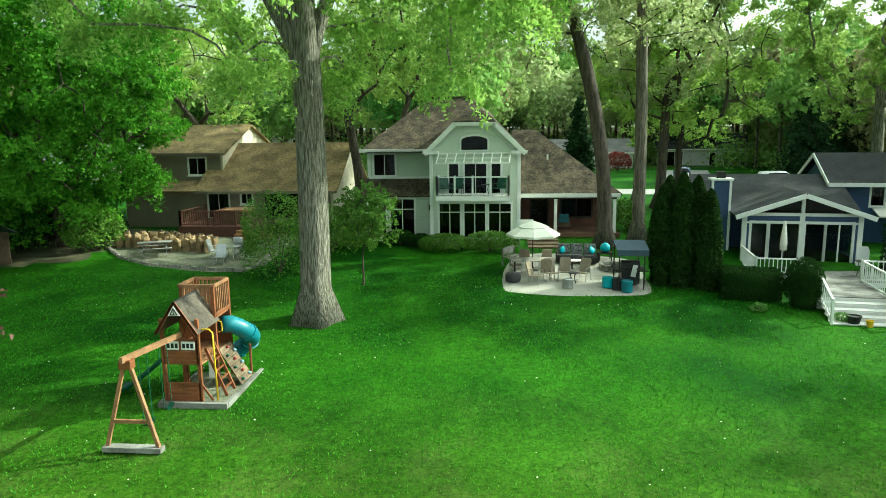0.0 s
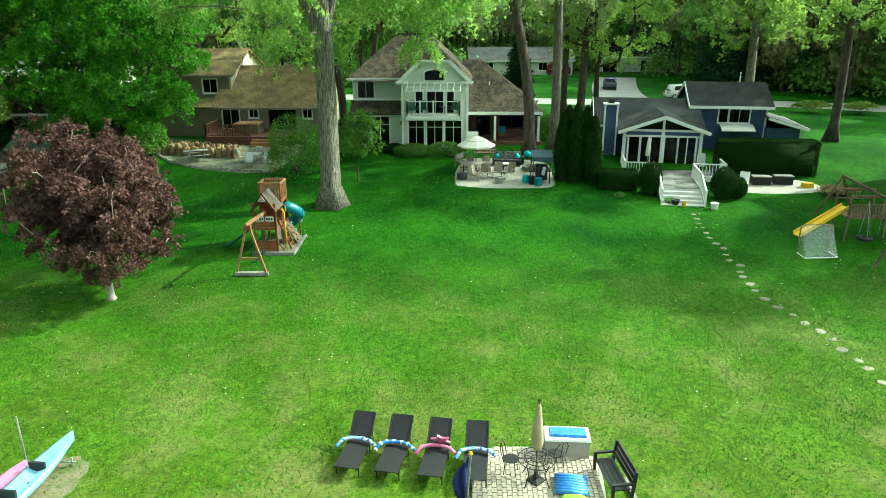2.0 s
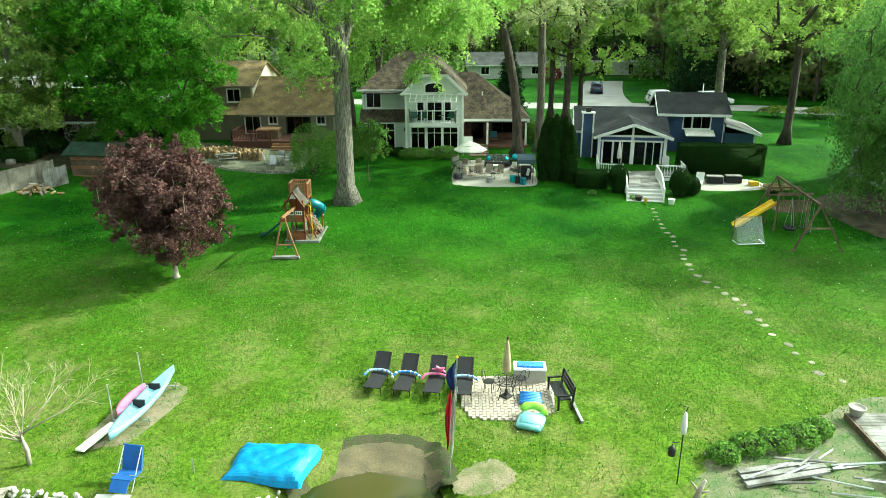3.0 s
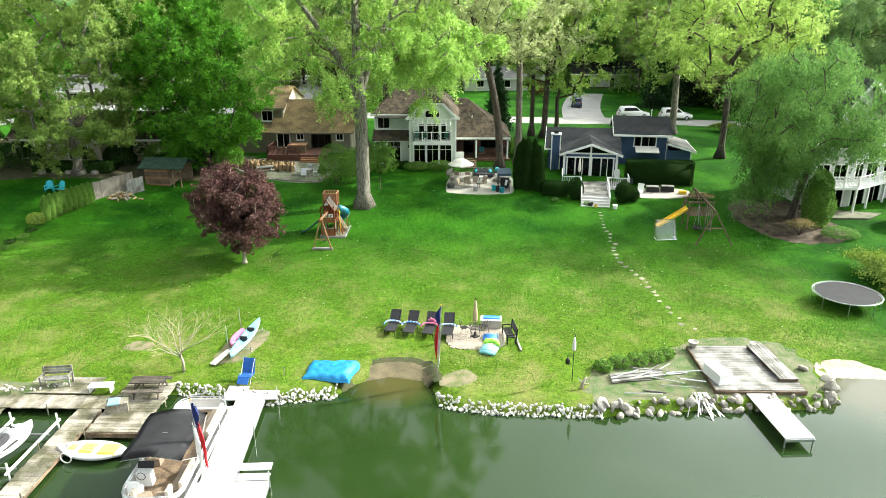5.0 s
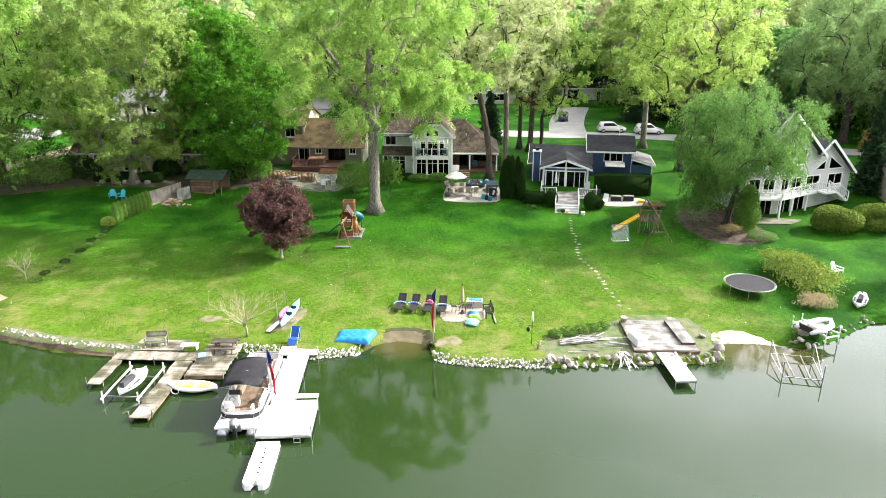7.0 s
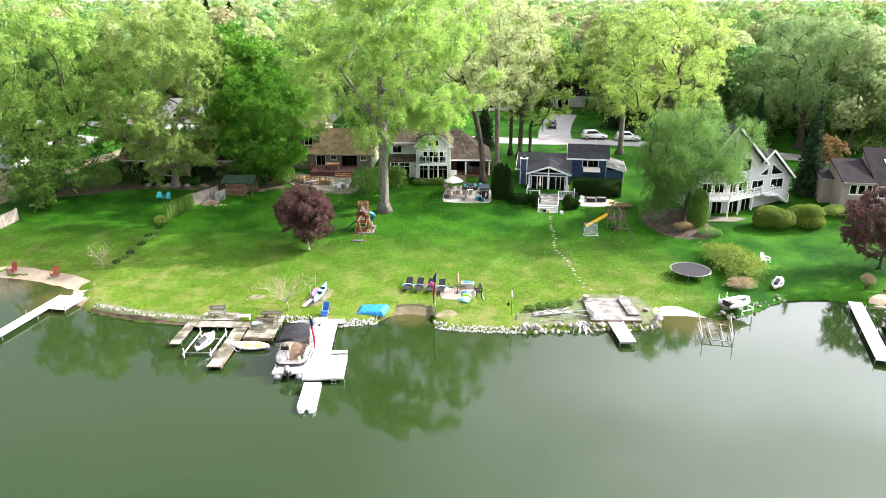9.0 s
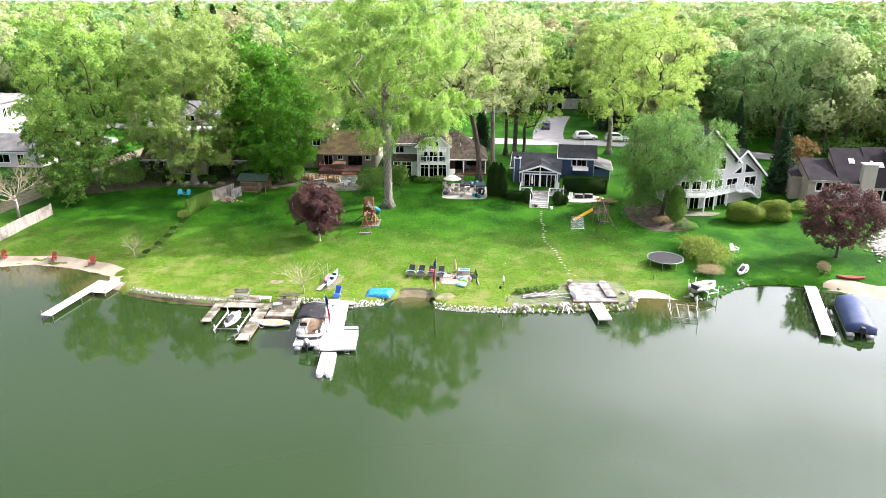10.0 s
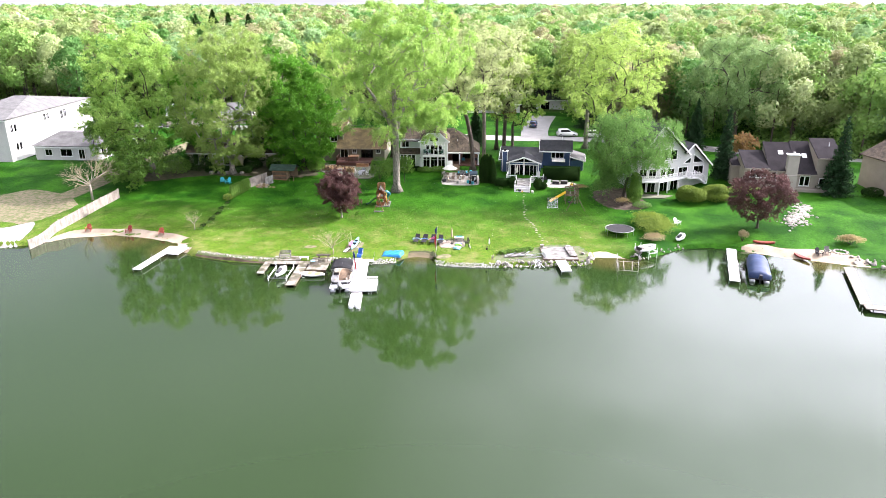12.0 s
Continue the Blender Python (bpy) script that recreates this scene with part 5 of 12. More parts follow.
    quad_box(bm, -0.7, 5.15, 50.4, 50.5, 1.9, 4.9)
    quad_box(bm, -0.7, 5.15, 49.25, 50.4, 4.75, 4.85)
    part("porch_dark_box", bm, SHADE_AND_DARK, h, "dark box added behind the porch openings")
    window(h, 0.2, 1.3, 2.5, 4.5, 49.0, 1, None, name="porch_door", sill=False, frame_mat=SHADE_AND_DARK)
    window(h, 2.2, 4.2, 3.1, 4.5, 49.0, 2, None, sill=False, frame_mat=SHADE_AND_DARK)
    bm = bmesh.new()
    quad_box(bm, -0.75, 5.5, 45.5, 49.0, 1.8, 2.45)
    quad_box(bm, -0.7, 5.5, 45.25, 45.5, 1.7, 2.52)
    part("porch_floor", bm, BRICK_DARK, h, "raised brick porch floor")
    # near-black ceiling: the shade under the porch roof is in its colour
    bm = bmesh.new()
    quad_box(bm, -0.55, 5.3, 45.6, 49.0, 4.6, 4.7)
    part("porch_ceiling", bm, SHADE_AND_DARK, h)


def blue_house():
    """The dark blue house with a white-framed sunroom, a chimney and a two-storey part behind."""
    h = thing("blue_house", "dark blue house with white-framed glass sunroom and charcoal roof", "house", 13.65, 38.9, -0.05, -8)
    h.scale.x = 0.89
    z0 = 1.3
    bm = bmesh.new()
    holes = [(-2.85, -1.98, 1.95, 4.05), (-1.86, -0.27, 1.95, 4.05), (0.03, 1.05, 1.95, 4.05), (1.13, 2.5, 1.95, 4.05)]
    panel(bm, -3.2, 2.85, z0, 4.42, 0.0, 0.18, holes)
    panel(bm, 0.18, 4.0, z0, 4.42, 3.02, 0.18, [(0.6, 3.6, 2.3, 4.0)], SIDE)
    panel(bm, 0.18, 4.0, z0, 4.42, -2.85, 0.18, [(0.6, 3.6, 2.3, 4.0)], SIDE)
    part("sunroom_wall", bm, SIDING_BLUE, h)
    for a, b, c, d in holes:
        window(h, a, b, c, d, 0.0, 2 if b - a > 1.2 else 1, None, name="sliding_door", sill=False, trim=0.11, bars=0.08)
    bm = bmesh.new()
    for x in (-3.22, -0.15, 2.87):
        quad_box(bm, x - 0.13, x + 0.13, -0.06, 0.1, z0, 4.45)
    quad_box(bm, -3.3, 2.95, -0.07, -0.01, 4.42, 4.58)
    quad_box(bm, -3.1, 2.75, -0.05, -0.005, 4.02, 4.12)
    quad_box(bm, -0.24, -0.06, -0.07, 0.05, 4.58, 5.35)
    part("trim", bm, WHITE, h, "white sunroom posts and beams")
    bm = bmesh.new()
    barge(bm, -3.3, -0.15, 3.0, 4.62, 0.98, -0.5, 0.24, 0.5)
    part("fascia", bm, WHITE, h, "white gable boards")
    for sx in (-1, 1):
        bm = bmesh.new()
        prism(bm, [(-0.15 + sx * 0.14, 4.62), (-0.15 + sx * 2.75, 4.62), (-0.15 + sx * 0.14, 5.36)], 0.0, 0.02)
        w = part("gable_window", bm, GLASS, h, "triangular gable glass")
        w.visible_shadow = False
    # near-black planes carry the sunroom's shade
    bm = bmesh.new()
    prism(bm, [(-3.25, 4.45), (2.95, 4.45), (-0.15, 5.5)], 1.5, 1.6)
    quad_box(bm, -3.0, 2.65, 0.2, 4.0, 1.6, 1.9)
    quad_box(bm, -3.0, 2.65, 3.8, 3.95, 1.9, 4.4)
    part("interior", bm, SHADE_AND_DARK, h, "sunroom interior, dimness put into its colour")
    bm = bmesh.new()
    gable_roof(bm, -3.3, 3.0, 0.0, 7.0, 4.62, 0.98, "y", 0.5)
    part("sunroom_roof", bm, SHINGLE_DARK, h, "charcoal shingled sunroom roof")
    # low main body with its ridge across
    bm = bmesh.new()
    shell(bm, -5.2, 3.2, 2.4, 11.0, z0, 4.6, 0.2)
    prism(bm, [(2.4, 4.6), (11.0, 4.6), (6.7, 6.05)], 5.0, 5.2, SIDE)
    part("wall", bm, SIDING_BLUE, h)
    bm = bmesh.new()
    gable_roof(bm, -5.2, 3.2, 2.4, 11.0, 4.62, 1.5, "x", 0.4)
    part("roof", bm, SHINGLE_DARK, h, "charcoal shingled low roof")
    bm = bmesh.new()
    quad_box(bm, -5.68, -5.6, 1.9, 11.5, 4.35, 4.6)
    beam(bm, (-5.62, 1.95, 4.42), (-5.62, 6.7, 6.08), 0.06, 0.22)
    beam(bm, (-5.62, 11.45, 4.42), (-5.62, 6.7, 6.08), 0.06, 0.22)
    quad_box(bm, -5.6, -3.9, 1.95, 2.02, 4.38, 4.56)
    part("fascia", bm, WHITE, h)
    bm = bmesh.new()
    quad_box(bm, -4.85, -3.75, 1.55, 2.45, z0, 6.1)
    c = part("chimney", bm, SIDING_BLUE, h, "blue-sided chimney with white corners")
    bm = bmesh.new()
    for x in (-4.88, -3.86):
        quad_box(bm, x, x + 0.14, 1.51, 1.58, z0, 6.1)
    quad_box(bm, -4.95, -3.65, 1.45, 2.55, 6.1, 6.2)
    part("trim", bm, WHITE, c)
    bm = bmesh.new()
    quad_box(bm, -4.55, -4.05, 1.8, 2.2, 6.2, 6.55)
    part("flue_cap", bm, IRON, c)
    # two-storey part
    bm = bmesh.new()
    shell(bm, 3.2, 9.3, 5.5, 11.2, z0, 5.95, 0.2, [(5.35, 7.95, 4.4, 5.7)])
    prism(bm, [(5.5, 5.95), (11.2, 5.95), (8.35, 7.2)], -3.4, -3.2, SIDE)
    prism(bm, [(5.5, 5.95), (11.2, 5.95), (8.35, 7.2)], -9.3, -9.1, SIDE)
    part("upper_wall", bm, SIDING_BLUE, h)
    window(h, 5.35, 6.15, 4.4, 5.7, 5.5, 1, None, sill=False, curtain=True)
    window(h, 6.25, 7.95, 4.4, 5.7, 5.5, 2, None, sill=False, curtain=True)
    bm = bmesh.new()
    gable_roof(bm, 3.2, 9.3, 5.5, 11.2, 5.97, 1.35, "x", 0.5)
    part("upper_roof", bm, SHINGLE_DARK, h, "charcoal shingled upper roof")
    bm = bmesh.new()
    quad_box(bm, 2.7, 9.8, 4.92, 5.0, 5.52, 5.74)
    beam(bm, (2.68, 5.0, 5.62), (2.68, 8.35, 7.2), 0.06, 0.24)
    beam(bm, (2.68, 11.7, 5.62), (2.68, 8.35, 7.2), 0.06, 0.24)
    for x in (3.2, 9.3):
        quad_box(bm, x - 0.08, x + 0.08, 5.42, 5.56, z0, 5.55)
    part("fascia", bm, WHITE, h)
    bm = bmesh.new()
    slab(bm, [(5.5, 4.3, 3.95), (8.3, 4.3, 3.95), (8.3, 5.5, 4.3), (5.5, 5.5, 4.3)], 0.08)
    part("awning", bm, CANVAS_WHITE, h, "pale flat awning")
    bm = bmesh.new()
    tube(bm, [(7.5, 8.3, 7.3), (7.5, 8.3, 8.1)], 0.06, 8)
    part("vent_pipe", bm, WHITE, h)
    bm = bmesh.new()
    shell(bm, 9.3, 12.2, 4.8, 11.0, z0, 4.15, 0.2)
    part("garage_wall", bm, SIDING_BLUE, h)
    bm = bmesh.new()
    slab(bm, [(9.2, 4.3, 5.05), (12.6, 4.3, 4.2), (12.6, 11.4, 4.2), (9.2, 11.4, 5.05)], 0.12)
    part("garage_roof", bm, SHINGLE_GREY, h, "grey sloping side roof")
    bm = bmesh.new()
    beam(bm, (9.2, 4.27, 4.92), (12.6, 4.27, 4.08), 0.05, 0.2)
    quad_box(bm, 12.58, 12.64, 4.27, 11.4, 4.0, 4.22)
    quad_box(bm, 12.05, 12.22, 4.74, 4.82, z0, 4.1)
    part("garage_trim", bm, WHITE, h)


def deck_front():
    """White-railed deck and broad steps before the sunroom."""
    d = thing("sunroom_deck", "white-railed wooden deck with broad steps to the lawn", "deck", 14.0, 38.9, 0, -8)
    for i in range(22):
        bm = bmesh.new()
        y = -7.2 + i * 0.33
        w = (-1.55, 1.15) if y < -4 else (-3.4, 3.3)
        quad_box(bm, w[0], w[1], y, y + 0.315, 1.86, 1.9)
        part("board", bm, WOOD_GREY, d)
    bm = bmesh.new()
    quad_box(bm, -1.55, 1.15, -7.2, -7.12, 1.2, 1.86)
    quad_box(bm, -3.4, 3.3, -4.0, -3.92, 1.3, 1.86)
    quad_box(bm, -1.55, -1.47, -7.2, -4, 1.2, 1.86)
    quad_box(bm, 1.07, 1.15, -7.2, -4, 1.2, 1.86)
    part("skirting", bm, WHITE, d)
    for i in range(4):
        bm = bmesh.new()
        z = 1.9 - 0.17 * (i + 1)
        quad_box(bm, -1.5, 1.1, -7.2 - 0.45 * (i + 1), -7.2 - 0.45 * i + 0.03, z - 0.05, z)
        quad_box(bm, -1.5, 1.1, -7.2 - 0.45 * i - 0.03, -7.2 - 0.45 * i, z, z + 0.12)
        part("step", bm, DOCK_WHITE, d)
    for x in (-1.5, 1.1):
        bm = bmesh.new()
        beam(bm, (x, -7.1, 2.85), (x, -9.0, 2.15), 0.09, 0.06)
        beam(bm, (x, -7.1, 2.05), (x, -9.0, 1.35), 0.05, 0.06)
        r = part("stair_rail", bm, WHITE, d)
        for k in range(9):
            t = k / 8
            bm = bmesh.new()
            p = Vector((x, -7.1 - 1.9 * t, 2.05 - 0.7 * t))
            beam(bm, p - Vector((0, 0, 0.75 if k in (0, 8) else 0)), p + Vector((0, 0, 0.88 if k in (0, 8) else 0.8)), 0.1 if k in (0, 8) else 0.035)
            part("post" if k in (0, 8) else "baluster", bm, WHITE, r)
    rail_run(d, (-1.5, -4.0, 1.9), (-1.5, -7.1, 1.9), 0.95, WHITE, 2, 14)
    rail_run(d, (1.1, -4.0, 1.9), (1.1, -7.1, 1.9), 0.95, WHITE, 2, 14)
    rail_run(d, (-3.35, -4.0, 1.9), (-1.5, -4.0, 1.9), 0.95, WHITE, 2, 10)
    rail_run(d, (1.1, -4.0, 1.9), (3.25, -4.0, 1.9), 0.95, WHITE, 2, 10)
    rail_run(d, (-3.35, -0.5, 1.9), (-3.35, -4.0, 1.9), 0.95, WHITE, 2, 16)
    rail_run(d, (3.25, -0.5, 1.9), (3.25, -4.0, 1.9), 0.95, WHITE, 2, 16)


def brown_house():
    """The weathered brown house with cream side walls and tan roofs."""
    h = thing("brown_house", "weathered brown house with tan shingle roof and cream gable wall", "house")
    z0 = 2.0
    bm = bmesh.new()
    shell(bm, -22.8, -13.6, 49.5, 60.0, z0, 5.0, 0.2, [(-20.0, -19.2, 3.95, 4.85), (-18.2, -15.9, 2.95, 4.7), (-22.4, -20.9, 2.95, 4.7), (-15.2, -14.4, 3.9, 4.8)], [("R", 51.0, 52.0, 3.4, 4.5)])
    part("wall", bm, SIDING_BROWN, h)
    bm = bmesh.new()
    prism(bm, [(49.5, 2.05), (60.0, 2.05), (60.0, 5.0), (54.75, 8.0), (49.5, 5.0)], 13.4, 13.58, SIDE)
    part("gable_wall", bm, SIDING_CREAM, h, "sunlit cream gable wall")
    window(h, -20.0, -19.2, 3.95, 4.85, 49.5, 2)
    window(h, -15.2, -14.4, 3.9, 4.8, 49.5, 2)
    window(h, -18.2, -15.9, 2.95, 4.7, 49.5, 3, None, name="sliding_door", frame_mat=SHADE_AND_DARK, sill=False)
    window(h, -22.4, -20.9, 2.95, 4.7, 49.5, 2, None, name="patio_door", sill=False, curtain=True)
    # these planes hold the rooms' gloom in their dark colour
    bm = bmesh.new()
    quad_box(bm, -22.6, -13.8, 50.4, 59.8, 2.6, 2.9)
    quad_box(bm, -22.6, -13.8, 52.5, 52.6, 2.9, 4.95)
    quad_box(bm, -22.6, -13.8, 49.7, 59.8, 4.9, 4.96)
    part("interior", bm, SHADE_AND_DARK, h, "rooms behind the windows, dimness put into their colour")
    bm = bmesh.new()
    gable_roof(bm, -22.8, -13.5, 49.5, 60.0, 5.1, 3.0, "x", 0.45)
    part("roof", bm, SHINGLE_TAN, h, "tan shingled main roof")
    bm = bmesh.new()
    shell(bm, -27.5, -22.2, 51.5, 62.5, z0, 7.5, 0.2, [(-24.6, -23.3, 5.9, 7.1)])
    part("upper_wall", bm, SIDING_BROWN, h)
    bm = bmesh.new()
    prism(bm, [(51.5, 4.4), (62.5, 4.4), (62.5, 7.5), (57.0, 9.4), (51.5, 7.5)], 22.0, 22.18, SIDE)
    part("upper_gable", bm, SIDING_CREAM, h, "pale cream upper gable wall")
    window(h, -24.6, -23.3, 5.9, 7.1, 51.5, 2)
    bm = bmesh.new()
    gable_roof(bm, -27.5, -22.1, 51.5, 62.5, 7.6, 1.95, "x", 0.4)
    part("upper_roof", bm, SHINGLE_TAN, h, "tan shingled upper roof")
    bm = bmesh.new()
    quad_box(bm, -23.2, -13.2, 48.98, 49.06, 4.68, 4.88)
    quad_box(bm, -27.8, -21.7, 51.05, 51.12, 7.3, 7.48)
    part("fascia", bm, SIDING_BROWN, h)
    bm = bmesh.new()
    quad_box(bm, -28.5, -22.8, 49.5, 51.5, z0, 4.8)
    part("side_wall", bm, SIDING_BROWN, h)
    bm = bmesh.new()
    slab(bm, [(-28.8, 49.0, 4.9), (-22.8, 49.0, 4.9), (-22.8, 51.6, 5.5), (-28.8, 51.6, 5.5)], 0.12)
    part("lean_roof", bm, SHINGLE_TAN, h)


def grey_house():
    """The pale grey gabled house with a prow front, a wing and a white upper deck."""
    turn = 21.8
    h = thing("grey_house", "pale grey gabled lake house with white-railed upper deck", "house", 35.9, 30.3, 0, turn)
    z0, ze = 0.6, 5.45
    left = Matrix.Rotation(radians(-turn), 4, "Z")

    def world(x, y, z):
        c = Matrix.Rotation(radians(-turn), 3, "Z") @ Vector((x - 35.9, y - 30.3, 0))
        return Vector((c.x, c.y, z))

    main = [(0.5, 1.45, 3.75, 5.2), (1.9, 3.3, 3.75, 5.2), (4.1, 6.0, 3.7, 5.25), (7.3, 9.4, 3.7, 5.25), (0.5, 2.2, 1.05, 3.1), (2.7, 4.2, 1.05, 3.1)]
    side = [(-1.6, -0.4, 3.75, 5.2), (-3.2, -2.0, 3.75, 5.2), (-1.7, -0.4, 1.05, 3.1), (-3.2, -2.0, 1.05, 3.1)]
    high = [(0.45, 1.6, 6.75, 8.6), (2.2, 3.5, 6.75, 8.4)]
    high_l = [(-1.6, -0.45, 6.75, 8.6)]
    bm = bmesh.new()
    panel(bm, 0.0, 10.6, z0, ze, 0.0, 0.2, main)
    panel(bm, 0.0, 4.0, ze, 8.95, 0.0, 0.2, high)
    prism(bm, [(4.0, ze), (5.6, ze), (5.6, 7.5), (4.0, 8.95)], 0.0, 0.2)
    prism(bm, [(0.0, 8.95), (4.0, 8.95), (0.0, 12.6)], 0.0, 0.2)
    quad_box(bm, 10.4, 10.6, 0.2, 7.5, z0, ze)
    part("wall", bm, SIDING_GREY, h)
    bm = bmesh.new()
    panel(bm, -3.6, 0.0, z0, ze, 0.0, 0.2, side, left)
    panel(bm, -2.4, 0.0, ze, 8.95, 0.0, 0.2, high_l, left)
    prism(bm, [(-3.6, ze), (-2.4, ze), (-2.4, 8.95), (-3.6, 7.2)], 0.0, 0.2, left)
    prism(bm, [(-2.4, 8.95), (0.0, 8.95), (0.0, 12.6)], 0.0, 0.2, left)
    quad_box(bm, -3.4, -3.2, 1.5, 7.2, z0, 7.1)
    part("prow_wall", bm, SIDING_GREY, h)
    bm = bmesh.new()
    prism(bm, [(5.6, ze), (10.6, ze), (6.6, 9.05), (5.6, 8.2)], 0.02, 0.2)
    part("wing_gable", bm, SIDING_GREY, h)
    for u in main:
        window(h, *u, 0.0, 2, None, sill=False, name="window" if u[2] > 3 else "patio_door")
    for u in side:
        window(h, *u, 0.0, 2, None, left, sill=False, name="window" if u[2] > 3 else "patio_door")
    for u in high:
        window(h, *u, 0.0, 1, None, sill=False)
    for u in high_l:
        window(h, *u, 0.0, 1, None, left, sill=False)
    for sx, reach, top in ((-1, 1.7, 6.9), (1, 2.4, 7.3)):
        bm = bmesh.new()
        prism(bm, [(6.8 + sx * 0.35, 5.95), (6.8 + sx * reach, 5.95), (6.8 + sx * 0.35, top)], -0.03, 0.0)
        g = part("gable_window", bm, GLASS, h, "dark triangular gable window")
        bm = bmesh.new()
        beam(bm, (6.8 + sx * 0.35, -0.03, 5.9), (6.8 + sx * (reach + 0.1), -0.03, 5.9), 0.07, 0.09)
        beam(bm, (6.8 + sx * (reach + 0.1), -0.03, 5.93), (6.8 + sx * 0.3, -0.03, top + 0.06), 0.07, 0.09)
        beam(bm, (6.8 + sx * 0.3, -0.03, 5.9), (6.8 + sx * 0.3, -0.03, top + 0.1), 0.07, 0.09)
        part("frame", bm, WHITE, g)
    # inner walls and floors, coloured dark for unlit rooms
    bm = bmesh.new()
    quad_box(bm, 0.3, 10.3, 2.4, 2.5, z0, 6.8)
    quad_box(bm, -3.1, 0.3, 2.6, 2.7, z0, 6.8)
    quad_box(bm, -3.0, 10.3, 2.0, 7.5, 3.3, 3.5)
    quad_box(bm, 0.2, 10.3, 0.25, 2.4, 3.35, 3.5)
    quad_box(bm, -3.2, 10.4, 7.2, 7.35, z0, 5.4)
    part("interior", bm, SHADE_AND_DARK, h, "rooms behind the windows, dimness put into their colour")
    bm = bmesh.new()
    slab(bm, [(0, -0.7, 13.0), (-3.9, 1.0, 6.9), (-3.9, 7.5, 6.9), (0, 7.5, 13.0)], ROOF_T)
    slab(bm, [(5.9, -0.6, 7.6), (0, -0.7, 13.0), (0, 7.5, 13.0), (5.9, 7.5, 7.6)], ROOF_T)
    part("roof", bm, SHINGLE_SLATE, h, "steep grey shingled main roof")
    bm = bmesh.new()
    slab(bm, [(6.6, -0.5, 9.4), (4.9, -0.5, 7.8), (4.9, 8.0, 7.8), (6.6, 8.0, 9.4)], ROOF_T)
    slab(bm, [(10.95, -0.5, 5.35), (6.6, -0.5, 9.4), (6.6, 8.0, 9.4), (10.95, 8.0, 5.35)], ROOF_T)
    part("wing_roof", bm, SHINGLE_SLATE, h, "grey shingled wing roof")
    bm = bmesh.new()
    tube(bm, [(5.6, 4.5, 8.3), (5.6, 4.5, 9.2)], 0.09, 8)
    part("vent_pipe", bm, STEEL, h)
    bm = bmesh.new()
    beam(bm, (-3.9, 0.92, 6.76), (0, -0.76, 12.86), 0.06, 0.28)
    beam(bm, (5.95, -0.66, 7.44), (0, -0.76, 12.86), 0.06, 0.28)
    part("fascia", bm, WHITE, h, "white main gable boards")
    bm = bmesh.new()
    beam(bm, (5.0, -0.56, 7.78), (6.6, -0.56, 9.28), 0.06, 0.26)
    beam(bm, (10.95, -0.56, 5.24), (6.6, -0.56, 9.28), 0.06, 0.26)
    part("fascia", bm, WHITE, h, "white wing gable boards")
    # the upper deck follows the prow
    zd = 3.55
    edge = [world(31.8, 28.4, zd), world(35.7, 28.4, zd), world(41.2, 32.0, zd), Vector((5.6, -0.02, zd)), Vector((0.0, -0.02, zd)), world(31.8, 30.2, zd)]
    bm = bmesh.new()
    slab(bm, edge, 0.26)
    k = part("upper_deck", bm, WHITE, h, "white upper deck on posts")
    for x, y in ((32.2, 28.55), (35.7, 28.6), (37.5, 29.8), (39.8, 31.25)):
        bm = bmesh.new()
        p = world(x, y, 0)
        beam(bm, (p.x, p.y, gz(x, y) - 0.15), (p.x, p.y, zd - 0.26), 0.16)
        part("post", bm, WHITE, k)
    rail_run(k, edge[0], edge[1], 0.95, WHITE, 4, 34)
    rail_run(k, edge[1], edge[2], 0.95, WHITE, 5, 40)
    rail_run(k, Vector((5.75, -0.05, zd)), Vector((6.0, -1.35, zd)), 0.95, WHITE, 2, 6)
    bm = bmesh.new()
    slab(bm, [(5.6, -0.03, zd - 0.01), (5.6, -1.4, zd - 0.01), (7.5, -1.4, zd - 0.01), (7.5, -0.03, zd - 0.01)], 0.2)
    part("landing", bm, WHITE, k)
    rail_run(k, Vector((6.0, -1.38, zd)), Vector((7.5, -1.38, zd)), 0.95, WHITE, 2, 8)
    for i in range(6):
        bm = bmesh.new()
        z = zd - 0.19 * (i + 1)
        quad_box(bm, 7.5 + 0.29 * i, 7.82 + 0.29 * i, -1.4, -0.1, z - 0.19, z)
        part("step", bm, WHITE, k)
    for v in (-1.38, -0.12):
        bm = bmesh.new()
        beam(bm, (7.5, v, zd + 0.95), (9.3, v, zd - 0.2), 0.08, 0.06)
        r = part("stair_rail", bm, WHITE, k)
        for q in range(7):
            bm = bmesh.new()
            u = 7.5 + 1.8 * q / 6
            zt = zd + 0.95 - 1.15 * q / 6
            beam(bm, (u, v, zt - 1.05), (u, v, zt), 0.1 if q in (0, 6) else 0.035)
            part("post" if q in (0, 6) else "baluster", bm, WHITE, r)
    bm = bmesh.new()
    zp = gz(36, 28)
    slab(bm, [world(31, 27.0, zp + 0.06), world(36.3, 26.8, zp + 0.06), world(41.0, 30.6, zp + 0.06), Vector((4.5, -0.03, zp + 0.06)), Vector((0, -0.03, zp + 0.06)), world(31, 30.2, zp + 0.06)], 0.35)
    part("lower_patio", bm, GRAVEL, h, "worn gravel lower patio")


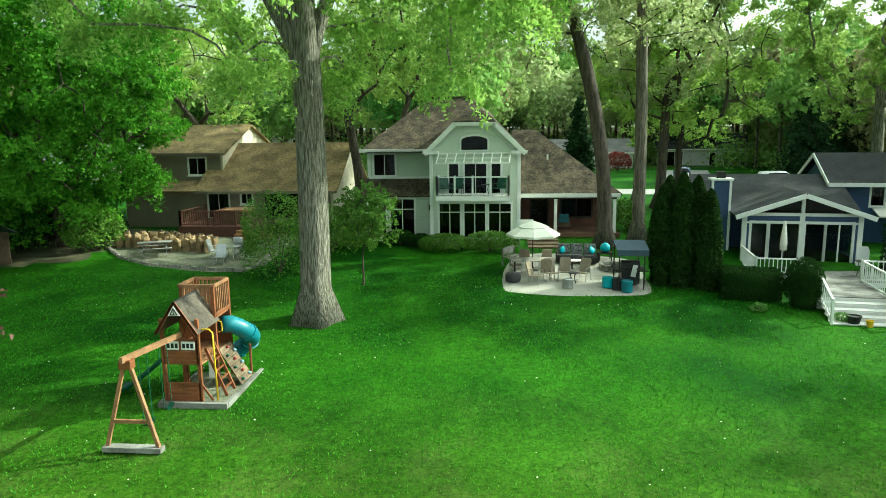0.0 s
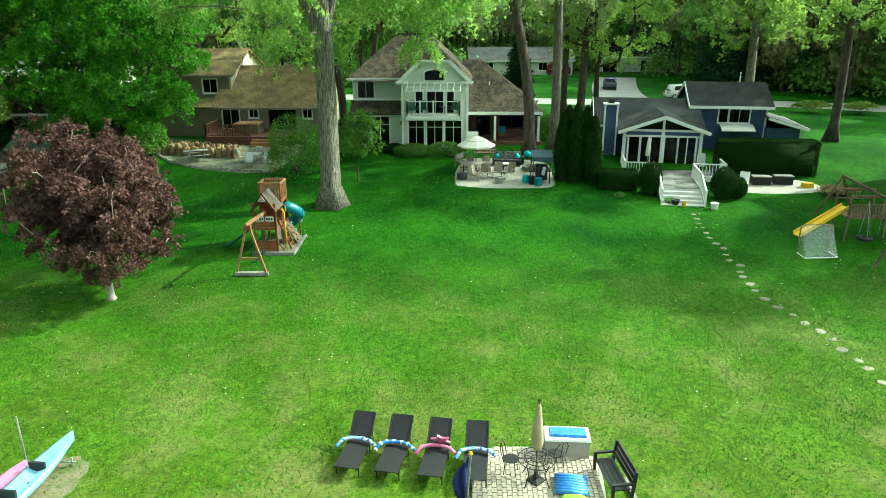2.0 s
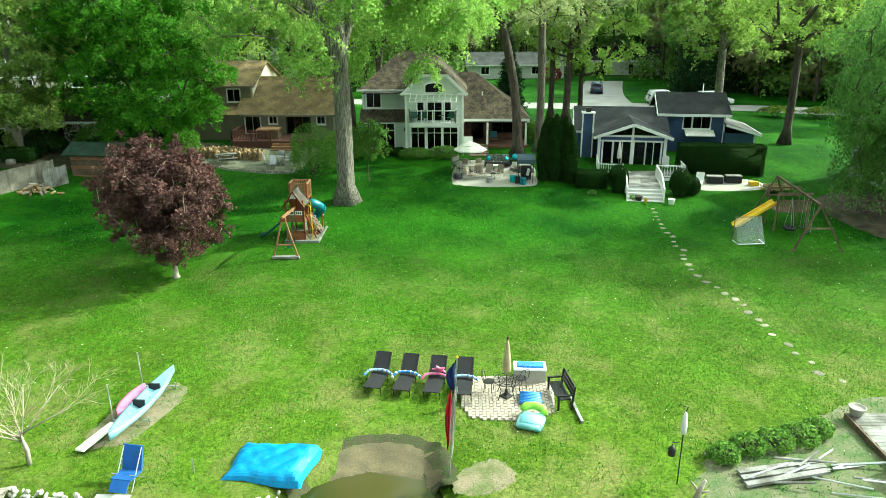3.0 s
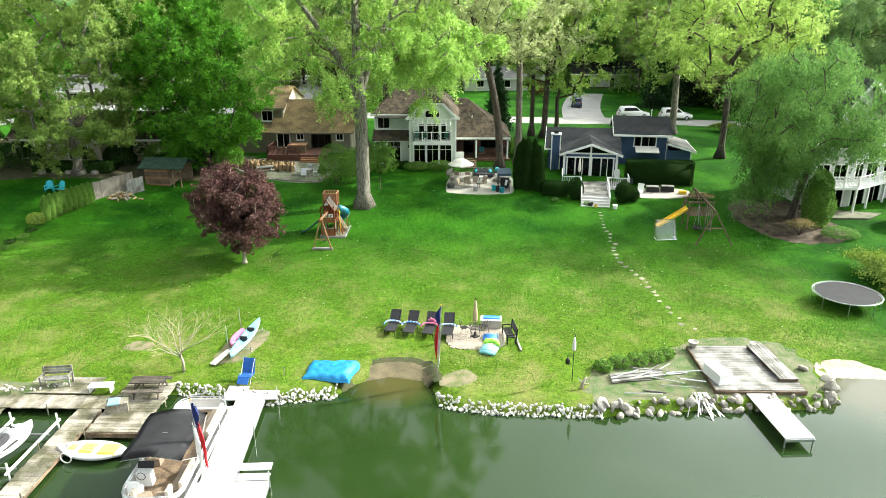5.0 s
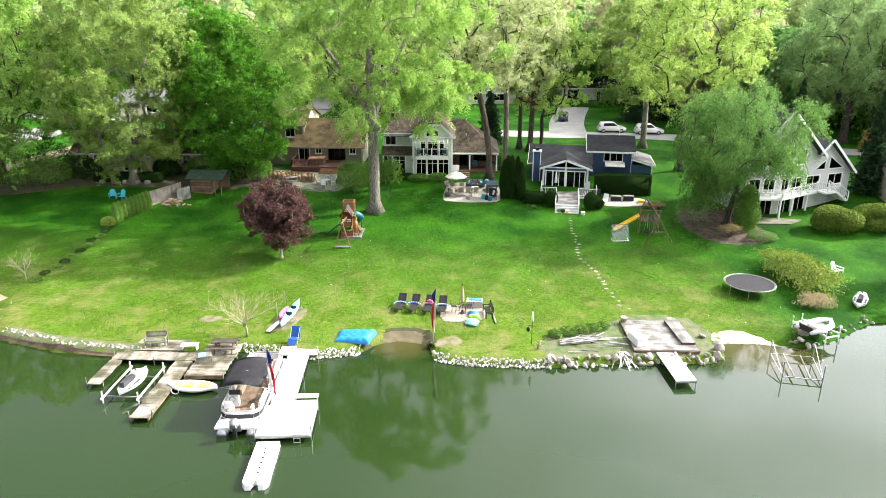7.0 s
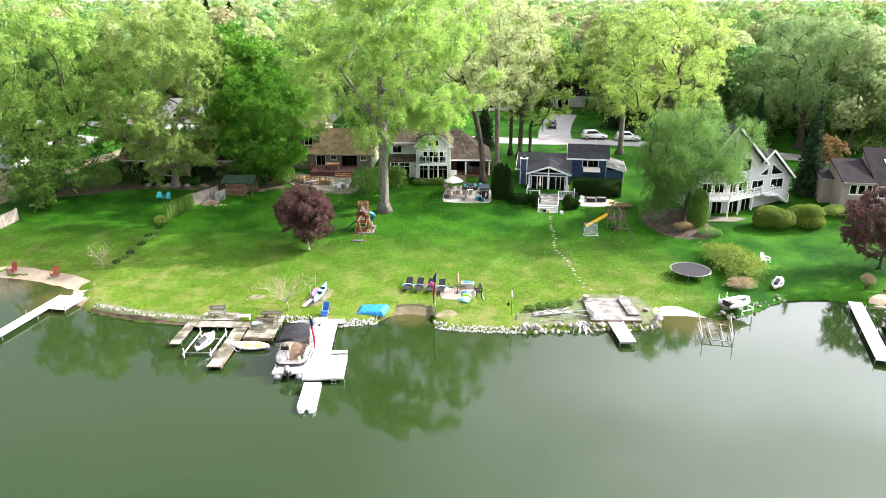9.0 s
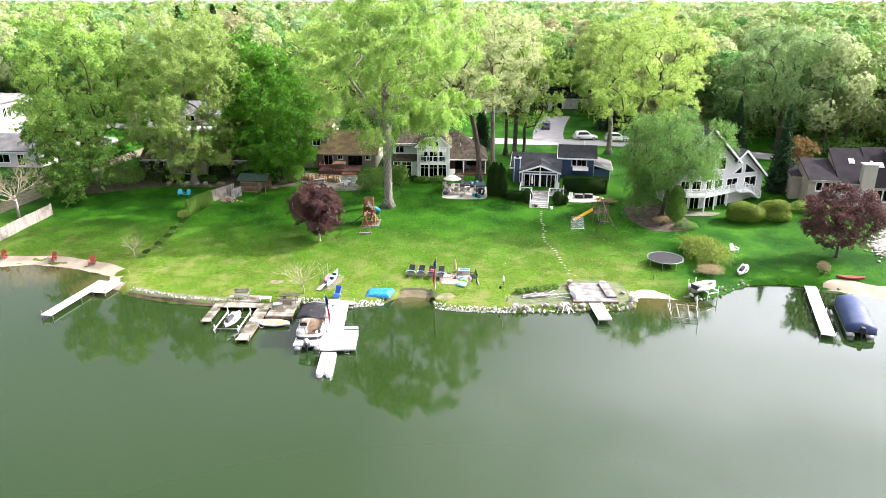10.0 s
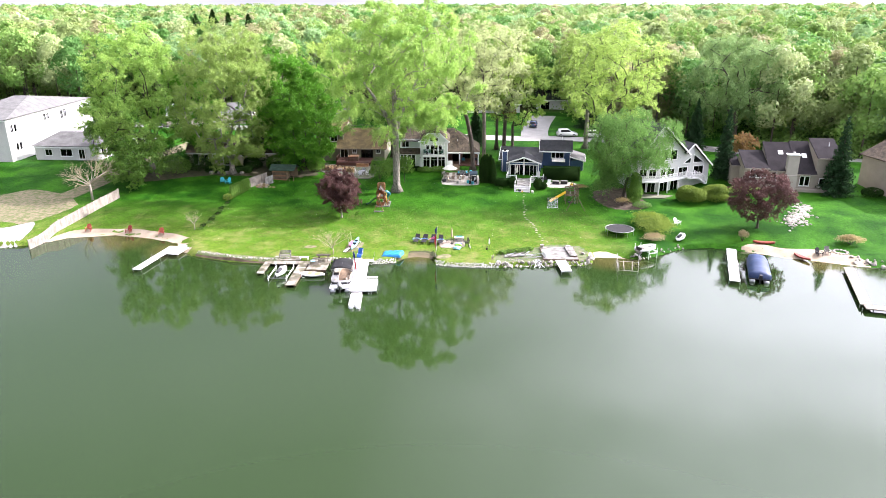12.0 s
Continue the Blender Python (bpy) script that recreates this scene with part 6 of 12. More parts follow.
def taupe_house():
    """The modern house of stepped taupe blocks with shed roofs that rise to the back."""
    h = thing("taupe_house", "modern taupe house of stepped blocks with dark shed roofs", "house", 57.0, 28.0, 0, -7)
    z0 = 1.6
    # x from, x to, front y, eave, top, depth of the roof
    blocks = [(-8.6, -7.3, 2.6, 5.9, 7.0, 4.0, []), (-7.3, -3.4, -0.4, 6.2, 8.0, 5.0, [(-6.3, -5.5, 4.5, 5.7), (-5.3, -4.5, 4.5, 5.7), (-4.3, -3.7, 4.5, 5.7)]),
              (-3.4, 0.9, -0.6, 6.0, 9.4, 5.6, [(-2.9, -2.2, 4.2, 5.5)]), (0.9, 3.9, -0.9, 5.6, 9.6, 6.0, [(1.5, 2.2, 3.4, 5.0), (2.3, 3.0, 3.4, 5.0)]),
              (3.9, 7.7, -0.5, 8.2, 10.3, 5.2, [(4.7, 5.6, 3.2, 4.6), (6.2, 7.0, 6.2, 7.4)])]
    for i, (a, b, y, ze, zt, d, hs) in enumerate(blocks):
        bm = bmesh.new()
        shell(bm, a, b, y, y + d, z0, ze, 0.2, hs)
        panel(bm, a, b, ze, zt - 0.12, y + d - 0.2, 0.2)
        for x in (a, b - 0.2):
            prism(bm, [(y, ze), (y + d, ze), (y + d, zt - 0.12)], -(x + 0.2), -x, SIDE)
        part("wall", bm, SIDING_TAUPE, h)
        for q in hs:
            window(h, *q, y, 1, None, trim=0.06)
        bm = bmesh.new()
        k = (zt - ze) / d
        slab(bm, [(a - 0.1, y - 0.35, ze - 0.35 * k + 0.02), (b + 0.1, y - 0.35, ze - 0.35 * k + 0.02), (b + 0.1, y + d + 0.2, zt + 0.2 * k + 0.02), (a - 0.1, y + d + 0.2, zt + 0.2 * k + 0.02)], 0.16)
        part("roof", bm, SHINGLE_MODERN, h, "dark grey shed roof")
        bm = bmesh.new()
        quad_box(bm, a - 0.1, b + 0.1, y - 0.42, y - 0.36, ze - 0.35 * k - 0.2, ze - 0.35 * k)
        part("fascia", bm, SIDING_TAUPE, h, "taupe eave board")
        # dark sheet behind the windows for an unlit room
        bm = bmesh.new()
        quad_box(bm, a + 0.2, b - 0.2, y + 1.6, y + 1.7, z0, ze)
        part("interior", bm, SHADE_AND_DARK, h)
    for x, y, ze, k in ((-1.4, 2.4, 6.0, 0.607), (2.3, 1.9, 5.6, 0.667)):
        bm = bmesh.new()
        zz = ze + (y + (0.6 if x < 0 else 0.9)) * k + 0.13
        slab(bm, [(x, y, zz), (x + 0.75, y, zz), (x + 0.75, y + 0.8, zz + 0.8 * k), (x, y + 0.8, zz + 0.8 * k)], 0.1)
        part("skylight", bm, WHITE, h, "white-framed skylight")
    bm = bmesh.new()
    quad_box(bm, -1.0, 0.85, -1.5, -0.6, z0, 5.2)
    quad_box(bm, -0.9, 0.85, -1.3, -0.3, 5.2, 8.5)
    c = part("chimney", bm, SIDING_CHIMNEY, h, "broad pale chimney stack")
    bm = bmesh.new()
    quad_box(bm, -1.05, 0.95, -1.42, -0.15, 8.5, 8.66)
    tube(bm, [(0.0, -0.8, 8.6), (0.0, -0.8, 9.0)], 0.14, 10)
    part("cap", bm, WHITE, c)
    bm = bmesh.new()
    tube(bm, [(6.4, 2.6, 9.3), (6.4, 2.6, 10.2)], 0.07, 8)
    part("vent_pipe", bm, WHITE, h)
    bm = bmesh.new()
    quad_box(bm, 0.9, 7.7, -1.5, -0.9, z0, 2.9)
    part("plinth", bm, SIDING_TAUPE, h, "taupe lower wall")


def plain_house(name, label, x, y, rz, w, d, wall_h, rise, wall_mat, roof_mat, along="x", holes=(), z=None, over=0.4, side=(), frame=None, curtain=False, hip=0.0):
    """A simple house: walls, gables or hips, roof and its front and side windows; it faces local -y."""
    h = thing(name, label, "house", x, y, gz(x, y) - 0.1 if z is None else z, rz)
    x0, x1, y0, y1 = -w / 2, w / 2, 0.0, d
    bm = bmesh.new()
    shell(bm, x0, x1, y0, y1, 0.0, wall_h, 0.2, holes, [("R", *s) for s in side])
    if not hip:
        if along == "x":
            for a in (x0, x1 - 0.18):
                prism(bm, [(y0, wall_h), (y1, wall_h), (d / 2, wall_h + rise)], -(a + 0.18), -a, SIDE)
        else:
            for a in (y0, y1 - 0.18):
                prism(bm, [(x0, wall_h), (x1, wall_h), (0, wall_h + rise)], a, a + 0.18)
    part("wall", bm, wall_mat, h)
    for q in holes:
        window(h, *q, y0, 2 if q[1] - q[0] > 1.0 else 1, None, curtain=curtain, frame_mat=frame)
    for s in side:
        window(h, *s, -x1, 2 if s[1] - s[0] > 0.9 else 1, None, SIDE, frame_mat=frame)
    bm = bmesh.new()
    if hip:
        e, o, r = wall_h + 0.05, over, wall_h + rise
        p = [(x0 - o, y0 - o, e), (x1 + o, y0 - o, e), (x1 + o, y1 + o, e), (x0 - o, y1 + o, e)]
        a, b = (x0 + hip, d / 2, r), (x1 - hip, d / 2, r)
        slab(bm, [p[0], p[1], b, a], 0.12)
        slab(bm, [p[2], p[3], a, b], 0.12)
        slab(bm, [p[1], p[2], b], 0.12)
        slab(bm, [p[3], p[0], a], 0.12)
    else:
        gable_roof(bm, x0, x1, y0, y1, wall_h + 0.08, rise, along, over)
    part("roof", bm, roof_mat, h)
    # dark planes behind the windows imitate unlit rooms
    bm = bmesh.new()
    quad_box(bm, x0 + 0.2, x1 - 0.2, y0 + 1.2, y0 + 1.3, 0.1, wall_h)
    quad_box(bm, x1 - 1.4, x1 - 1.3, y0 + 1.3, y1 - 0.2, 0.1, wall_h)
    quad_box(bm, x0 + 0.2, x1 - 0.2, y0 + 0.2, y1 - 0.2, wall_h - 0.06, wall_h - 0.02)
    part("interior", bm, SHADE_AND_DARK, h)
    bm = bmesh.new()
    if along == "x" or hip:
        quad_box(bm, x0 - over, x1 + over, y0 - over - 0.06, y0 - over, wall_h - 0.32, wall_h - 0.12)
    else:
        barge(bm, x0, 0, x1, wall_h + 0.05, rise, y0 - over - 0.02, 0.2, over)
    part("fascia", bm, WHITE, h)
    return h


sage_house()
blue_house()
deck_front()
brown_house()
grey_house()
taupe_house()
plain_house("ranch_house", "low cream ranch house with dark brown roof under trees", -42.5, 43.0, 0, 17.0, 8.0, 2.6, 2.3, SIDING_CREAM, SHINGLE_BROWN, "x", [(-7.4, -6.4, 0.3, 2.2), (-5.8, -4.4, 0.9, 2.1), (-3.6, -2.8, 0.9, 2.1), (-0.8, 1.6, 0.7, 2.1), (4, 5.4, 0.9, 2.1)], curtain=True)
plain_house("ranch_wing", "cream gabled house wing with curtained window", -42.0, 40.5, 0, 5.0, 3.5, 2.6, 1.8, SIDING_CREAM, SHINGLE_BROWN, "y", [(-1.1, 1.1, 0.7, 2.2)], curtain=True)
plain_house("tan_house", "tan house with tall gable at the edge of the lawn", 76.6, 20.0, 8, 9.0, 12.0, 6.0, 2.4, SIDING_TAUPE, SHINGLE_BROWN, "y", [(-3.2, -1.8, 3.6, 5.2), (0.6, 2.2, 3.6, 5.2), (-3.0, -1.2, 0.6, 2.4)])
plain_house("white_house", "large white three-storey house with pale roof", -92.6, 44.5, 1, 12.0, 33.0, 8.4, 2.6, SIDING_WHITE, SHINGLE_GREY, "y", [(-4.6, -3.0, 1.0, 2.8), (-1.5, 1.5, 1.0, 2.8), (-4.4, -3.0, 4.0, 5.4), (1.5, 3.0, 4.0, 5.4)], side=[(2.0, 2.9, 2.0, 3.4), (3.1, 4.0, 2.0, 3.4), (1.2, 2.1, 5.6, 7.1), (2.4, 3.3, 5.6, 7.1), (13.0, 13.9, 6.2, 7.6), (14.2, 15.1, 6.2, 7.6), (19.5, 20.6, 5.6, 7.5), (20.9, 22.0, 5.6, 7.5), (27.5, 28.6, 5.8, 7.5), (29.6, 30.7, 5.8, 7.5)], hip=4.5)
plain_house("white_cottage", "small white cottage with grey hipped roof", -77.0, 47.0, -3, 13.0, 9.0, 2.9, 2.2, SIDING_WHITE, SHINGLE_GREY, "x", [(-4.4, -3.0, 1.0, 2.2), (-1.2, 1.2, 0.9, 2.3), (2.6, 3.8, 0.4, 2.3)], side=[(1.5, 3.0, 0.9, 2.2)], hip=3.0)
plain_house("grey_ranch", "low grey-roofed ranch house across the road", 9.5, 113.0, 3, 18.0, 8.0, 2.7, 1.9, SIDING_GREY, SHINGLE_GREY, "x", [(-6.5, -5.0, 0.9, 2.2), (-2.0, 0.5, 0.8, 2.2), (3.0, 4.5, 0.9, 2.2)])
plain_house("garage_house", "pale house with garage behind the driveway", 31.0, 120.0, -4, 14.0, 9.0, 3.0, 2.2, SIDING_GREY, SHINGLE_DARK, "x", [(-5.8, -3.2, 0.1, 2.4), (1.0, 1.9, 0.1, 2.2), (3.0, 5.0, 0.9, 2.3)])
plain_house("white_gable_house", "white gabled house far behind the trees", -47.0, 146.0, 12, 7.0, 10.0, 5.0, 3.2, SIDING_WHITE, SHINGLE_GREY, "y", [(-1.8, -0.6, 3.2, 4.6), (0.8, 2.0, 3.2, 4.6), (-1.0, 1.0, 0.6, 2.4)])
plain_house("slate_house", "slate-blue house far up the lane", -52.0, 196.0, 4, 14.0, 9.0, 5.2, 2.6, SIDING_BLUE, SHINGLE_GREY, "x", [(-4.5, -3.0, 3.0, 4.4), (0, 1.6, 3.0, 4.4), (3.0, 4.6, 3.0, 4.4), (-2, 2, 0.4, 2.4)])
plain_house("long_white_house", "long low house with pale roof behind the trees", -64.0, 92.0, 8, 22.0, 9.0, 2.8, 2.2, SIDING_CREAM, SHINGLE_GREY, "x", [(-7, -5, 0.9, 2.2), (1, 3, 0.9, 2.2), (6, 7.4, 0.9, 2.2)])


# ---- the play set ----
def play_set():
    """Cedar climbing tower with gabled roof, two slides, climbing wall and swings."""
    z = gz(-11, 22) - 0.02
    t = thing("play_set", "stained cedar play tower with slides, climbing wall and swings", "play set", -11.2, 22.0, z)
    t.scale.z = 0.95

    def P(name, mat, label="", smooth=False, parent=t):
        bm = bmesh.new()
        return bm, lambda: part(name, bm, mat, parent, label, smooth)
    # timber base with a wood-chip bed
    bm = bmesh.new()
    quad_box(bm, -0.65, 1.3, -0.3, 2.6, 0.0, 0.14)
    part("base", bm, GRAVEL, t, "wood-chip base bed")
    bm = bmesh.new()
    quad_box(bm, -0.75, 1.4, -0.42, -0.3, 0, 0.2)
    quad_box(bm, 1.3, 1.42, -0.3, 2.7, 0, 0.2)
    quad_box(bm, -0.75, -0.65, -0.3, 2.7, 0, 0.2)
    part("base_frame", bm, WOOD_GREY, t, "grey weathered timber border")
    for x, y, h in ((-0.6, -0.1, 2.85), (0.5, -0.1, 2.85), (-0.6, 1.15, 2.85), (0.5, 1.15, 3.6), (-0.6, 2.3, 3.6), (0.5, 2.3, 3.6), (-0.6, 1.3, 3.6)):
        bm = bmesh.new()
        quad_box(bm, x - 0.05, x + 0.05, y - 0.05, y + 0.05, 0.1, h)
        part("post", bm, CEDAR, t)
    for k in range(5):
        bm = bmesh.new()
        quad_box(bm, -0.58, 0.5, -0.15, -0.12, 0.15 + k * 0.125, 0.265 + k * 0.125)
        part("plank", bm, CEDAR, t)
    for k in range(6):
        bm = bmesh.new()
        quad_box(bm, -0.58, 0.5, -0.15, -0.12, 1.38 + k * 0.142, 1.51 + k * 0.142)
        part("plank", bm, CEDAR, t)
    for k in range(6):
        bm = bmesh.new()
        quad_box(bm, -0.65, 0.55, -0.05 + k * 0.4, 0.34 + k * 0.4, 1.33, 1.37)
        part("floor_board", bm, CEDAR_PALE, t)
    for x0, x1 in ((-0.48, -0.08), (0.0, 0.42)):
        bm = bmesh.new()
        quad_box(bm, x0, x1, -0.175, -0.152, 1.86, 2.13)
        w = part("toy_window", bm, WHITE, t, "white toy window with dark panes")
        for k in range(3):
            bm = bmesh.new()
            a = x0 + 0.04 + k * 0.125
            quad_box(bm, a, a + 0.085, -0.182, -0.174, 1.92, 2.07)
            part("pane", bm, BLACK, w)
    bm = bmesh.new()
    quad_box(bm, 0.22, 0.4, 1.1, 1.12, 0.45, 1.25)
    part("toy_door", bm, WHITE, t, "small white toy door")
    # roof
    for s in (-1, 1):
        bm = bmesh.new()
        slab(bm, [(-0.05, -0.35, 3.48), (-0.05 + s * 0.66, -0.35, 2.42), (-0.05 + s * 0.66, 1.3, 2.42), (-0.05, 1.3, 3.48)], 0.05)
        # right slope dark wood; left slope black, its shade put into the colour
        part("roof_panel", bm, WOOD_DARK if s > 0 else BLACK, t, "dark roof panel, weathered brown right, black for shade left")
    bm = bmesh.new()
    beam(bm, (-0.68, -0.33, 2.42), (-0.05, -0.33, 3.42), 0.04, 0.1)
    beam(bm, (0.58, -0.33, 2.42), (-0.05, -0.33, 3.42), 0.04, 0.1)
    part("roof_trim", bm, CEDAR, t)
    bm = bmesh.new()
    prism(bm, [(-0.24, 3.02), (0.14, 3.02), (-0.05, 3.34)], -0.37, -0.34)
    s = part("gable_sign", bm, WHITE, t, "white triangular gable emblem")
    bm = bmesh.new()
    for a, b in (((-0.16, 3.05), (-0.05, 3.26)), ((0.06, 3.05), (-0.05, 3.26)), ((-0.16, 3.06), (0.06, 3.06)), ((-0.05, 3.05), (-0.05, 3.27))):
        beam(bm, (a[0], -0.378, a[1]), (b[0], -0.378, b[1]), 0.012, 0.022)
    part("emblem_line", bm, BLACK, s)
    # crow's nest
    for x0, x1, y0, y1 in ((-0.62, 0.52, 1.2, 1.2), (-0.62, 0.52, 2.3, 2.3), (-0.62, -0.62, 1.2, 2.3), (0.52, 0.52, 1.2, 2.3)):
        bm = bmesh.new()
        beam(bm, (x0, y0, 3.6), (x1, y1, 3.6), 0.07, 0.1)
        part("top_rail", bm, CEDAR_PALE, t)
        bm = bmesh.new()
        beam(bm, (x0, y0, 2.62), (x1, y1, 2.62), 0.07, 0.14)
        part("low_rail", bm, CEDAR, t)
        for k in range(1, 8):
            u = k / 8
            bm = bmesh.new()
            beam(bm, (x0 + (x1 - x0) * u, y0 + (y1 - y0) * u, 2.65), (x0 + (x1 - x0) * u, y0 + (y1 - y0) * u, 3.58), 0.075, 0.03)
            part("slat", bm, CEDAR_PALE, t)
    bm = bmesh.new()
    quad_box(bm, -0.6, 0.5, 1.2, 2.3, 2.48, 2.53)
    part("upper_floor", bm, CEDAR_PALE, t)
    bm = bmesh.new()
    quad_box(bm, -0.62, -0.58, 1.2, 2.3, 1.37, 2.5)
    quad_box(bm, -0.6, 0.5, 2.3, 2.34, 1.37, 2.5)
    part("back_panel", bm, CEDAR, t)
    # straight slide
    bm = bmesh.new()
    prof = [(-0.24, 0.16), (-0.22, 0.0), (0.22, 0.0), (0.24, 0.16), (0.20, 0.16), (0.18, 0.04), (-0.18, 0.04), (-0.20, 0.16)]
    pts = [(-0.62, 1.38), (-1.0, 1.2), (-1.7, 0.6), (-2.15, 0.25), (-2.5, 0.16)]
    rings = [[bm.verts.new((x, 0.55 + a, zz + b)) for a, b in prof] for x, zz in pts]
    for r, q in zip(rings, rings[1:]):
        for i in range(len(prof)):
            bm.faces.new((r[i], r[(i + 1) % 8], q[(i + 1) % 8], q[i]))
    bm.faces.new(rings[0])
    bm.faces.new(rings[-1][::-1])
    part("slide", bm, GREEN_PLASTIC, t, "dark green wavy slide", True)
    # tube slide
    pts = []
    for k in range(13):
        u = k / 12
        a = math.radians(-70 + 210 * u)
        pts.append((0.56 + 0.52 * math.cos(a) * (1.0 if u > 0.05 else 0.6), 2.55 + 0.55 * math.sin(a), 2.05 - 1.55 * u))
    bm = bmesh.new()
    tube(bm, [(0.45, 1.8, 2.1)] + pts, 0.30, 16)
    s = part("tube_slide", bm, TEAL, t, "glossy teal spiral tube slide", True)
    for k in (3, 7, 10):
        bm = bmesh.new()
        d = Vector(pts[k + 1]) - Vector(pts[k - 1])
        d.normalize()
        c = Vector(pts[k])
        tube(bm, [c - d * 0.03, c + d * 0.03], 0.335, 16)
        part("joint_ring", bm, TEAL, s)
    bm = bmesh.new()
    tube(bm, [(1.15, 2.3, 0.1), (1.15, 2.3, 1.25)], 0.045, 8)
    part("slide_post", bm, CEDAR, t)
    # climbing wall
    for k in range(6):
        bm = bmesh.new()
        u = k / 6
        slab(bm, [(0.55 + 0.7 * u, 1.2, 1.4 - 1.22 * u), (0.55 + 0.7 * u, 2.1, 1.4 - 1.22 * u), (0.55 + 0.7 * (u + 0.155), 2.1, 1.4 - 1.22 * (u + 0.155)), (0.55 + 0.7 * (u + 0.155), 1.2, 1.4 - 1.22 * (u + 0.155))], 0.035)
        w = part("climbing_board", bm, WOOD_OLD, t)
        for j, m in enumerate((GREEN_PLASTIC, RED, PALE_BLUE)):
            if (k + j) % 2:
                bm = bmesh.new()
                c = (0.55 + 0.7 * (u + 0.08) + 0.03, 1.4 + 0.28 * j, 1.4 - 1.22 * (u + 0.08) + 0.02)
                lathe(bm, [(0.03, -0.02), (0.07, 0.01), (0.06, 0.05), (0.02, 0.07)], 8, c)
                part("hand_hold", bm, m, w, "coloured climbing hold", True)
    # ladder with rungs
    for y in (0.35, 0.95):
        bm = bmesh.new()
        beam(bm, (0.5, y, 1.75), (1.1, y, 0.15), 0.05, 0.09)
        part("ladder_side", bm, CEDAR, t)
    for k in range(5):
        u = (k + 0.6) / 5.4
        bm = bmesh.new()
        beam(bm, (0.5 + 0.6 * u, 0.33, 1.75 - 1.6 * u), (0.5 + 0.6 * u, 0.97, 1.75 - 1.6 * u), 0.06, 0.035)
        part("rung", bm, CEDAR, t)
    # yellow pole
    bm = bmesh.new()
    tube(bm, [(0.5, 0.0, 2.35), (0.62, -0.02, 2.5), (0.85, -0.05, 2.5), (0.95, -0.06, 2.4), (0.98, -0.06, 0.16)], 0.028, 8)
    part("fire_pole", bm, YELLOW, t, "bright yellow sliding pole", True)
    bm = bmesh.new()
    tube(bm, [(0.55, 1.25, 2.0), (0.68, 1.25, 2.05), (0.68, 1.25, 2.35), (0.55, 1.25, 2.4)], 0.02, 6)
    part("grab_handle", bm, YELLOW, t)
    bm = bmesh.new()
    beam(bm, (0.52, -0.1, 0.7), (0.85, -0.1, 0.18), 0.05, 0.06)
    part("brace", bm, CEDAR, t)
    # swing arm and its A frame
    zt = 2.66
    bm = bmesh.new()
    beam(bm, (0.0, -0.15, 2.36), (0.0, -3.35, zt), 0.09, 0.16)
    part("swing_beam", bm, CEDAR_PALE, t, "long weathered swing beam")
    for x in (-0.70, 0.70):
        bm = bmesh.new()
        beam(bm, (x, -3.15, 0.12), (x * 0.06, -3.1, zt - 0.05), 0.09, 0.09)
        part("leg", bm, CEDAR_PALE, t)
    bm = bmesh.new()
    beam(bm, (-0.49, -3.13, 0.85), (0.49, -3.13, 0.85), 0.07, 0.1)
    part("cross_bar", bm, CEDAR_PALE, t)
    bm = bmesh.new()
    quad_box(bm, -0.80, 0.80, -3.28, -3.02, 0, 0.14)
    part("ground_beam", bm, WOOD_GREY, t, "grey weathered ground timber")
    bm = bmesh.new()
    quad_box(bm, -0.16, 0.16, -3.22, -2.98, zt - 0.3, zt - 0.06)
    part("bracket", bm, CEDAR, t)
    for y0 in (-2.35, -1.25):
        for s in (-0.22, 0.22):
            bm = bmesh.new()
            tube(bm, [(0.0, y0 + s, 2.34 + 0.1 * abs(y0 + s)), (0.02, y0 + s, 0.5)], 0.012, 5)
            part("chain", bm, GREEN_PLASTIC, t)
        bm = bmesh.new()
        pts = [(0.02, y0 + s, 0.5 - 0.14 * (1 - (s / 0.24) ** 2)) for s in (-0.24, -0.14, 0, 0.14, 0.24)]
        a = [bm.verts.new((p[0] - 0.08, p[1], p[2])) for p in pts]
        b = [bm.verts.new((p[0] + 0.08, p[1], p[2])) for p in pts]
        for i in range(4):
            bm.faces.new((a[i], a[i + 1], b[i + 1], b[i]))
        bmesh.ops.solidify(bm, geom=bm.faces[:], thickness=0.02)
        part("swing_seat", bm, GREEN_PLASTIC, t, "green rubber swing seat")


play_set()


# ---- the patio by the sage house ----
ground_patch("patio", [(-1.6, 34.2), (-0.9, 33.5), (1.2, 33.1), (3.6, 33.2), (5.0, 33.7), (5.2, 36.0), (5.0, 39.0), (2.0, 40.2), (-0.6, 40.0), (-1.5, 37.5)], CONCRETE, "pale paved patio with curved edge", "patio", 0.05, rough=0.004)


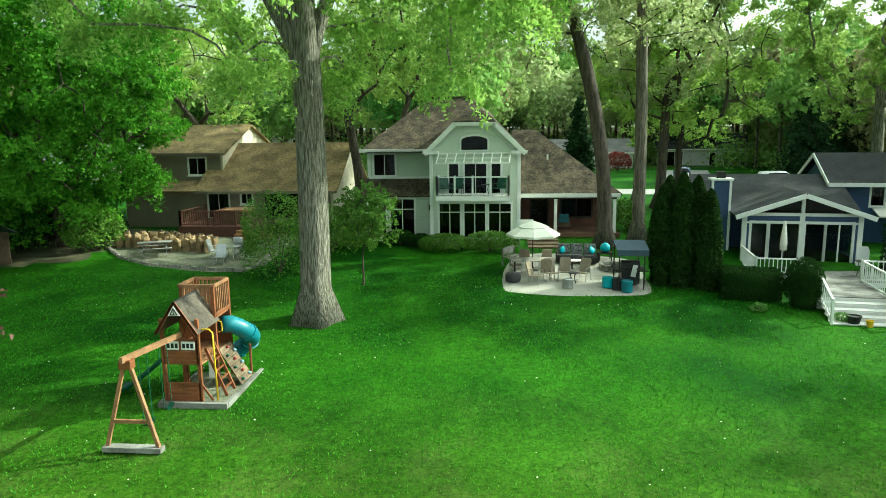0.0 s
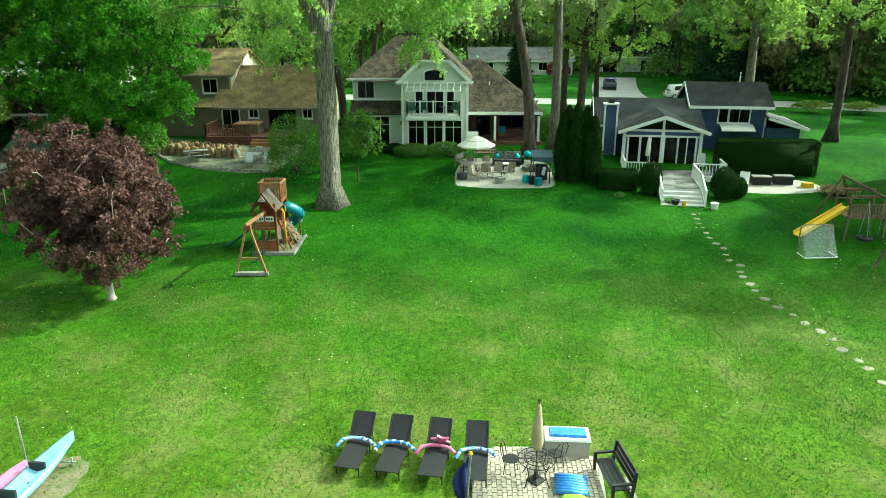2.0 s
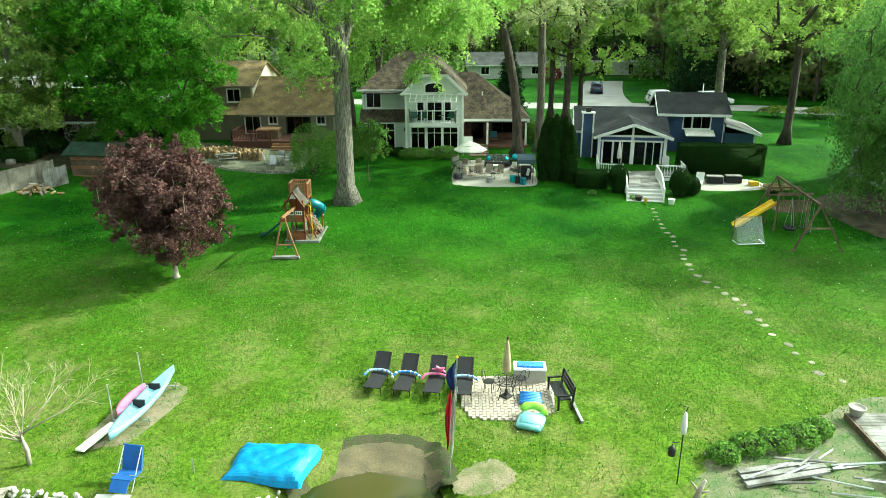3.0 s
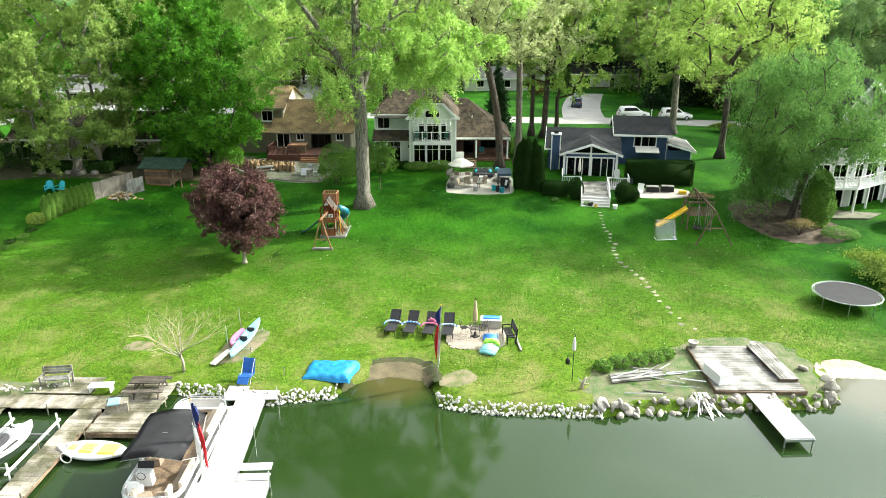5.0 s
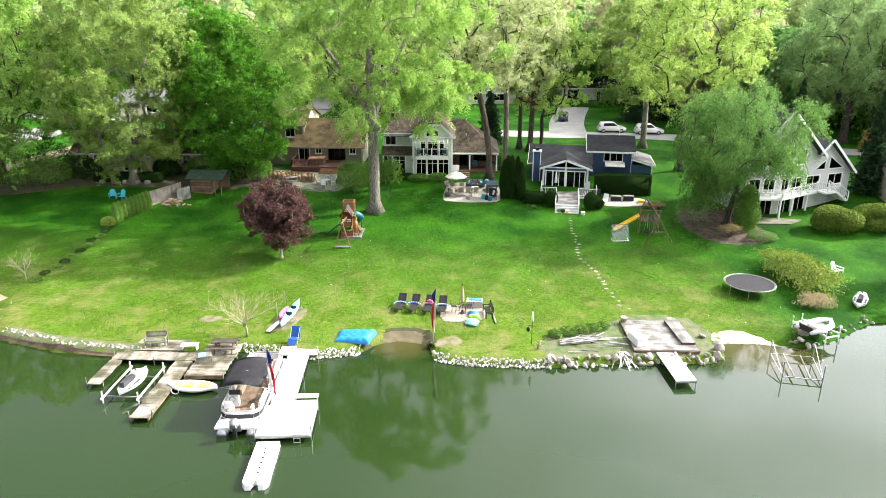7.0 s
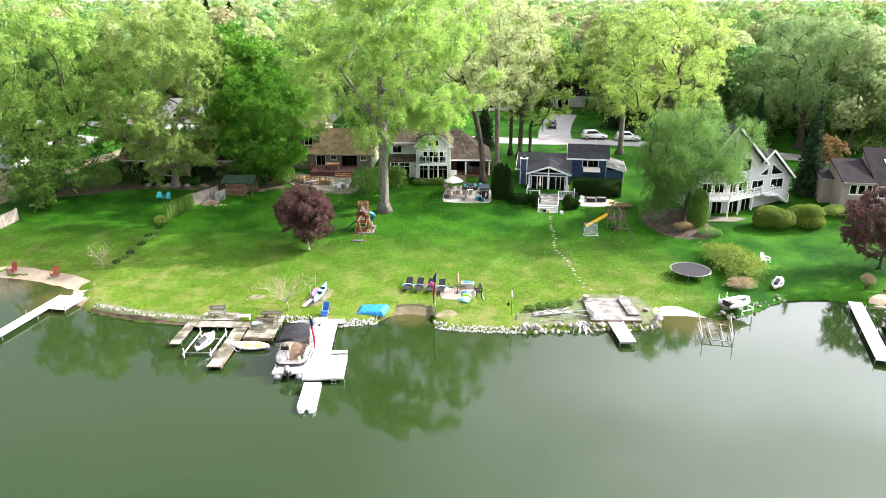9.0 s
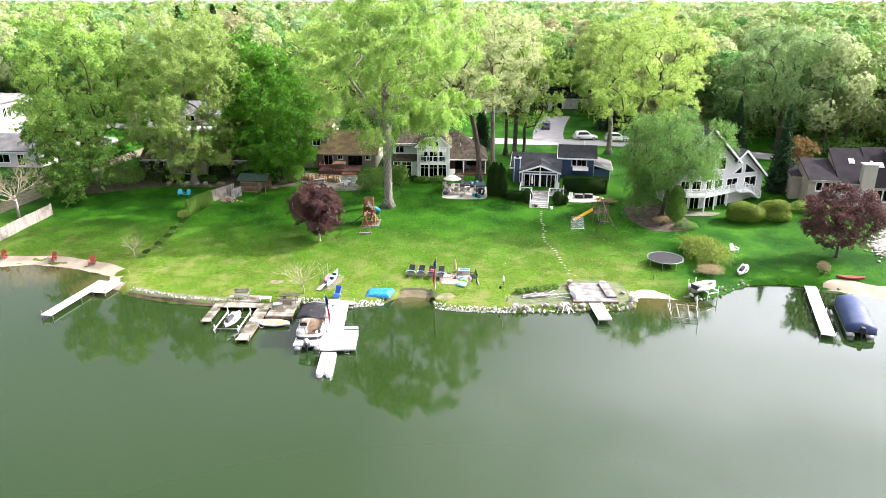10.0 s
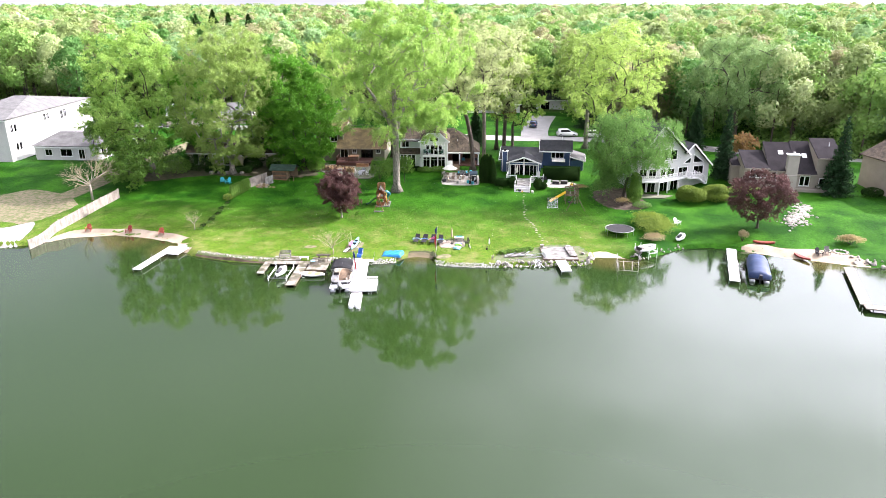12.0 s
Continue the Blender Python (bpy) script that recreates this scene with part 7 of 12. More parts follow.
def market_umbrella(x, y, z, r, top):
    t = thing("patio_umbrella", "open cream patio umbrella with three tiers", "umbrella", x, y, z)
    bm = bmesh.new()
    tube(bm, [(0, 0, 0), (0, 0, top)], 0.028, 8)
    part("pole", bm, IRON, t)
    bm = bmesh.new()
    lathe(bm, [(0.28, 0), (0.28, 0.05), (0.06, 0.1), (0.05, 0.2)], 16)
    part("base", bm, IRON, t)
    for r0, r1, z0, z1 in ((r, r * 0.5, top - 0.62, top - 0.24), (r * 0.58, r * 0.28, top - 0.26, top - 0.08), (r * 0.32, 0.02, top - 0.12, top + 0.03)):
        bm = bmesh.new()
        n = 8
        o = [bm.verts.new((r0 * math.cos(2 * math.pi * k / n), r0 * math.sin(2 * math.pi * k / n), z0)) for k in range(n)]
        i = [bm.verts.new((r1 * math.cos(2 * math.pi * k / n), r1 * math.sin(2 * math.pi * k / n), z1)) for k in range(n)]
        d = [bm.verts.new((r0 * math.cos(2 * math.pi * k / n), r0 * math.sin(2 * math.pi * k / n), z0 - 0.1)) for k in range(n)]
        for k in range(n):
            bm.faces.new((o[k], o[(k + 1) % n], i[(k + 1) % n], i[k]))
            bm.faces.new((d[k], d[(k + 1) % n], o[(k + 1) % n], o[k]))
        part("canopy", bm, CANVAS_WHITE, t, "cream canvas tier")


def sling_chair(name="patio_chair", label="brown sling patio chair with pale metal frame", fabric=None, frame=None):
    """A patio chair facing local -y."""
    t = thing(name, label, "chair")
    fr, fa = frame or ALU, fabric or TAN_VINYL
    for s in (-0.28, 0.28):
        bm = bmesh.new()
        tube(bm, [(s, -0.30, 0.02), (s, 0.0, 0.05), (s, 0.32, 0.02)], 0.016, 6)
        tube(bm, [(s, -0.28, 0.02), (s, -0.26, 0.62), (s, 0.25, 0.64), (s, 0.28, 0.02)], 0.016, 6)
        part("side_frame", bm, fr, t)
    bm = bmesh.new()
    slab(bm, [(-0.26, -0.30, 0.44), (0.26, -0.30, 0.44), (0.26, 0.22, 0.38), (-0.26, 0.22, 0.38)], 0.05)
    part("seat", bm, fa, t)
    bm = bmesh.new()
    prism(bm, [(-0.26, 0.0), (0.26, 0.0), (0.26, 0.62), (0.2, 0.68), (-0.2, 0.68), (-0.26, 0.62)], 0, 0.05, pose(0, 0.2, 0.38, -16, 0, 0))
    part("backrest", bm, fa, t)
    return t


def round_table(name, label, x, y, z, r, h, top_mat, leg_mat, rz=0.0):
    t = thing(name, label, "table", x, y, z, rz)
    bm = bmesh.new()
    lathe(bm, [(r - 0.02, h - 0.03), (r, h - 0.02), (r, h), (r - 0.01, h + 0.005)], 24)
    part("tabletop", bm, top_mat, t)
    for k in range(4):
        a = math.pi / 4 + k * math.pi / 2
        bm = bmesh.new()
        tube(bm, [(r * 0.75 * math.cos(a), r * 0.75 * math.sin(a), 0), (r * 0.45 * math.cos(a), r * 0.45 * math.sin(a), h * 0.55), (r * 0.7 * math.cos(a), r * 0.7 * math.sin(a), h - 0.03)], 0.015, 6)
        part("leg", bm, leg_mat, t)
    return t


PZ = 1.72
market_umbrella(-0.15, 36.9, gz(-0.15, 36.9) + 0.05, 1.34, 2.5)
t = thing("dining_table", "pale stone-topped outdoor dining table", "table", -0.2, 36.3, gz(-0.2, 36.3) + 0.05)
bm = bmesh.new()
quad_box(bm, -1.0, 1.0, -0.5, 0.5, 0.70, 0.75)
part("tabletop", bm, CONCRETE, t)
for sx in (-0.85, 0.85):
    for sy in (-0.4, 0.4):
        bm = bmesh.new()
        beam(bm, (sx, sy, 0), (sx, sy, 0.7), 0.06)
        part("leg", bm, IRON, t)
first = sling_chair()
first.matrix_basis = pose(-0.1, 34.8, gz(-0.1, 34.8) + 0.05, 0, 0, 65)
tagged(first, group="chairs on the patio")
for x, y, a in ((0.65, 35.25, 15), (1.3, 35.4, -10), (2.15, 35.3, -30), (-1.0, 36.6, 95), (-0.5, 37.4, 170), (0.5, 37.4, 190), (0.4, 35.6, -175)):
    copy_thing(first, pose(x, y, gz(x, y) + 0.05, 0, 0, a))
round_table("side_table", "small round metal side table", 1.65, 34.9, gz(1.65, 34.9) + 0.05, 0.24, 0.5, IRON, IRON)
bm = bmesh.new()
lathe(bm, [(0.24, 0), (0.25, 0.02), (0.25, 0.42), (0.23, 0.44), (0.22, 0.40), (0.05, 0.38)], 18)
solid("fire_drum", bm, STEEL, "squat galvanised steel drum on the patio", "drum", 1.35, 34.1, gz(1.35, 34.1) + 0.05)
bm = bmesh.new()
lathe(bm, [(0.30, 0), (0.36, 0.06), (0.37, 0.2), (0.36, 0.36), (0.30, 0.42), (0.05, 0.43)], 18)
solid("pouf", bm, BIMINI, "round dark cloth pouf on the patio", "pouf", -1.15, 35.05, gz(-1.15, 35.05) + 0.05, smooth=True)


def outdoor_sofa(x, y, z, rz):
    t = thing("outdoor_sofa", "dark patterned outdoor sofa with turquoise cushions", "sofa", x, y, z, rz)
    pat = material("dark_patterned_cloth", (0.30, 0.30, 0.30), 0.8, scale=9, fine=14, vary=0.2, second=(0.012, 0.016, 0.022))
    bm = bmesh.new()
    quad_box(bm, -1.05, 1.05, -0.4, 0.42, 0.1, 0.32, None, 0.02)
    part("frame", bm, IRON, t)
    for k in range(3):
        bm = bmesh.new()
        quad_box(bm, -1.0 + 0.67 * k, -0.36 + 0.67 * k, -0.42, 0.3, 0.32, 0.46, None, 0.03)
        part("seat_cushion", bm, BIMINI, t)
        bm = bmesh.new()
        quad_box(bm, -1.0 + 0.67 * k, -0.36 + 0.67 * k, 0.22, 0.4, 0.46, 0.95, None, 0.03)
        part("back_cushion", bm, pat, t)
    for s in (-1.1, 1.02):
        bm = bmesh.new()
        quad_box(bm, s, s + 0.09, -0.4, 0.4, 0.1, 0.62)
        part("arm", bm, IRON, t)
    for s, a in ((-0.75, 12), (0.75, -14)):
        bm = bmesh.new()
        m = pose(s, 0.05, 0.66, -20, a, 0)
        lathe(bm, [(0.02, -0.08), (0.2, -0.05), (0.24, 0), (0.2, 0.05), (0.02, 0.08)], 4)
        bmesh.ops.transform(bm, matrix=m @ pose(0, 0, 0, 90, 0, 45), verts=bm.verts)
        part("throw_cushion", bm, TURQ, t, "turquoise throw cushion", True)


outdoor_sofa(2.2, 38.4, gz(2.2, 38.4) + 0.05, -4)
t = thing("coffee_table", "low dark table with pale cloth top", "table", 2.2, 37.4, gz(2.2, 37.4) + 0.05)
bm = bmesh.new()
quad_box(bm, -0.42, 0.42, -0.28, 0.28, 0.36, 0.42)
part("tabletop", bm, CANVAS_WHITE, t)
for sx in (-0.36, 0.36):
    bm = bmesh.new()
    quad_box(bm, sx - 0.03, sx + 0.03, -0.24, 0.24, 0, 0.36)
    part("leg_frame", bm, IRON, t)
t = thing("kettle_grill", "turquoise egg-shaped ceramic grill on a dark stand", "grill", 3.7, 38.9, gz(3.7, 38.9) + 0.05)
bm = bmesh.new()
lathe(bm, [(0.10, 0.42), (0.22, 0.5), (0.27, 0.62), (0.26, 0.72), (0.20, 0.84), (0.1, 0.9), (0.05, 0.92)], 18)
part("body", bm, TURQ, t, "", True)
bm = bmesh.new()
quad_box(bm, -0.35, 0.35, -0.3, 0.3, 0.38, 0.43)
for sx in (-0.3, 0.3):
    for sy in (-0.25, 0.25):
        beam(bm, (sx, sy, 0), (sx, sy, 0.38), 0.05)
part("stand", bm, IRON, t)
t = thing("fire_pit", "round stone fire pit ring on the patio", "fire pit", 3.9, 37.3, gz(3.9, 37.3) + 0.05)
for k in range(14):
    for lv in range(2):
        a = 2 * math.pi * (k + 0.5 * lv) / 14
        bm = bmesh.new()
        quad_box(bm, -0.13, 0.13, -0.09, 0.09, lv * 0.14, lv * 0.14 + 0.13, pose(0.62 * math.cos(a), 0.62 * math.sin(a), 0, 0, 0, math.degrees(a) + 90), 0.01)
        part("stone", bm, BOULDER, t)
bm = bmesh.new()
lathe(bm, [(0.5, 0.02), (0.5, 0.05), (0.1, 0.06)], 14)
part("ash_bed", bm, SHADE_AND_DARK, t)


def grill_gazebo(x, y, z):
    t = thing("grill_gazebo", "small dark metal grill shelter with sloping roof", "gazebo", x, y, z)
    t.scale = (0.74, 0.85, 0.95)
    for sx in (-0.75, 0.75):
        for sy in (-0.9, 0.9):
            bm = bmesh.new()
            beam(bm, (sx, sy, 0), (sx, sy, 1.95), 0.07)
            part("post", bm, IRON, t)
    navy = material("slate_blue_canvas", (0.055, 0.085, 0.12), 0.8, vary=0.15)
    bm = bmesh.new()
    slab(bm, [(-0.95, -1.1, 1.95), (0.95, -1.1, 1.95), (0.95, 0.2, 2.25), (-0.95, 0.2, 2.25)], 0.04)
    slab(bm, [(-0.95, 0.2, 2.25), (0.95, 0.2, 2.25), (0.95, 1.1, 2.0), (-0.95, 1.1, 2.0)], 0.04)
    quad_box(bm, -0.95, 0.95, -1.12, -1.08, 1.65, 1.93)
    part("canopy", bm, navy, t, "slate-blue canvas roof")
    for sx in (-0.7, 0.7):
        bm = bmesh.new()
        quad_box(bm, sx - 0.25, sx + 0.25, -0.8, 0.8, 0.86, 0.9)
        part("shelf", bm, IRON, t)


grill_gazebo(4.15, 34.5, gz(4.15, 34.5) + 0.05)
t = thing("gas_grill", "black gas grill with side shelves", "grill", 4.25, 34.7, gz(4.2, 34.7) + 0.05)
bm = bmesh.new()
quad_box(bm, -0.4, 0.4, -0.25, 0.25, 0.1, 0.85)
part("cabinet", bm, BLACK, t)
bm = bmesh.new()
prism(bm, [(-0.25, 0), (0.25, 0), (0.22, 0.22), (0.1, 0.3), (-0.12, 0.3), (-0.23, 0.2)], -0.4, 0.4, pose(0, 0, 0.86, 0, 0, 90))
part("lid", bm, BLACK, t, "rounded black grill lid")
bm = bmesh.new()
quad_box(bm, -0.12, 0.1, -0.33, -0.27, 0.45, 1.0, pose(0, 0, 0, 0, 12, 0))
part("towel", bm, FLAG_WHITE, t, "white towel hanging from the grill")
for x, y, m, r, h in ((3.2, 34.3, TURQ, 0.27, 0.45), (3.95, 33.65, TEAL, 0.26, 0.5)):
    bm = bmesh.new()
    lathe(bm, [(r * 0.9, 0), (r, 0.03), (r, h), (r * 0.94, h + 0.02), (r * 0.9, h - 0.02), (0.05, h - 0.04)], 18)
    solid("planter_tub", bm, m, "blue-green cylindrical tub on the patio", "tub", x, y, gz(x, y) + 0.05, group="patio tubs")
bm = bmesh.new()
quad_box(bm, -0.2, 0.2, -0.2, 0.2, 0, 0.55, None, 0.02)
solid("storage_bin", bm, BLACK, "square black bin beside the gazebo", "bin", 3.55, 33.95, gz(3.5, 33.95) + 0.05)
# things on the porch
t = thing("porch_grill", "black barbecue grill standing on the porch", "grill", 4.6, 46.6, 2.45)
bm = bmesh.new()
quad_box(bm, -0.35, 0.35, -0.22, 0.22, 0.75, 1.0)
part("firebox", bm, BLACK, t)
bm = bmesh.new()
prism(bm, [(-0.22, 0), (0.22, 0), (0.18, 0.2), (-0.18, 0.2)], -0.35, 0.35, pose(0, 0, 1.0, 0, 0, 90))
part("lid", bm, BLACK, t)
for sx in (-0.3, 0.3):
    bm = bmesh.new()
    beam(bm, (sx, 0, 0), (sx, 0, 0.75), 0.05, 0.3)
    part("leg", bm, IRON, t)
t = thing("porch_chair", "teal-cushioned wooden porch chair", "chair", 2.3, 47.6, 2.45)
bm = bmesh.new()
quad_box(bm, -0.35, 0.35, -0.35, 0.35, 0.2, 0.42)
part("seat", bm, WOOD_OLD, t)
bm = bmesh.new()
quad_box(bm, -0.33, 0.33, 0.2, 0.36, 0.42, 0.95, None, 0.03)
part("back_cushion", bm, TEAL, t, "teal patterned cushion")
bm = bmesh.new()
panel(bm, -0.55, 0.55, 0, 1.15, -0.02, 0.04)
solid("porch_gate", bm, WHITE, "white lattice gate beside the porch", "gate", -0.35, 44.9, gz(-0.3, 44.9), 0)
t = thing("wooden_ramp", "broad weathered wooden steps up to the porch", "steps", 0.7, 41.6, gz(0.7, 41.6))
for k in range(5):
    bm = bmesh.new()
    quad_box(bm, -0.9, 0.9, k * 0.75, k * 0.75 + 0.72, 0, 0.06 + 0.09 * k)
    part("step", bm, WOOD_OLD, t)
t = thing("garden_bench", "weathered garden bench beside the patio table", "bench", -1.15, 38.2, gz(-1.15, 38.2), 60)
for k in range(4):
    bm = bmesh.new()
    quad_box(bm, -0.65, 0.65, -0.22 + 0.12 * k, -0.12 + 0.12 * k, 0.42, 0.45)
    part("slat", bm, WOOD_GREY, t)
bm = bmesh.new()
quad_box(bm, -0.65, 0.65, 0.24, 0.28, 0.5, 0.9)
part("backrest", bm, WOOD_GREY, t)
for sx in (-0.58, 0.58):
    bm = bmesh.new()
    beam(bm, (sx, -0.2, 0), (sx, -0.2, 0.42), 0.06)
    beam(bm, (sx, 0.25, 0), (sx, 0.25, 0.9), 0.06)
    part("leg_frame", bm, WOOD_GREY, t)
# foundation shrubs
for k, (x, y, rx, ry, h) in enumerate(((-4.9, 40.6, 1.45, 0.85, 1.05), (-2.3, 40.6, 1.5, 0.85, 1.15), (-7.6, 42.2, 1.0, 0.7, 0.9), (-6.4, 41.6, 0.7, 0.6, 0.75))):
    shrub("boxwood", "clipped dark green boxwood against the house", x, y, (rx, ry, h), LEAF_SHRUB if k < 2 else LEAF_DARK, 200 + k, 3600, 0.12, "dome", group="foundation shrubs")
shrub("viburnum", "loose green shrub with white blossom specks", -13.0, 36.4, (1.9, 1.8, 3.8), LEAF_SHRUB, 210, 9000, 0.12, "dome", jag=0.45)
shrub("viburnum", "loose green shrub at the terrace corner", -11.2, 40.2, (1.5, 1.4, 2.4), LEAF_SHRUB, 211, 5000, 0.12, "dome", jag=0.4)
shrub("shrub", "leafy green shrub against the house", -10.4, 42.0, (1.3, 1.2, 2.0), LEAF_SHRUB, 212, 3000, 0.16, "dome")
# shrubs round the blue house
shrub("yew", "clipped low dark yew beside the deck", 9.2, 33.5, (1.2, 0.8, 1.2), LEAF_DARK, 220, 9000, 0.08, "block", "hedge", rz=-8)
shrub("yew", "round clipped dark yew beside the steps", 11.0, 32.2, (0.8, 0.8, 2.15), LEAF_DARK, 221, 9000, 0.08, "dome", jag=0.04)
shrub("yew", "round clipped dark yew beside the steps", 15.4, 31.4, (0.8, 0.8, 2.1), LEAF_DARK, 222, 9000, 0.08, "dome", jag=0.04)
shrub("yew", "small round yew beside a larger one", 16.4, 31.6, (0.6, 0.6, 1.35), LEAF_DARK, 223, 2600, 0.12, "dome", jag=0.04)
shrub("hedge", "tall clipped green hedge against the house", 20.2, 36.8, (3.3, 0.8, 2.35), LEAF_DARK, 224, 20000, 0.1, "block", "hedge", rz=-6)
for k, (x, y) in enumerate(((11.9, 30.6), (9.0, 31.6))):
    shrub("perennial", "low grey-green perennial clump", x, y, (0.35, 0.35, 0.35), LEAF_WILLOW, 230 + k, 500, 0.09, "dome", "plant")
t = thing("closed_umbrella", "closed pale patio umbrella on the deck", "umbrella", 12.2, 37.7, 1.9)
bm = bmesh.new()
lathe(bm, [(0.02, 0.9), (0.16, 0.95), (0.18, 1.3), (0.12, 1.9), (0.06, 2.3), (0.02, 2.4)], 10)
part("canopy", bm, CANVAS_WHITE, t, "", True)
bm = bmesh.new()
tube(bm, [(0, 0, 0), (0, 0, 2.45)], 0.025, 8)
part("pole", bm, WOOD_GREY, t)
bm = bmesh.new()
lathe(bm, [(0.3, 0), (0.3, 0.06), (0.05, 0.1)], 14)
part("base", bm, IRON, t)
round_table("bistro_table", "small wire bistro table on the deck", 15.2, 36.0, 1.9, 0.36, 0.72, IRON, IRON)
bm = bmesh.new()
prism(bm, [(-0.3, 0), (0.3, 0), (0.3, 0.85), (0.22, 1.05), (-0.22, 1.05), (-0.3, 0.85)], -0.02, 0.02, pose(0, 0, 0, -6, 0, 0))
solid("game_board", bm, WHITE, "white arched toss game board against the door", "game board", 16.2, 38.1, 1.9, -8)
bm = bmesh.new()
quad_box(bm, -0.5, 0.5, -0.3, 0.3, 0, 0.5, None, 0.02)
solid("deck_box", bm, BIMINI, "grey storage box on the deck", "box", 17.0, 36.5, 1.9, -8)
for x, y, m, r, h, lab in ((12.6, 30.0, YELLOW, 0.14, 0.26, "small yellow bucket by the steps"), (12.15, 30.3, BLACK, 0.26, 0.34, "black plastic pot by the steps"), (14.3, 29.5, WHITE, 0.24, 0.4, "white flower pot by the steps"), (10.4, 37.0, BOULDER, 0.1, 0.15, "small round clay flower pot")):
    bm = bmesh.new()
    lathe(bm, [(r * 0.75, 0), (r, h), (r * 1.06, h), (r * 1.06, h - 0.03), (r * 0.9, h - 0.05), (0.02, h - 0.06)], 14)
    solid("flower_pot", bm, m, lab, "pot", x, y, gz(x, y) if y < 33 else 1.9)
# side patio right of the blue house deck
ground_patch("side_patio", [(17.0, 34.6), (17.2, 32.6), (20.0, 32.2), (22.4, 32.8), (22.4, 34.6), (20, 35.4)], CONCRETE, "small pale side patio", "patio", 0.04, rough=0.01)
for x, y, m in ((18.9, 34.1, BLACK), (20.4, 34.2, BLACK)):
    t = thing("deck_box", "black storage box with flat lid", "box", x, y, gz(x, y) + 0.04, -6, "storage boxes on the side patio")
    bm = bmesh.new()
    quad_box(bm, -0.6, 0.6, -0.32, 0.32, 0, 0.5, None, 0.02)
    part("body", bm, m, t)
    bm = bmesh.new()
    quad_box(bm, -0.63, 0.63, -0.35, 0.35, 0.5, 0.56, None, 0.02)
    part("lid", bm, WOOD_GREY, t)
bm = bmesh.new()
quad_box(bm, -0.35, 0.35, -0.22, 0.22, 0, 0.3, None, 0.03)
solid("tote", bm, YELLOW, "yellow lidded storage tote", "tote", 21.7, 33.4, gz(21.7, 33.4) + 0.04)
t = thing("outdoor_sink", "white lounge seat at the patio edge", "seat", 17.4, 33.3, gz(17.4, 33.3) + 0.04, -30)
bm = bmesh.new()
quad_box(bm, -0.3, 0.3, -0.5, 0.4, 0.25, 0.35)
part("seat", bm, WHITE, t)
bm = bmesh.new()
prism(bm, [(-0.3, 0), (0.3, 0), (0.3, 0.7), (-0.3, 0.7)], 0, 0.05, pose(0, 0.38, 0.32, -20, 0, 0))
part("backrest", bm, WHITE, t)
for s in (-0.26, 0.26):
    bm = bmesh.new()
    beam(bm, (s, -0.45, 0), (s, 0.4, 0.3), 0.05)
    part("leg", bm, WHITE, t)
shrub("brushwood", "brown twiggy brush pile", 22.8, 31.8, (1.5, 1.0, 0.7), LEAF_BUD, 240, 1800, 0.14, "spray")


# ---- the brown house's terrace ----
def brown_deck():
    d = thing("red_deck", "dark red-brown deck with railing and steps", "deck")
    zf = 2.95
    for k in range(14):
        bm = bmesh.new()
        quad_box(bm, -22.6, -15.6, 45.2 + k * 0.31, 45.49 + k * 0.31, zf - 0.05, zf)
        part("board", bm, DECK_RED, d)
    bm = bmesh.new()
    quad_box(bm, -22.6, -15.6, 45.1, 45.2, 2.0, zf)
    part("skirting", bm, DECK_RED, d)
    for k in range(3):
        bm = bmesh.new()
        quad_box(bm, -18.6, -16.2, 44.75 - 0.35 * k, 45.1 - 0.35 * k, 2.1, zf - 0.2 * (k + 1))
        part("step", bm, CEDAR_PALE, d)
    rail_run(d, (-22.5, 45.25, zf), (-18.8, 45.25, zf), 0.95, DECK_RED, 3, 26)
    rail_run(d, (-22.5, 45.25, zf), (-22.5, 49.3, zf), 0.95, DECK_RED, 2, 24)
    rail_run(d, (-20.2, 45.25, zf), (-20.2, 47.0, zf), 0.95, DECK_RED, 2, 10)


brown_deck()
t = thing("hot_tub", "wood-clad hot tub with tan lid on the deck", "hot tub", -19.4, 47.2, 2.95)
bm = bmesh.new()
quad_box(bm, -1.0, 1.0, -0.8, 0.8, 0, 0.8)
part("cabinet", bm, WOOD_OLD, t)
bm = bmesh.new()
quad_box(bm, -1.06, 1.06, -0.86, 0.86, 0.8, 0.92, None, 0.03)
part("lid", bm, CEDAR_PALE, t)


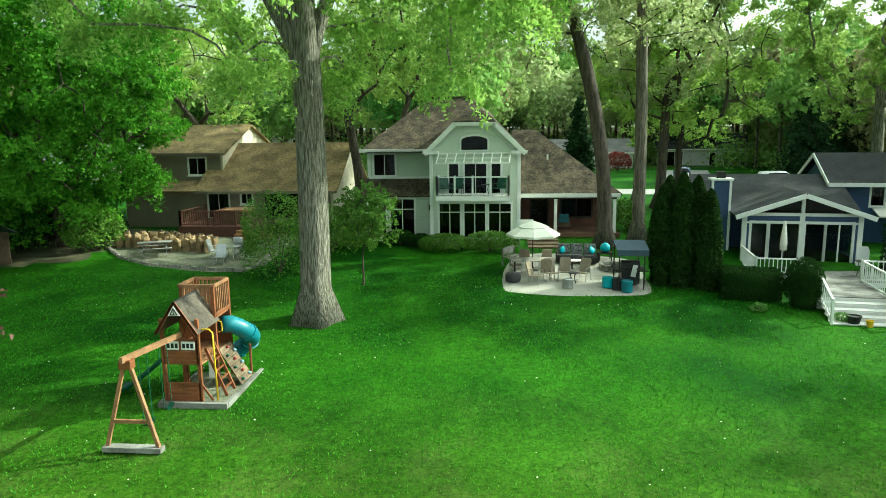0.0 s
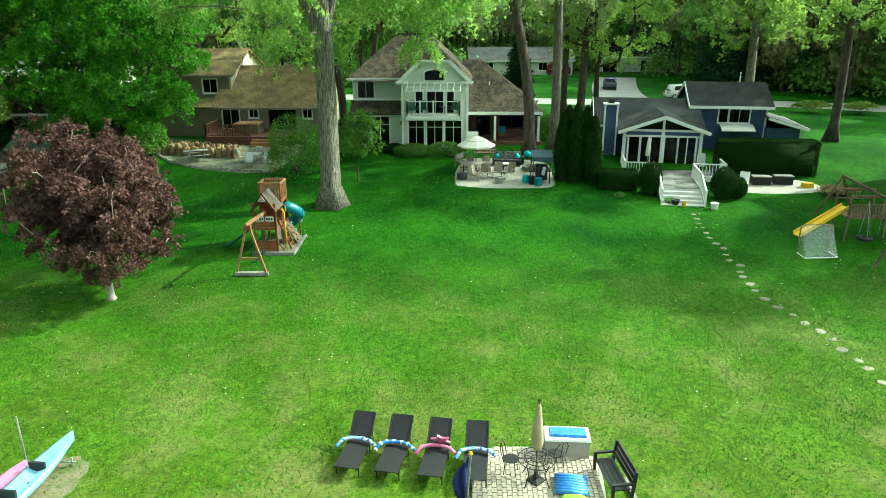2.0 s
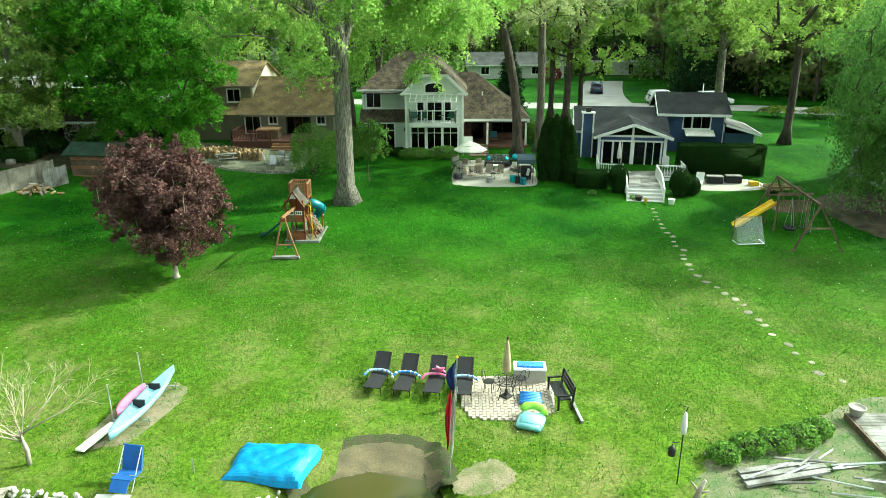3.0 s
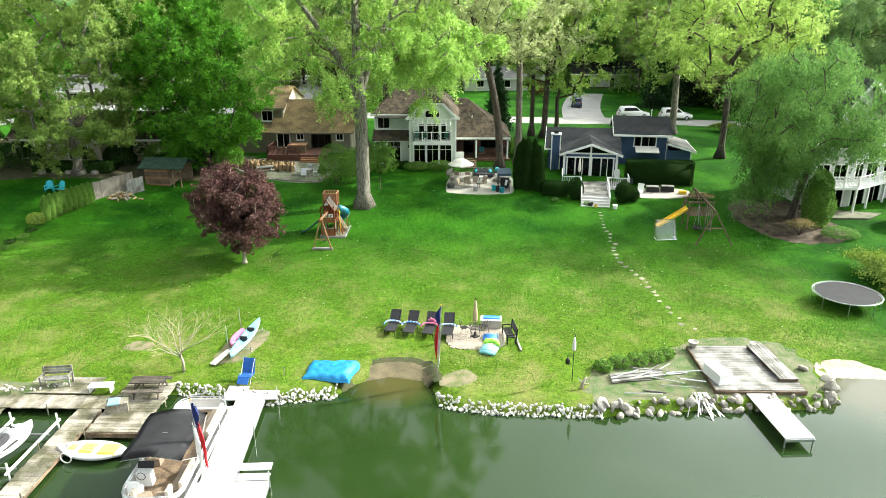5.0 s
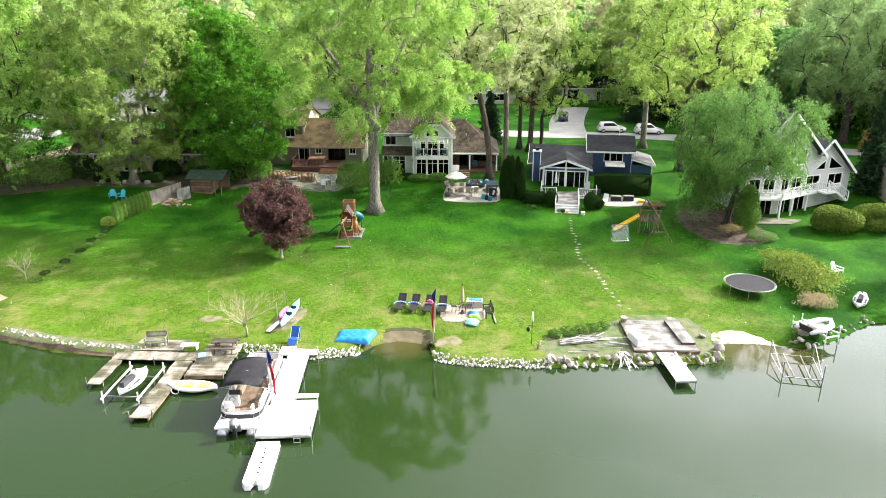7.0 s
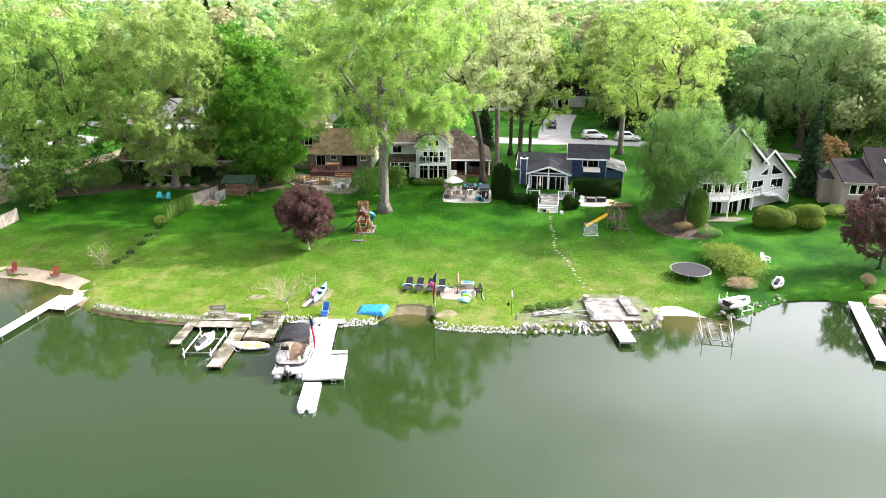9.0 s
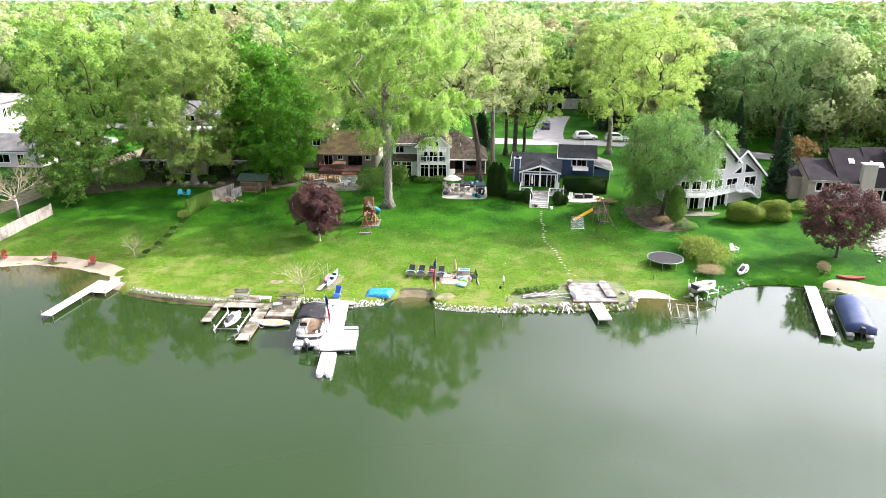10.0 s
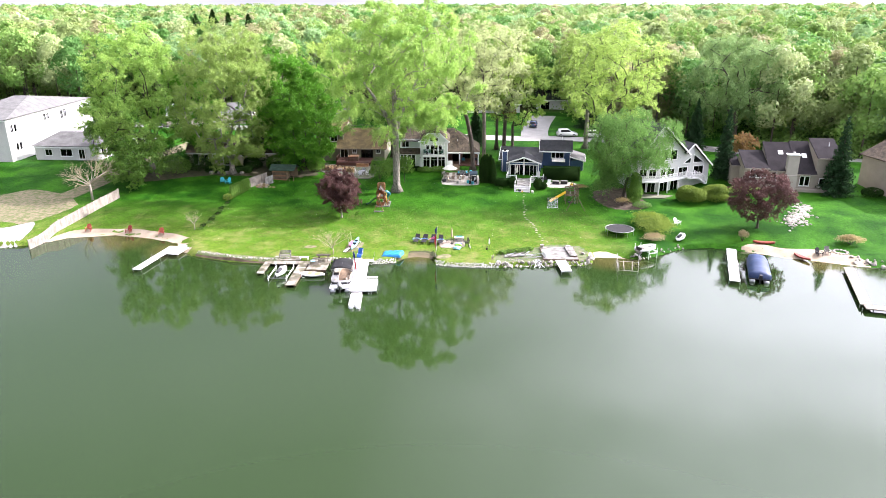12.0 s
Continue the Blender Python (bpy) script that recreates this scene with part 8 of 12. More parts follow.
def leaf_bags():
    """Tall paper yard bags packed with leaves, standing in rows on the terrace."""
    rnd = random.Random(4)
    for i in range(46):
        u = i / 45
        h = rnd.uniform(0.62, 0.9)
        x = -24.2 + 5.8 * u + rnd.uniform(-0.25, 0.25)
        y = 41.2 + (i % 3) * 0.55 - 0.9 * u + rnd.uniform(-0.15, 0.15)
        t = thing("leaf_bag", "tall brown paper yard bag packed with leaves", "yard bag", x, y, gz(x, y), rnd.uniform(0, 360), "leaf bags on the terrace")
        bm = bmesh.new()
        rings = []
        for k, (f, w) in enumerate(((0, 0.92), (0.3, 1.06), (0.6, 1.0), (0.85, 0.94), (1.0, 0.82))):
            ox, oy = rnd.uniform(-0.03, 0.03), rnd.uniform(-0.03, 0.03)
            outline = [(-1, -0.6), (-0.8, -1), (0.8, -1), (1, -0.6), (1, 0.6), (0.8, 1), (-0.8, 1), (-1, 0.6)]
            rings.append([bm.verts.new((0.2 * w * px * rnd.uniform(0.9, 1.1) + ox, 0.17 * w * py * rnd.uniform(0.9, 1.1) + oy, f * h + (rnd.uniform(-0.06, 0.06) if k == 4 else 0))) for px, py in outline])
        for r, q in zip(rings, rings[1:]):
            for j in range(8):
                bm.faces.new((r[j], r[(j + 1) % 8], q[(j + 1) % 8], q[j]))
        bm.faces.new(rings[0][::-1])
        part("bag", bm, PAPER, t)
        bm = bmesh.new()
        lathe(bm, [(0.15, h * 0.9), (0.13, h * 0.98), (0.06, h * 1.08), (0.01, h * 1.1)], 7)
        part("leaves", bm, LOG if i % 3 == 0 else MULCH, t, "dry leaves in the bag's mouth")


leaf_bags()


def picnic_table(x, y, z, rz, mat=None):
    mat = mat or WOOD_GREY
    t = thing("picnic_table", "weathered grey wooden picnic table with benches", "table", x, y, z, rz)
    for k in range(5):
        bm = bmesh.new()
        quad_box(bm, -0.9, 0.9, -0.36 + 0.145 * k, -0.23 + 0.145 * k, 0.71, 0.75)
        part("top_plank", bm, mat, t)
    for s in (-0.72, 0.6):
        for k in range(2):
            bm = bmesh.new()
            quad_box(bm, -0.9, 0.9, s + 0.13 * k - 0.06, s + 0.13 * k + 0.06, 0.42, 0.46)
            part("bench_plank", bm, mat, t)
    for sx in (-0.6, 0.6):
        bm = bmesh.new()
        beam(bm, (sx, -0.7, 0), (sx, -0.2, 0.72), 0.05, 0.1)
        beam(bm, (sx, 0.7, 0), (sx, 0.2, 0.72), 0.05, 0.1)
        beam(bm, (sx, -0.75, 0.39), (sx, 0.75, 0.39), 0.05, 0.09)
        part("leg_frame", bm, mat, t)
    return t


picnic_table(-21.3, 39.6, gz(-21.3, 39.6) + 0.02, 25)
round_table("garden_table", "pale round metal garden table", -16.6, 38.9, gz(-16.6, 38.9) + 0.02, 0.55, 0.72, ALU, ALU)
c = sling_chair("garden_chair", "pale metal garden chair on the terrace", ALU, ALU)
c.matrix_basis = pose(-15.7, 39.0, gz(-15.7, 39.0) + 0.02, 0, 0, -80)
tagged(c, group="chairs on the terrace")
for x, y, a in ((-17.6, 39.2, 90), (-16.4, 39.9, 180), (-16.8, 37.9, 5)):
    copy_thing(c, pose(x, y, gz(x, y) + 0.02, 0, 0, a))
t = thing("terrace_edging", "low grey stone edging of the terrace", "edging")
edge = [(-25.0, 41.0), (-23.0, 38.9), (-20.5, 37.5), (-17.5, 36.9), (-15.0, 36.5), (-14.2, 38.0)]
rnd = random.Random(8)
for p, q in zip(edge, edge[1:]):
    n = int(math.dist(p, q) / 0.45)
    for k in range(n):
        x, y = p[0] + (q[0] - p[0]) * (k + 0.5) / n, p[1] + (q[1] - p[1]) * (k + 0.5) / n
        bm = bmesh.new()
        quad_box(bm, -0.21, 0.21, -0.1, 0.1, -0.05, rnd.uniform(0.12, 0.2), pose(x, y, gz(x, y), 0, 0, math.degrees(math.atan2(q[1] - p[1], q[0] - p[0])) + rnd.uniform(-6, 6)), 0.02)
        part("stone", bm, BOULDER, t)


# ---- shed, fence and wood pile ----
def shed():
    t = thing("shed", "small wooden shed with dark green roof", "shed", -30.6, 35.2, gz(-30.6, 35.2) - 0.05, -4)
    for k in range(8):
        bm = bmesh.new()
        quad_box(bm, -2.0, 0.6, 0, 0.04, k * 0.25, k * 0.25 + 0.235)
        part("plank", bm, WOOD_OLD if k % 3 else CEDAR_PALE, t)
    bm = bmesh.new()
    quad_box(bm, -2.0, -1.95, 0.05, 2.4, 0, 2.0)
    quad_box(bm, 0.55, 0.6, 0.05, 2.4, 0, 2.0)
    quad_box(bm, -2.0, 2.0, 2.4, 2.45, 0, 2.0)
    part("wall", bm, WOOD_OLD, t)
    bm = bmesh.new()
    slab(bm, [(-2.4, -0.5, 1.95), (2.3, -0.5, 1.95), (2.3, 1.2, 2.75), (-2.4, 1.2, 2.75)], 0.07)
    slab(bm, [(2.3, 2.8, 1.95), (-2.4, 2.8, 1.95), (-2.4, 1.2, 2.75), (2.3, 1.2, 2.75)], 0.07)
    green = material("dark_green_roofing", (0.035, 0.075, 0.05), 0.7, scale=2, fine=10, vary=0.25)
    part("roof", bm, green, t, "dark green roofing")
    for x in (1.2, 2.0):
        bm = bmesh.new()
        beam(bm, (x, -0.3, 0), (x, -0.3, 2.0), 0.09)
        part("post", bm, WOOD_OLD, t)
    bm = bmesh.new()
    beam(bm, (1.2, -0.3, 1.2), (2.0, -0.3, 1.8), 0.05)
    part("brace", bm, WOOD_OLD, t)


shed()


def board_fence(name, label, pts, h, mat, step=0.16, top=0.0):
    """A board fence along a line, board by board, with posts and rails."""
    t = thing(name, label, "fence")
    rnd = random.Random(len(pts) + int(h * 10))
    for p, q in zip(pts, pts[1:]):
        ln = math.dist(p, q)
        n = max(1, int(ln / step))
        ang = math.degrees(math.atan2(q[1] - p[1], q[0] - p[0]))
        for k in range(n):
            u = (k + 0.5) / n
            x, y = p[0] + (q[0] - p[0]) * u, p[1] + (q[1] - p[1]) * u
            zz = max(gz(x, y), -0.2)
            bm = bmesh.new()
            w = ln / n * 0.47
            hh = h + rnd.uniform(-0.03, 0.03)
            prism(bm, [(-w, 0), (w, 0), (w, hh - 0.05), (w - 0.03, hh), (-w + 0.03, hh), (-w, hh - 0.05)], -0.011, 0.011, pose(x, y, zz, 0, 0, ang))
            part("board", bm, mat, t)
        for k in range(int(ln / 2.4) + 1):
            u = min(1, k * 2.4 / ln)
            x, y = p[0] + (q[0] - p[0]) * u, p[1] + (q[1] - p[1]) * u
            bm = bmesh.new()
            quad_box(bm, -0.05, 0.05, 0.015, 0.11, -0.2, h + 0.06, pose(x, y, max(gz(x, y), -0.2), 0, 0, ang))
            part("post", bm, mat, t)
        za, zb = max(gz(*p), -0.2), max(gz(*q), -0.2)
        for f in (0.25, 0.8):
            bm = bmesh.new()
            off = Vector((-math.sin(math.radians(ang)), math.cos(math.radians(ang)), 0)) * 0.035
            beam(bm, Vector((p[0], p[1], za + f * h)) + off, Vector((q[0], q[1], zb + f * h)) + off, 0.04, 0.08)
            part("rail", bm, mat, t)
    return t


board_fence("board_fence", "tall sun-bleached board fence down to the water", [(-57.9, 1.9), (-57.2, 8.5), (-56.3, 16.5), (-55.5, 23.8)], 1.6, FENCE_WOOD, 0.22)
board_fence("yard_fence", "weathered wooden yard fence panels", [(-35.3, 30.2), (-34.2, 32.2), (-33.2, 34.0)], 1.7, FENCE_WOOD, 0.16)
board_fence("yard_fence", "leaning weathered fence panel", [(-32.9, 32.0), (-32.0, 33.6)], 1.5, WOOD_GREY, 0.16)
t = thing("wood_pile", "heap of split firewood beside the fence", "wood pile")
rnd = random.Random(12)
for k in range(60):
    x, y = -33.3 + rnd.gauss(0, 0.55), 31.3 + rnd.gauss(0, 0.4)
    zz = gz(x, y) + max(0.06, 0.75 - 0.7 * math.hypot(x + 33.3, y - 31.3)) * rnd.random()
    a = Vector((rnd.uniform(-1, 1), rnd.uniform(-1, 1), rnd.uniform(-0.3, 0.3))).normalized() * 0.24
    bm = bmesh.new()
    tube(bm, [Vector((x, y, zz + 0.07)) - a, Vector((x, y, zz + 0.07)) + a], rnd.uniform(0.06, 0.1), 6)
    part("split_log", bm, LOG if k % 3 else BARK_PALE, t)
for k in range(9):
    x, y = -36.6 + 0.16 * k, 24.4 + 0.62 * k
    shrub("arborvitae", "young narrow arborvitae in a row", x, y, (0.48, 0.48, 2.3 - 0.03 * k), LEAF_SHRUB, 260 + k, 2400, 0.11, "column", "conifer shrub", 3, group="arborvitae row", slim=0.4)
shrub("spirea", "small yellow-green shrub at the end of the row", -36.9, 23.2, (0.8, 0.7, 1.1), LEAF_JUNIPER, 270, 1400, 0.11, "dome")
for k in range(10):
    x, y = -36.5 + rnd.uniform(-0.2, 0.2), 9.5 + 1.35 * k
    shrub("border_plant", "low dark border plant along the lot line", x, y, (0.45, 0.5, 0.32), LEAF_DARK if k % 2 else LEAF_SHRUB, 280 + k, 420, 0.09, "dome", "plant", group="lot line border")
shrub("hedge", "low clipped hedge before the ranch house", -41.5, 38.4, (4.2, 0.9, 1.0), LEAF_DARK, 292, 6000, 0.15, "block", "hedge")
for k, x in enumerate((-44.5, -43.0, -41.6, -40.2, -38.8)):
    bm = bmesh.new()
    lathe(bm, [(0.25, 0), (0.4, 0.1), (0.42, 0.35), (0.3, 0.5), (0.05, 0.55)], 9)
    solid("boulder", bm, BOULDER, "grey boulder before the clipped hedge", "boulder", x, 37.3, gz(x, 37.3) - 0.1, 30 * k, "boulders by the hedge", smooth=True)


def adirondack(mat, label):
    """A slatted beach chair facing local -y."""
    t = thing("adirondack_chair", label, "chair")
    for k in range(5):
        bm = bmesh.new()
        slab(bm, [(-0.27, -0.4 + 0.13 * k, 0.38 - 0.03 * k), (0.27, -0.4 + 0.13 * k, 0.38 - 0.03 * k), (0.27, -0.28 + 0.13 * k, 0.35 - 0.03 * k), (-0.27, -0.28 + 0.13 * k, 0.35 - 0.03 * k)], 0.025)
        part("seat_slat", bm, mat, t)
    for k in range(5):
        x = -0.24 + 0.12 * k
        h = 0.85 - 0.06 * abs(k - 2)
        bm = bmesh.new()
        quad_box(bm, x - 0.052, x + 0.052, 0, 0.025, 0, h, pose(0, 0.22, 0.2, -22, 0, 0))
        part("back_slat", bm, mat, t)
    for s in (-0.34, 0.34):
        bm = bmesh.new()
        quad_box(bm, s - 0.07, s + 0.07, -0.45, 0.35, 0.54, 0.565)
        part("arm", bm, mat, t)
        bm = bmesh.new()
        beam(bm, (s, -0.4, 0), (s, -0.4, 0.54), 0.03, 0.1)
        beam(bm, (s, -0.4, 0.35), (s, 0.5, 0.02), 0.03, 0.11)
        part("leg", bm, mat, t)
    return t


c = adirondack(RED, "red adirondack chair on the beach")
c.matrix_basis = pose(-53.2, 9.0, gz(-53.2, 9.0), 0, 0, 10)
tagged(c, group="red chairs on the beach")
for x, y, a in ((-47.2, 9.0, -5), (-41.8, 7.8, 15)):
    copy_thing(c, pose(x, y, gz(x, y), 0, 0, a))
c = adirondack(TURQ, "turquoise adirondack chair on the lawn")
c.matrix_basis = pose(-40.7, 32.0, gz(-40.7, 32.0), 0, 0, 20)
tagged(c, group="turquoise chairs")
copy_thing(c, pose(-39.6, 31.9, gz(-39.6, 31.9), 0, 0, -10))
c = adirondack(WHITE, "white adirondack chair on the lawn")
c.matrix_basis = pose(34.6, 13.6, gz(34.6, 13.6), 0, 0, 30)


# chairs and table on the sage house's balcony
for k, (x, a) in enumerate(((-4.85, 25), (-4.2, -10), (-1.85, -25))):
    c = sling_chair("balcony_chair", "dark green cushioned chair on the balcony", GREEN_PLASTIC, IRON)
    tagged(c, "dark green cushioned chair on the balcony", "chair", "balcony chairs")
    c.matrix_world = pose(x, 41.42, 5.27, 0, 0, a)
round_table("balcony_table", "small round dark balcony table", -2.6, 41.4, 5.27, 0.28, 0.6, IRON, IRON)


# ---- the lawn by the water ----
def sun_lounger():
    """A black sling lounger; its foot end points to local -y."""
    t = thing("sun_lounger", "black sling sun lounger with raised back", "sun lounger")
    for s in (-0.31, 0.31):
        bm = bmesh.new()
        beam(bm, (s, -1.0, 0.33), (s, 0.35, 0.33), 0.04, 0.05)
        part("side_rail", bm, IRON, t)
        for y in (-0.85, 0.25):
            bm = bmesh.new()
            tube(bm, [(s, y, 0), (s, y, 0.33)], 0.018, 6)
            part("leg", bm, IRON, t)
        bm = bmesh.new()
        beam(bm, (s, 0.3, 0.34), (s, 0.98, 0.86), 0.035, 0.045)
        part("back_rail", bm, IRON, t)
    bm = bmesh.new()
    slab(bm, [(-0.3, -1.0, 0.36), (0.3, -1.0, 0.36), (0.3, 0.3, 0.35), (-0.3, 0.3, 0.35)], 0.02)
    part("seat", bm, MESH_BLACK, t)
    bm = bmesh.new()
    slab(bm, [(-0.3, 0.3, 0.35), (0.3, 0.3, 0.35), (0.3, 1.0, 0.88), (-0.3, 1.0, 0.88)], 0.02)
    part("backrest", bm, MESH_BLACK, t)
    bm = bmesh.new()
    tube(bm, [(-0.29, 0.6, 0.57), (-0.29, 0.75, 0.02), (0.29, 0.75, 0.02), (0.29, 0.6, 0.57)], 0.014, 6)
    part("prop", bm, IRON, t)
    return t


LOUNGE = [(-4.22, 5.1, -9), (-3.1, 4.92, -9), (-1.95, 4.75, -8), (-0.84, 4.6, -4)]
first = sun_lounger()
x, y, a = LOUNGE[0]
first.matrix_basis = pose(x, y, gz(x, y), 0, 0, a)
tagged(first, group="loungers on the lawn")
for x, y, a in LOUNGE[1:]:
    copy_thing(first, pose(x, y, gz(x, y), 0, 0, a))
for (x, y, a), m, lab in zip(LOUNGE, (ROPE_BLUE, SKY_BLUE, PINK, ROPE_BLUE), ("striped blue and white swim noodle across a lounger", "blue patterned swim float across a lounger", "pink star-shaped swim float across a lounger", "striped blue and white swim noodle across a lounger")):
    bm = bmesh.new()
    pts = [(-0.55, -0.12, 0.36), (-0.42, 0.12, 0.46), (-0.2, 0.22, 0.46), (0.1, 0.24, 0.46), (0.35, 0.16, 0.46), (0.55, 0.02, 0.40)]
    tube(bm, pts, 0.05, 10)
    ob = solid("swim_float", bm, m, lab, "pool float", x, y, gz(x, y) + 0.0, a, "floats on the loungers", smooth=True)
    if m is not PINK:
        fine = smoothed(pts, 4, False)
        for i in range(1, len(fine) - 1, 3):
            bm = bmesh.new()
            tube(bm, [fine[i - 1], fine[i]], 0.056, 10)
            part("stripe", bm, FLAG_WHITE if m is SKY_BLUE else SKY_BLUE, ob, "contrasting float band")
    if m is PINK:
        bm = bmesh.new()
        prism(bm, [(0.3 * math.cos(math.pi * k / 5) * (1 if k % 2 else 0.45), 0.3 * math.sin(math.pi * k / 5) * (1 if k % 2 else 0.45)) for k in range(10)], -0.03, 0.03, pose(0.1, 0.3, 0.62, 35, 0, 0))
        part("star", bm, PINK, ob)
# paver slab
ground_patch("paver_base", [(-0.9, 3.4), (-0.4, 2.75), (0.8, 2.5), (2.0, 2.8), (2.5, 3.4), (2.5, 5.0), (1.6, 5.5), (-0.4, 5.5), (-0.95, 4.8)], CONCRETE, "sandy joints of the paver pad", "paving", 0.02, rough=0.004)
t = thing("paver_pad", "rounded pad of pale brick pavers", "paving")
shared = {}
for i in range(27):
    for j in range(14):
        x, y = -0.9 + 0.135 * i * 0.98, 2.55 + 0.212 * j + (0.1 if i % 2 else 0)
        if ((x - 0.8) / 1.72) ** 4 + ((y - 4.0) / 1.5) ** 4 > 1:
            continue
        if "m" not in shared:
            bm = bmesh.new()
            quad_box(bm, -0.062, 0.062, -0.1, 0.1, 0, 0.05, None, 0.006)
            shared["m"] = mesh_of(bm, PAVER, False, "paver")
        ob = new("paver", shared["m"])
        ob.parent = t
        ob.matrix_basis = pose(x, y, gz(x, y) + 0.002 + 0.006 * random.random(), random.uniform(-1, 1), random.uniform(-1, 1), random.uniform(-1.5, 1.5))
t = thing("closed_umbrella", "closed beige patio umbrella through a wire table", "umbrella", 0.75, 4.0, gz(0.75, 4.0) + 0.05)
bm = bmesh.new()
lathe(bm, [(0.02, 0.95), (0.12, 1.02), (0.16, 1.2), (0.135, 1.6), (0.09, 2.0), (0.055, 2.28), (0.02, 2.36)], 12)
for v in bm.verts:
    k = math.atan2(v.co.y, v.co.x)
    v.co.xy *= 1 + 0.13 * math.sin(6 * k)
part("canopy", bm, TAN_CLOTH, t, "furled beige canvas", True)
bm = bmesh.new()
tube(bm, [(0, 0, 0), (0, 0, 2.45)], 0.024, 8)
part("pole", bm, WOOD_OLD, t)
bm = bmesh.new()
lathe(bm, [(0.26, 0), (0.26, 0.05), (0.08, 0.08), (0.05, 0.3)], 4)
part("base", bm, IRON, t, "square black umbrella base")
bm = bmesh.new()
lathe(bm, [(0.03, 0), (0.05, 0.03), (0.02, 0.08)], 8, (0, 0, 2.42))
part("finial", bm, IRON, t)
t = thing("wire_table", "round dark wrought-iron garden table with open wire top", "table", 0.75, 4.0, gz(0.75, 4.0) + 0.05)
bm = bmesh.new()
for r in (0.16, 0.33, 0.5):
    tube(bm, [(r * math.cos(2 * math.pi * k / 24), r * math.sin(2 * math.pi * k / 24), 0.7) for k in range(25)], 0.014, 5, False)
for k in range(12):
    q = 2 * math.pi * k / 12
    tube(bm, [(0.05 * math.cos(q), 0.05 * math.sin(q), 0.7), (0.5 * math.cos(q), 0.5 * math.sin(q), 0.7)], 0.008, 4)
part("tabletop", bm, IRON, t, "open wire tabletop")
for k in range(4):
    q = math.pi / 4 + k * math.pi / 2
    bm = bmesh.new()
    tube(bm, [(0.46 * math.cos(q), 0.46 * math.sin(q), 0), (0.30 * math.cos(q), 0.30 * math.sin(q), 0.35), (0.42 * math.cos(q), 0.42 * math.sin(q), 0.7)], 0.014, 5)
    part("leg", bm, IRON, t)
for x, y, a in ((0.1, 4.35, 75), (1.35, 4.6, -150)):
    t = thing("wire_chair", "dark wrought-iron garden chair", "chair", x, y, gz(x, y) + 0.05, a, "wire chairs")
    bm = bmesh.new()
    lathe(bm, [(0.2, 0.42), (0.22, 0.43), (0.22, 0.45), (0.02, 0.455)], 12)
    part("seat", bm, IRON, t)
    for k in range(4):
        q = math.pi / 4 + k * math.pi / 2
        bm = bmesh.new()
        tube(bm, [(0.23 * math.cos(q), 0.23 * math.sin(q), 0), (0.18 * math.cos(q), 0.18 * math.sin(q), 0.42)], 0.012, 5)
        part("leg", bm, IRON, t)
    bm = bmesh.new()
    tube(bm, [(-0.2, 0.16, 0.44), (-0.22, 0.24, 0.75), (-0.12, 0.28, 0.92), (0.12, 0.28, 0.92), (0.22, 0.24, 0.75), (0.2, 0.16, 0.44)], 0.012, 5)
    tube(bm, [(0, 0.2, 0.44), (0, 0.28, 0.92)], 0.01, 5)
    part("backrest", bm, IRON, t)
t = thing("deck_box", "white resin storage box with blue mat on top", "box", 1.75, 5.35, gz(1.75, 5.35), -2)
bm = bmesh.new()
quad_box(bm, -0.62, 0.62, -0.32, 0.32, 0, 0.56, None, 0.015)
part("body", bm, CONCRETE, t)
bm = bmesh.new()
quad_box(bm, -0.65, 0.65, -0.35, 0.35, 0.56, 0.62, None, 0.02)
part("lid", bm, WHITE, t)
bm = bmesh.new()
quad_box(bm, -0.5, 0.55, -0.22, 0.22, 0, 0.07, None, 0.03)
solid("folded_mat", bm, SKY_BLUE, "folded bright blue swim mat on the box", "swim mat", 1.75, 5.35, gz(1.75, 5.35) + 0.62, -4)
bm = bmesh.new()
for k in range(7):
    tube(bm, [(-0.42, 0.11 * k - 0.33, 0.09 + 0.02 * math.sin(k)), (0.0, 0.11 * k - 0.33, 0.10), (0.42, 0.11 * k - 0.33, 0.08)], 0.065, 8)
solid("air_mattress", bm, SKY_BLUE, "crumpled bright blue ribbed air mattress", "pool float", 1.65, 3.75, gz(1.65, 3.75) + 0.05, -6, smooth=True)
t = thing("pool_float", "mint and lime inflatable pool chair", "pool float", 1.55, 2.35, gz(1.55, 2.35), -18)
bm = bmesh.new()
quad_box(bm, -0.5, 0.5, -0.6, 0.35, 0.02, 0.32, None, 0.08)
bmesh.ops.bevel(bm, geom=bm.edges[:], offset=0.08, segments=3, affect="EDGES")
part("seat", bm, MINT, t, "", True)
bm = bmesh.new()
tube(bm, [(-0.4, 0.25, 0.3), (-0.3, 0.42, 0.4), (0, 0.5, 0.42), (0.3, 0.42, 0.4), (0.4, 0.25, 0.3)], 0.15, 10)
part("backrest", bm, LIME, t, "lime green inflated back", True)


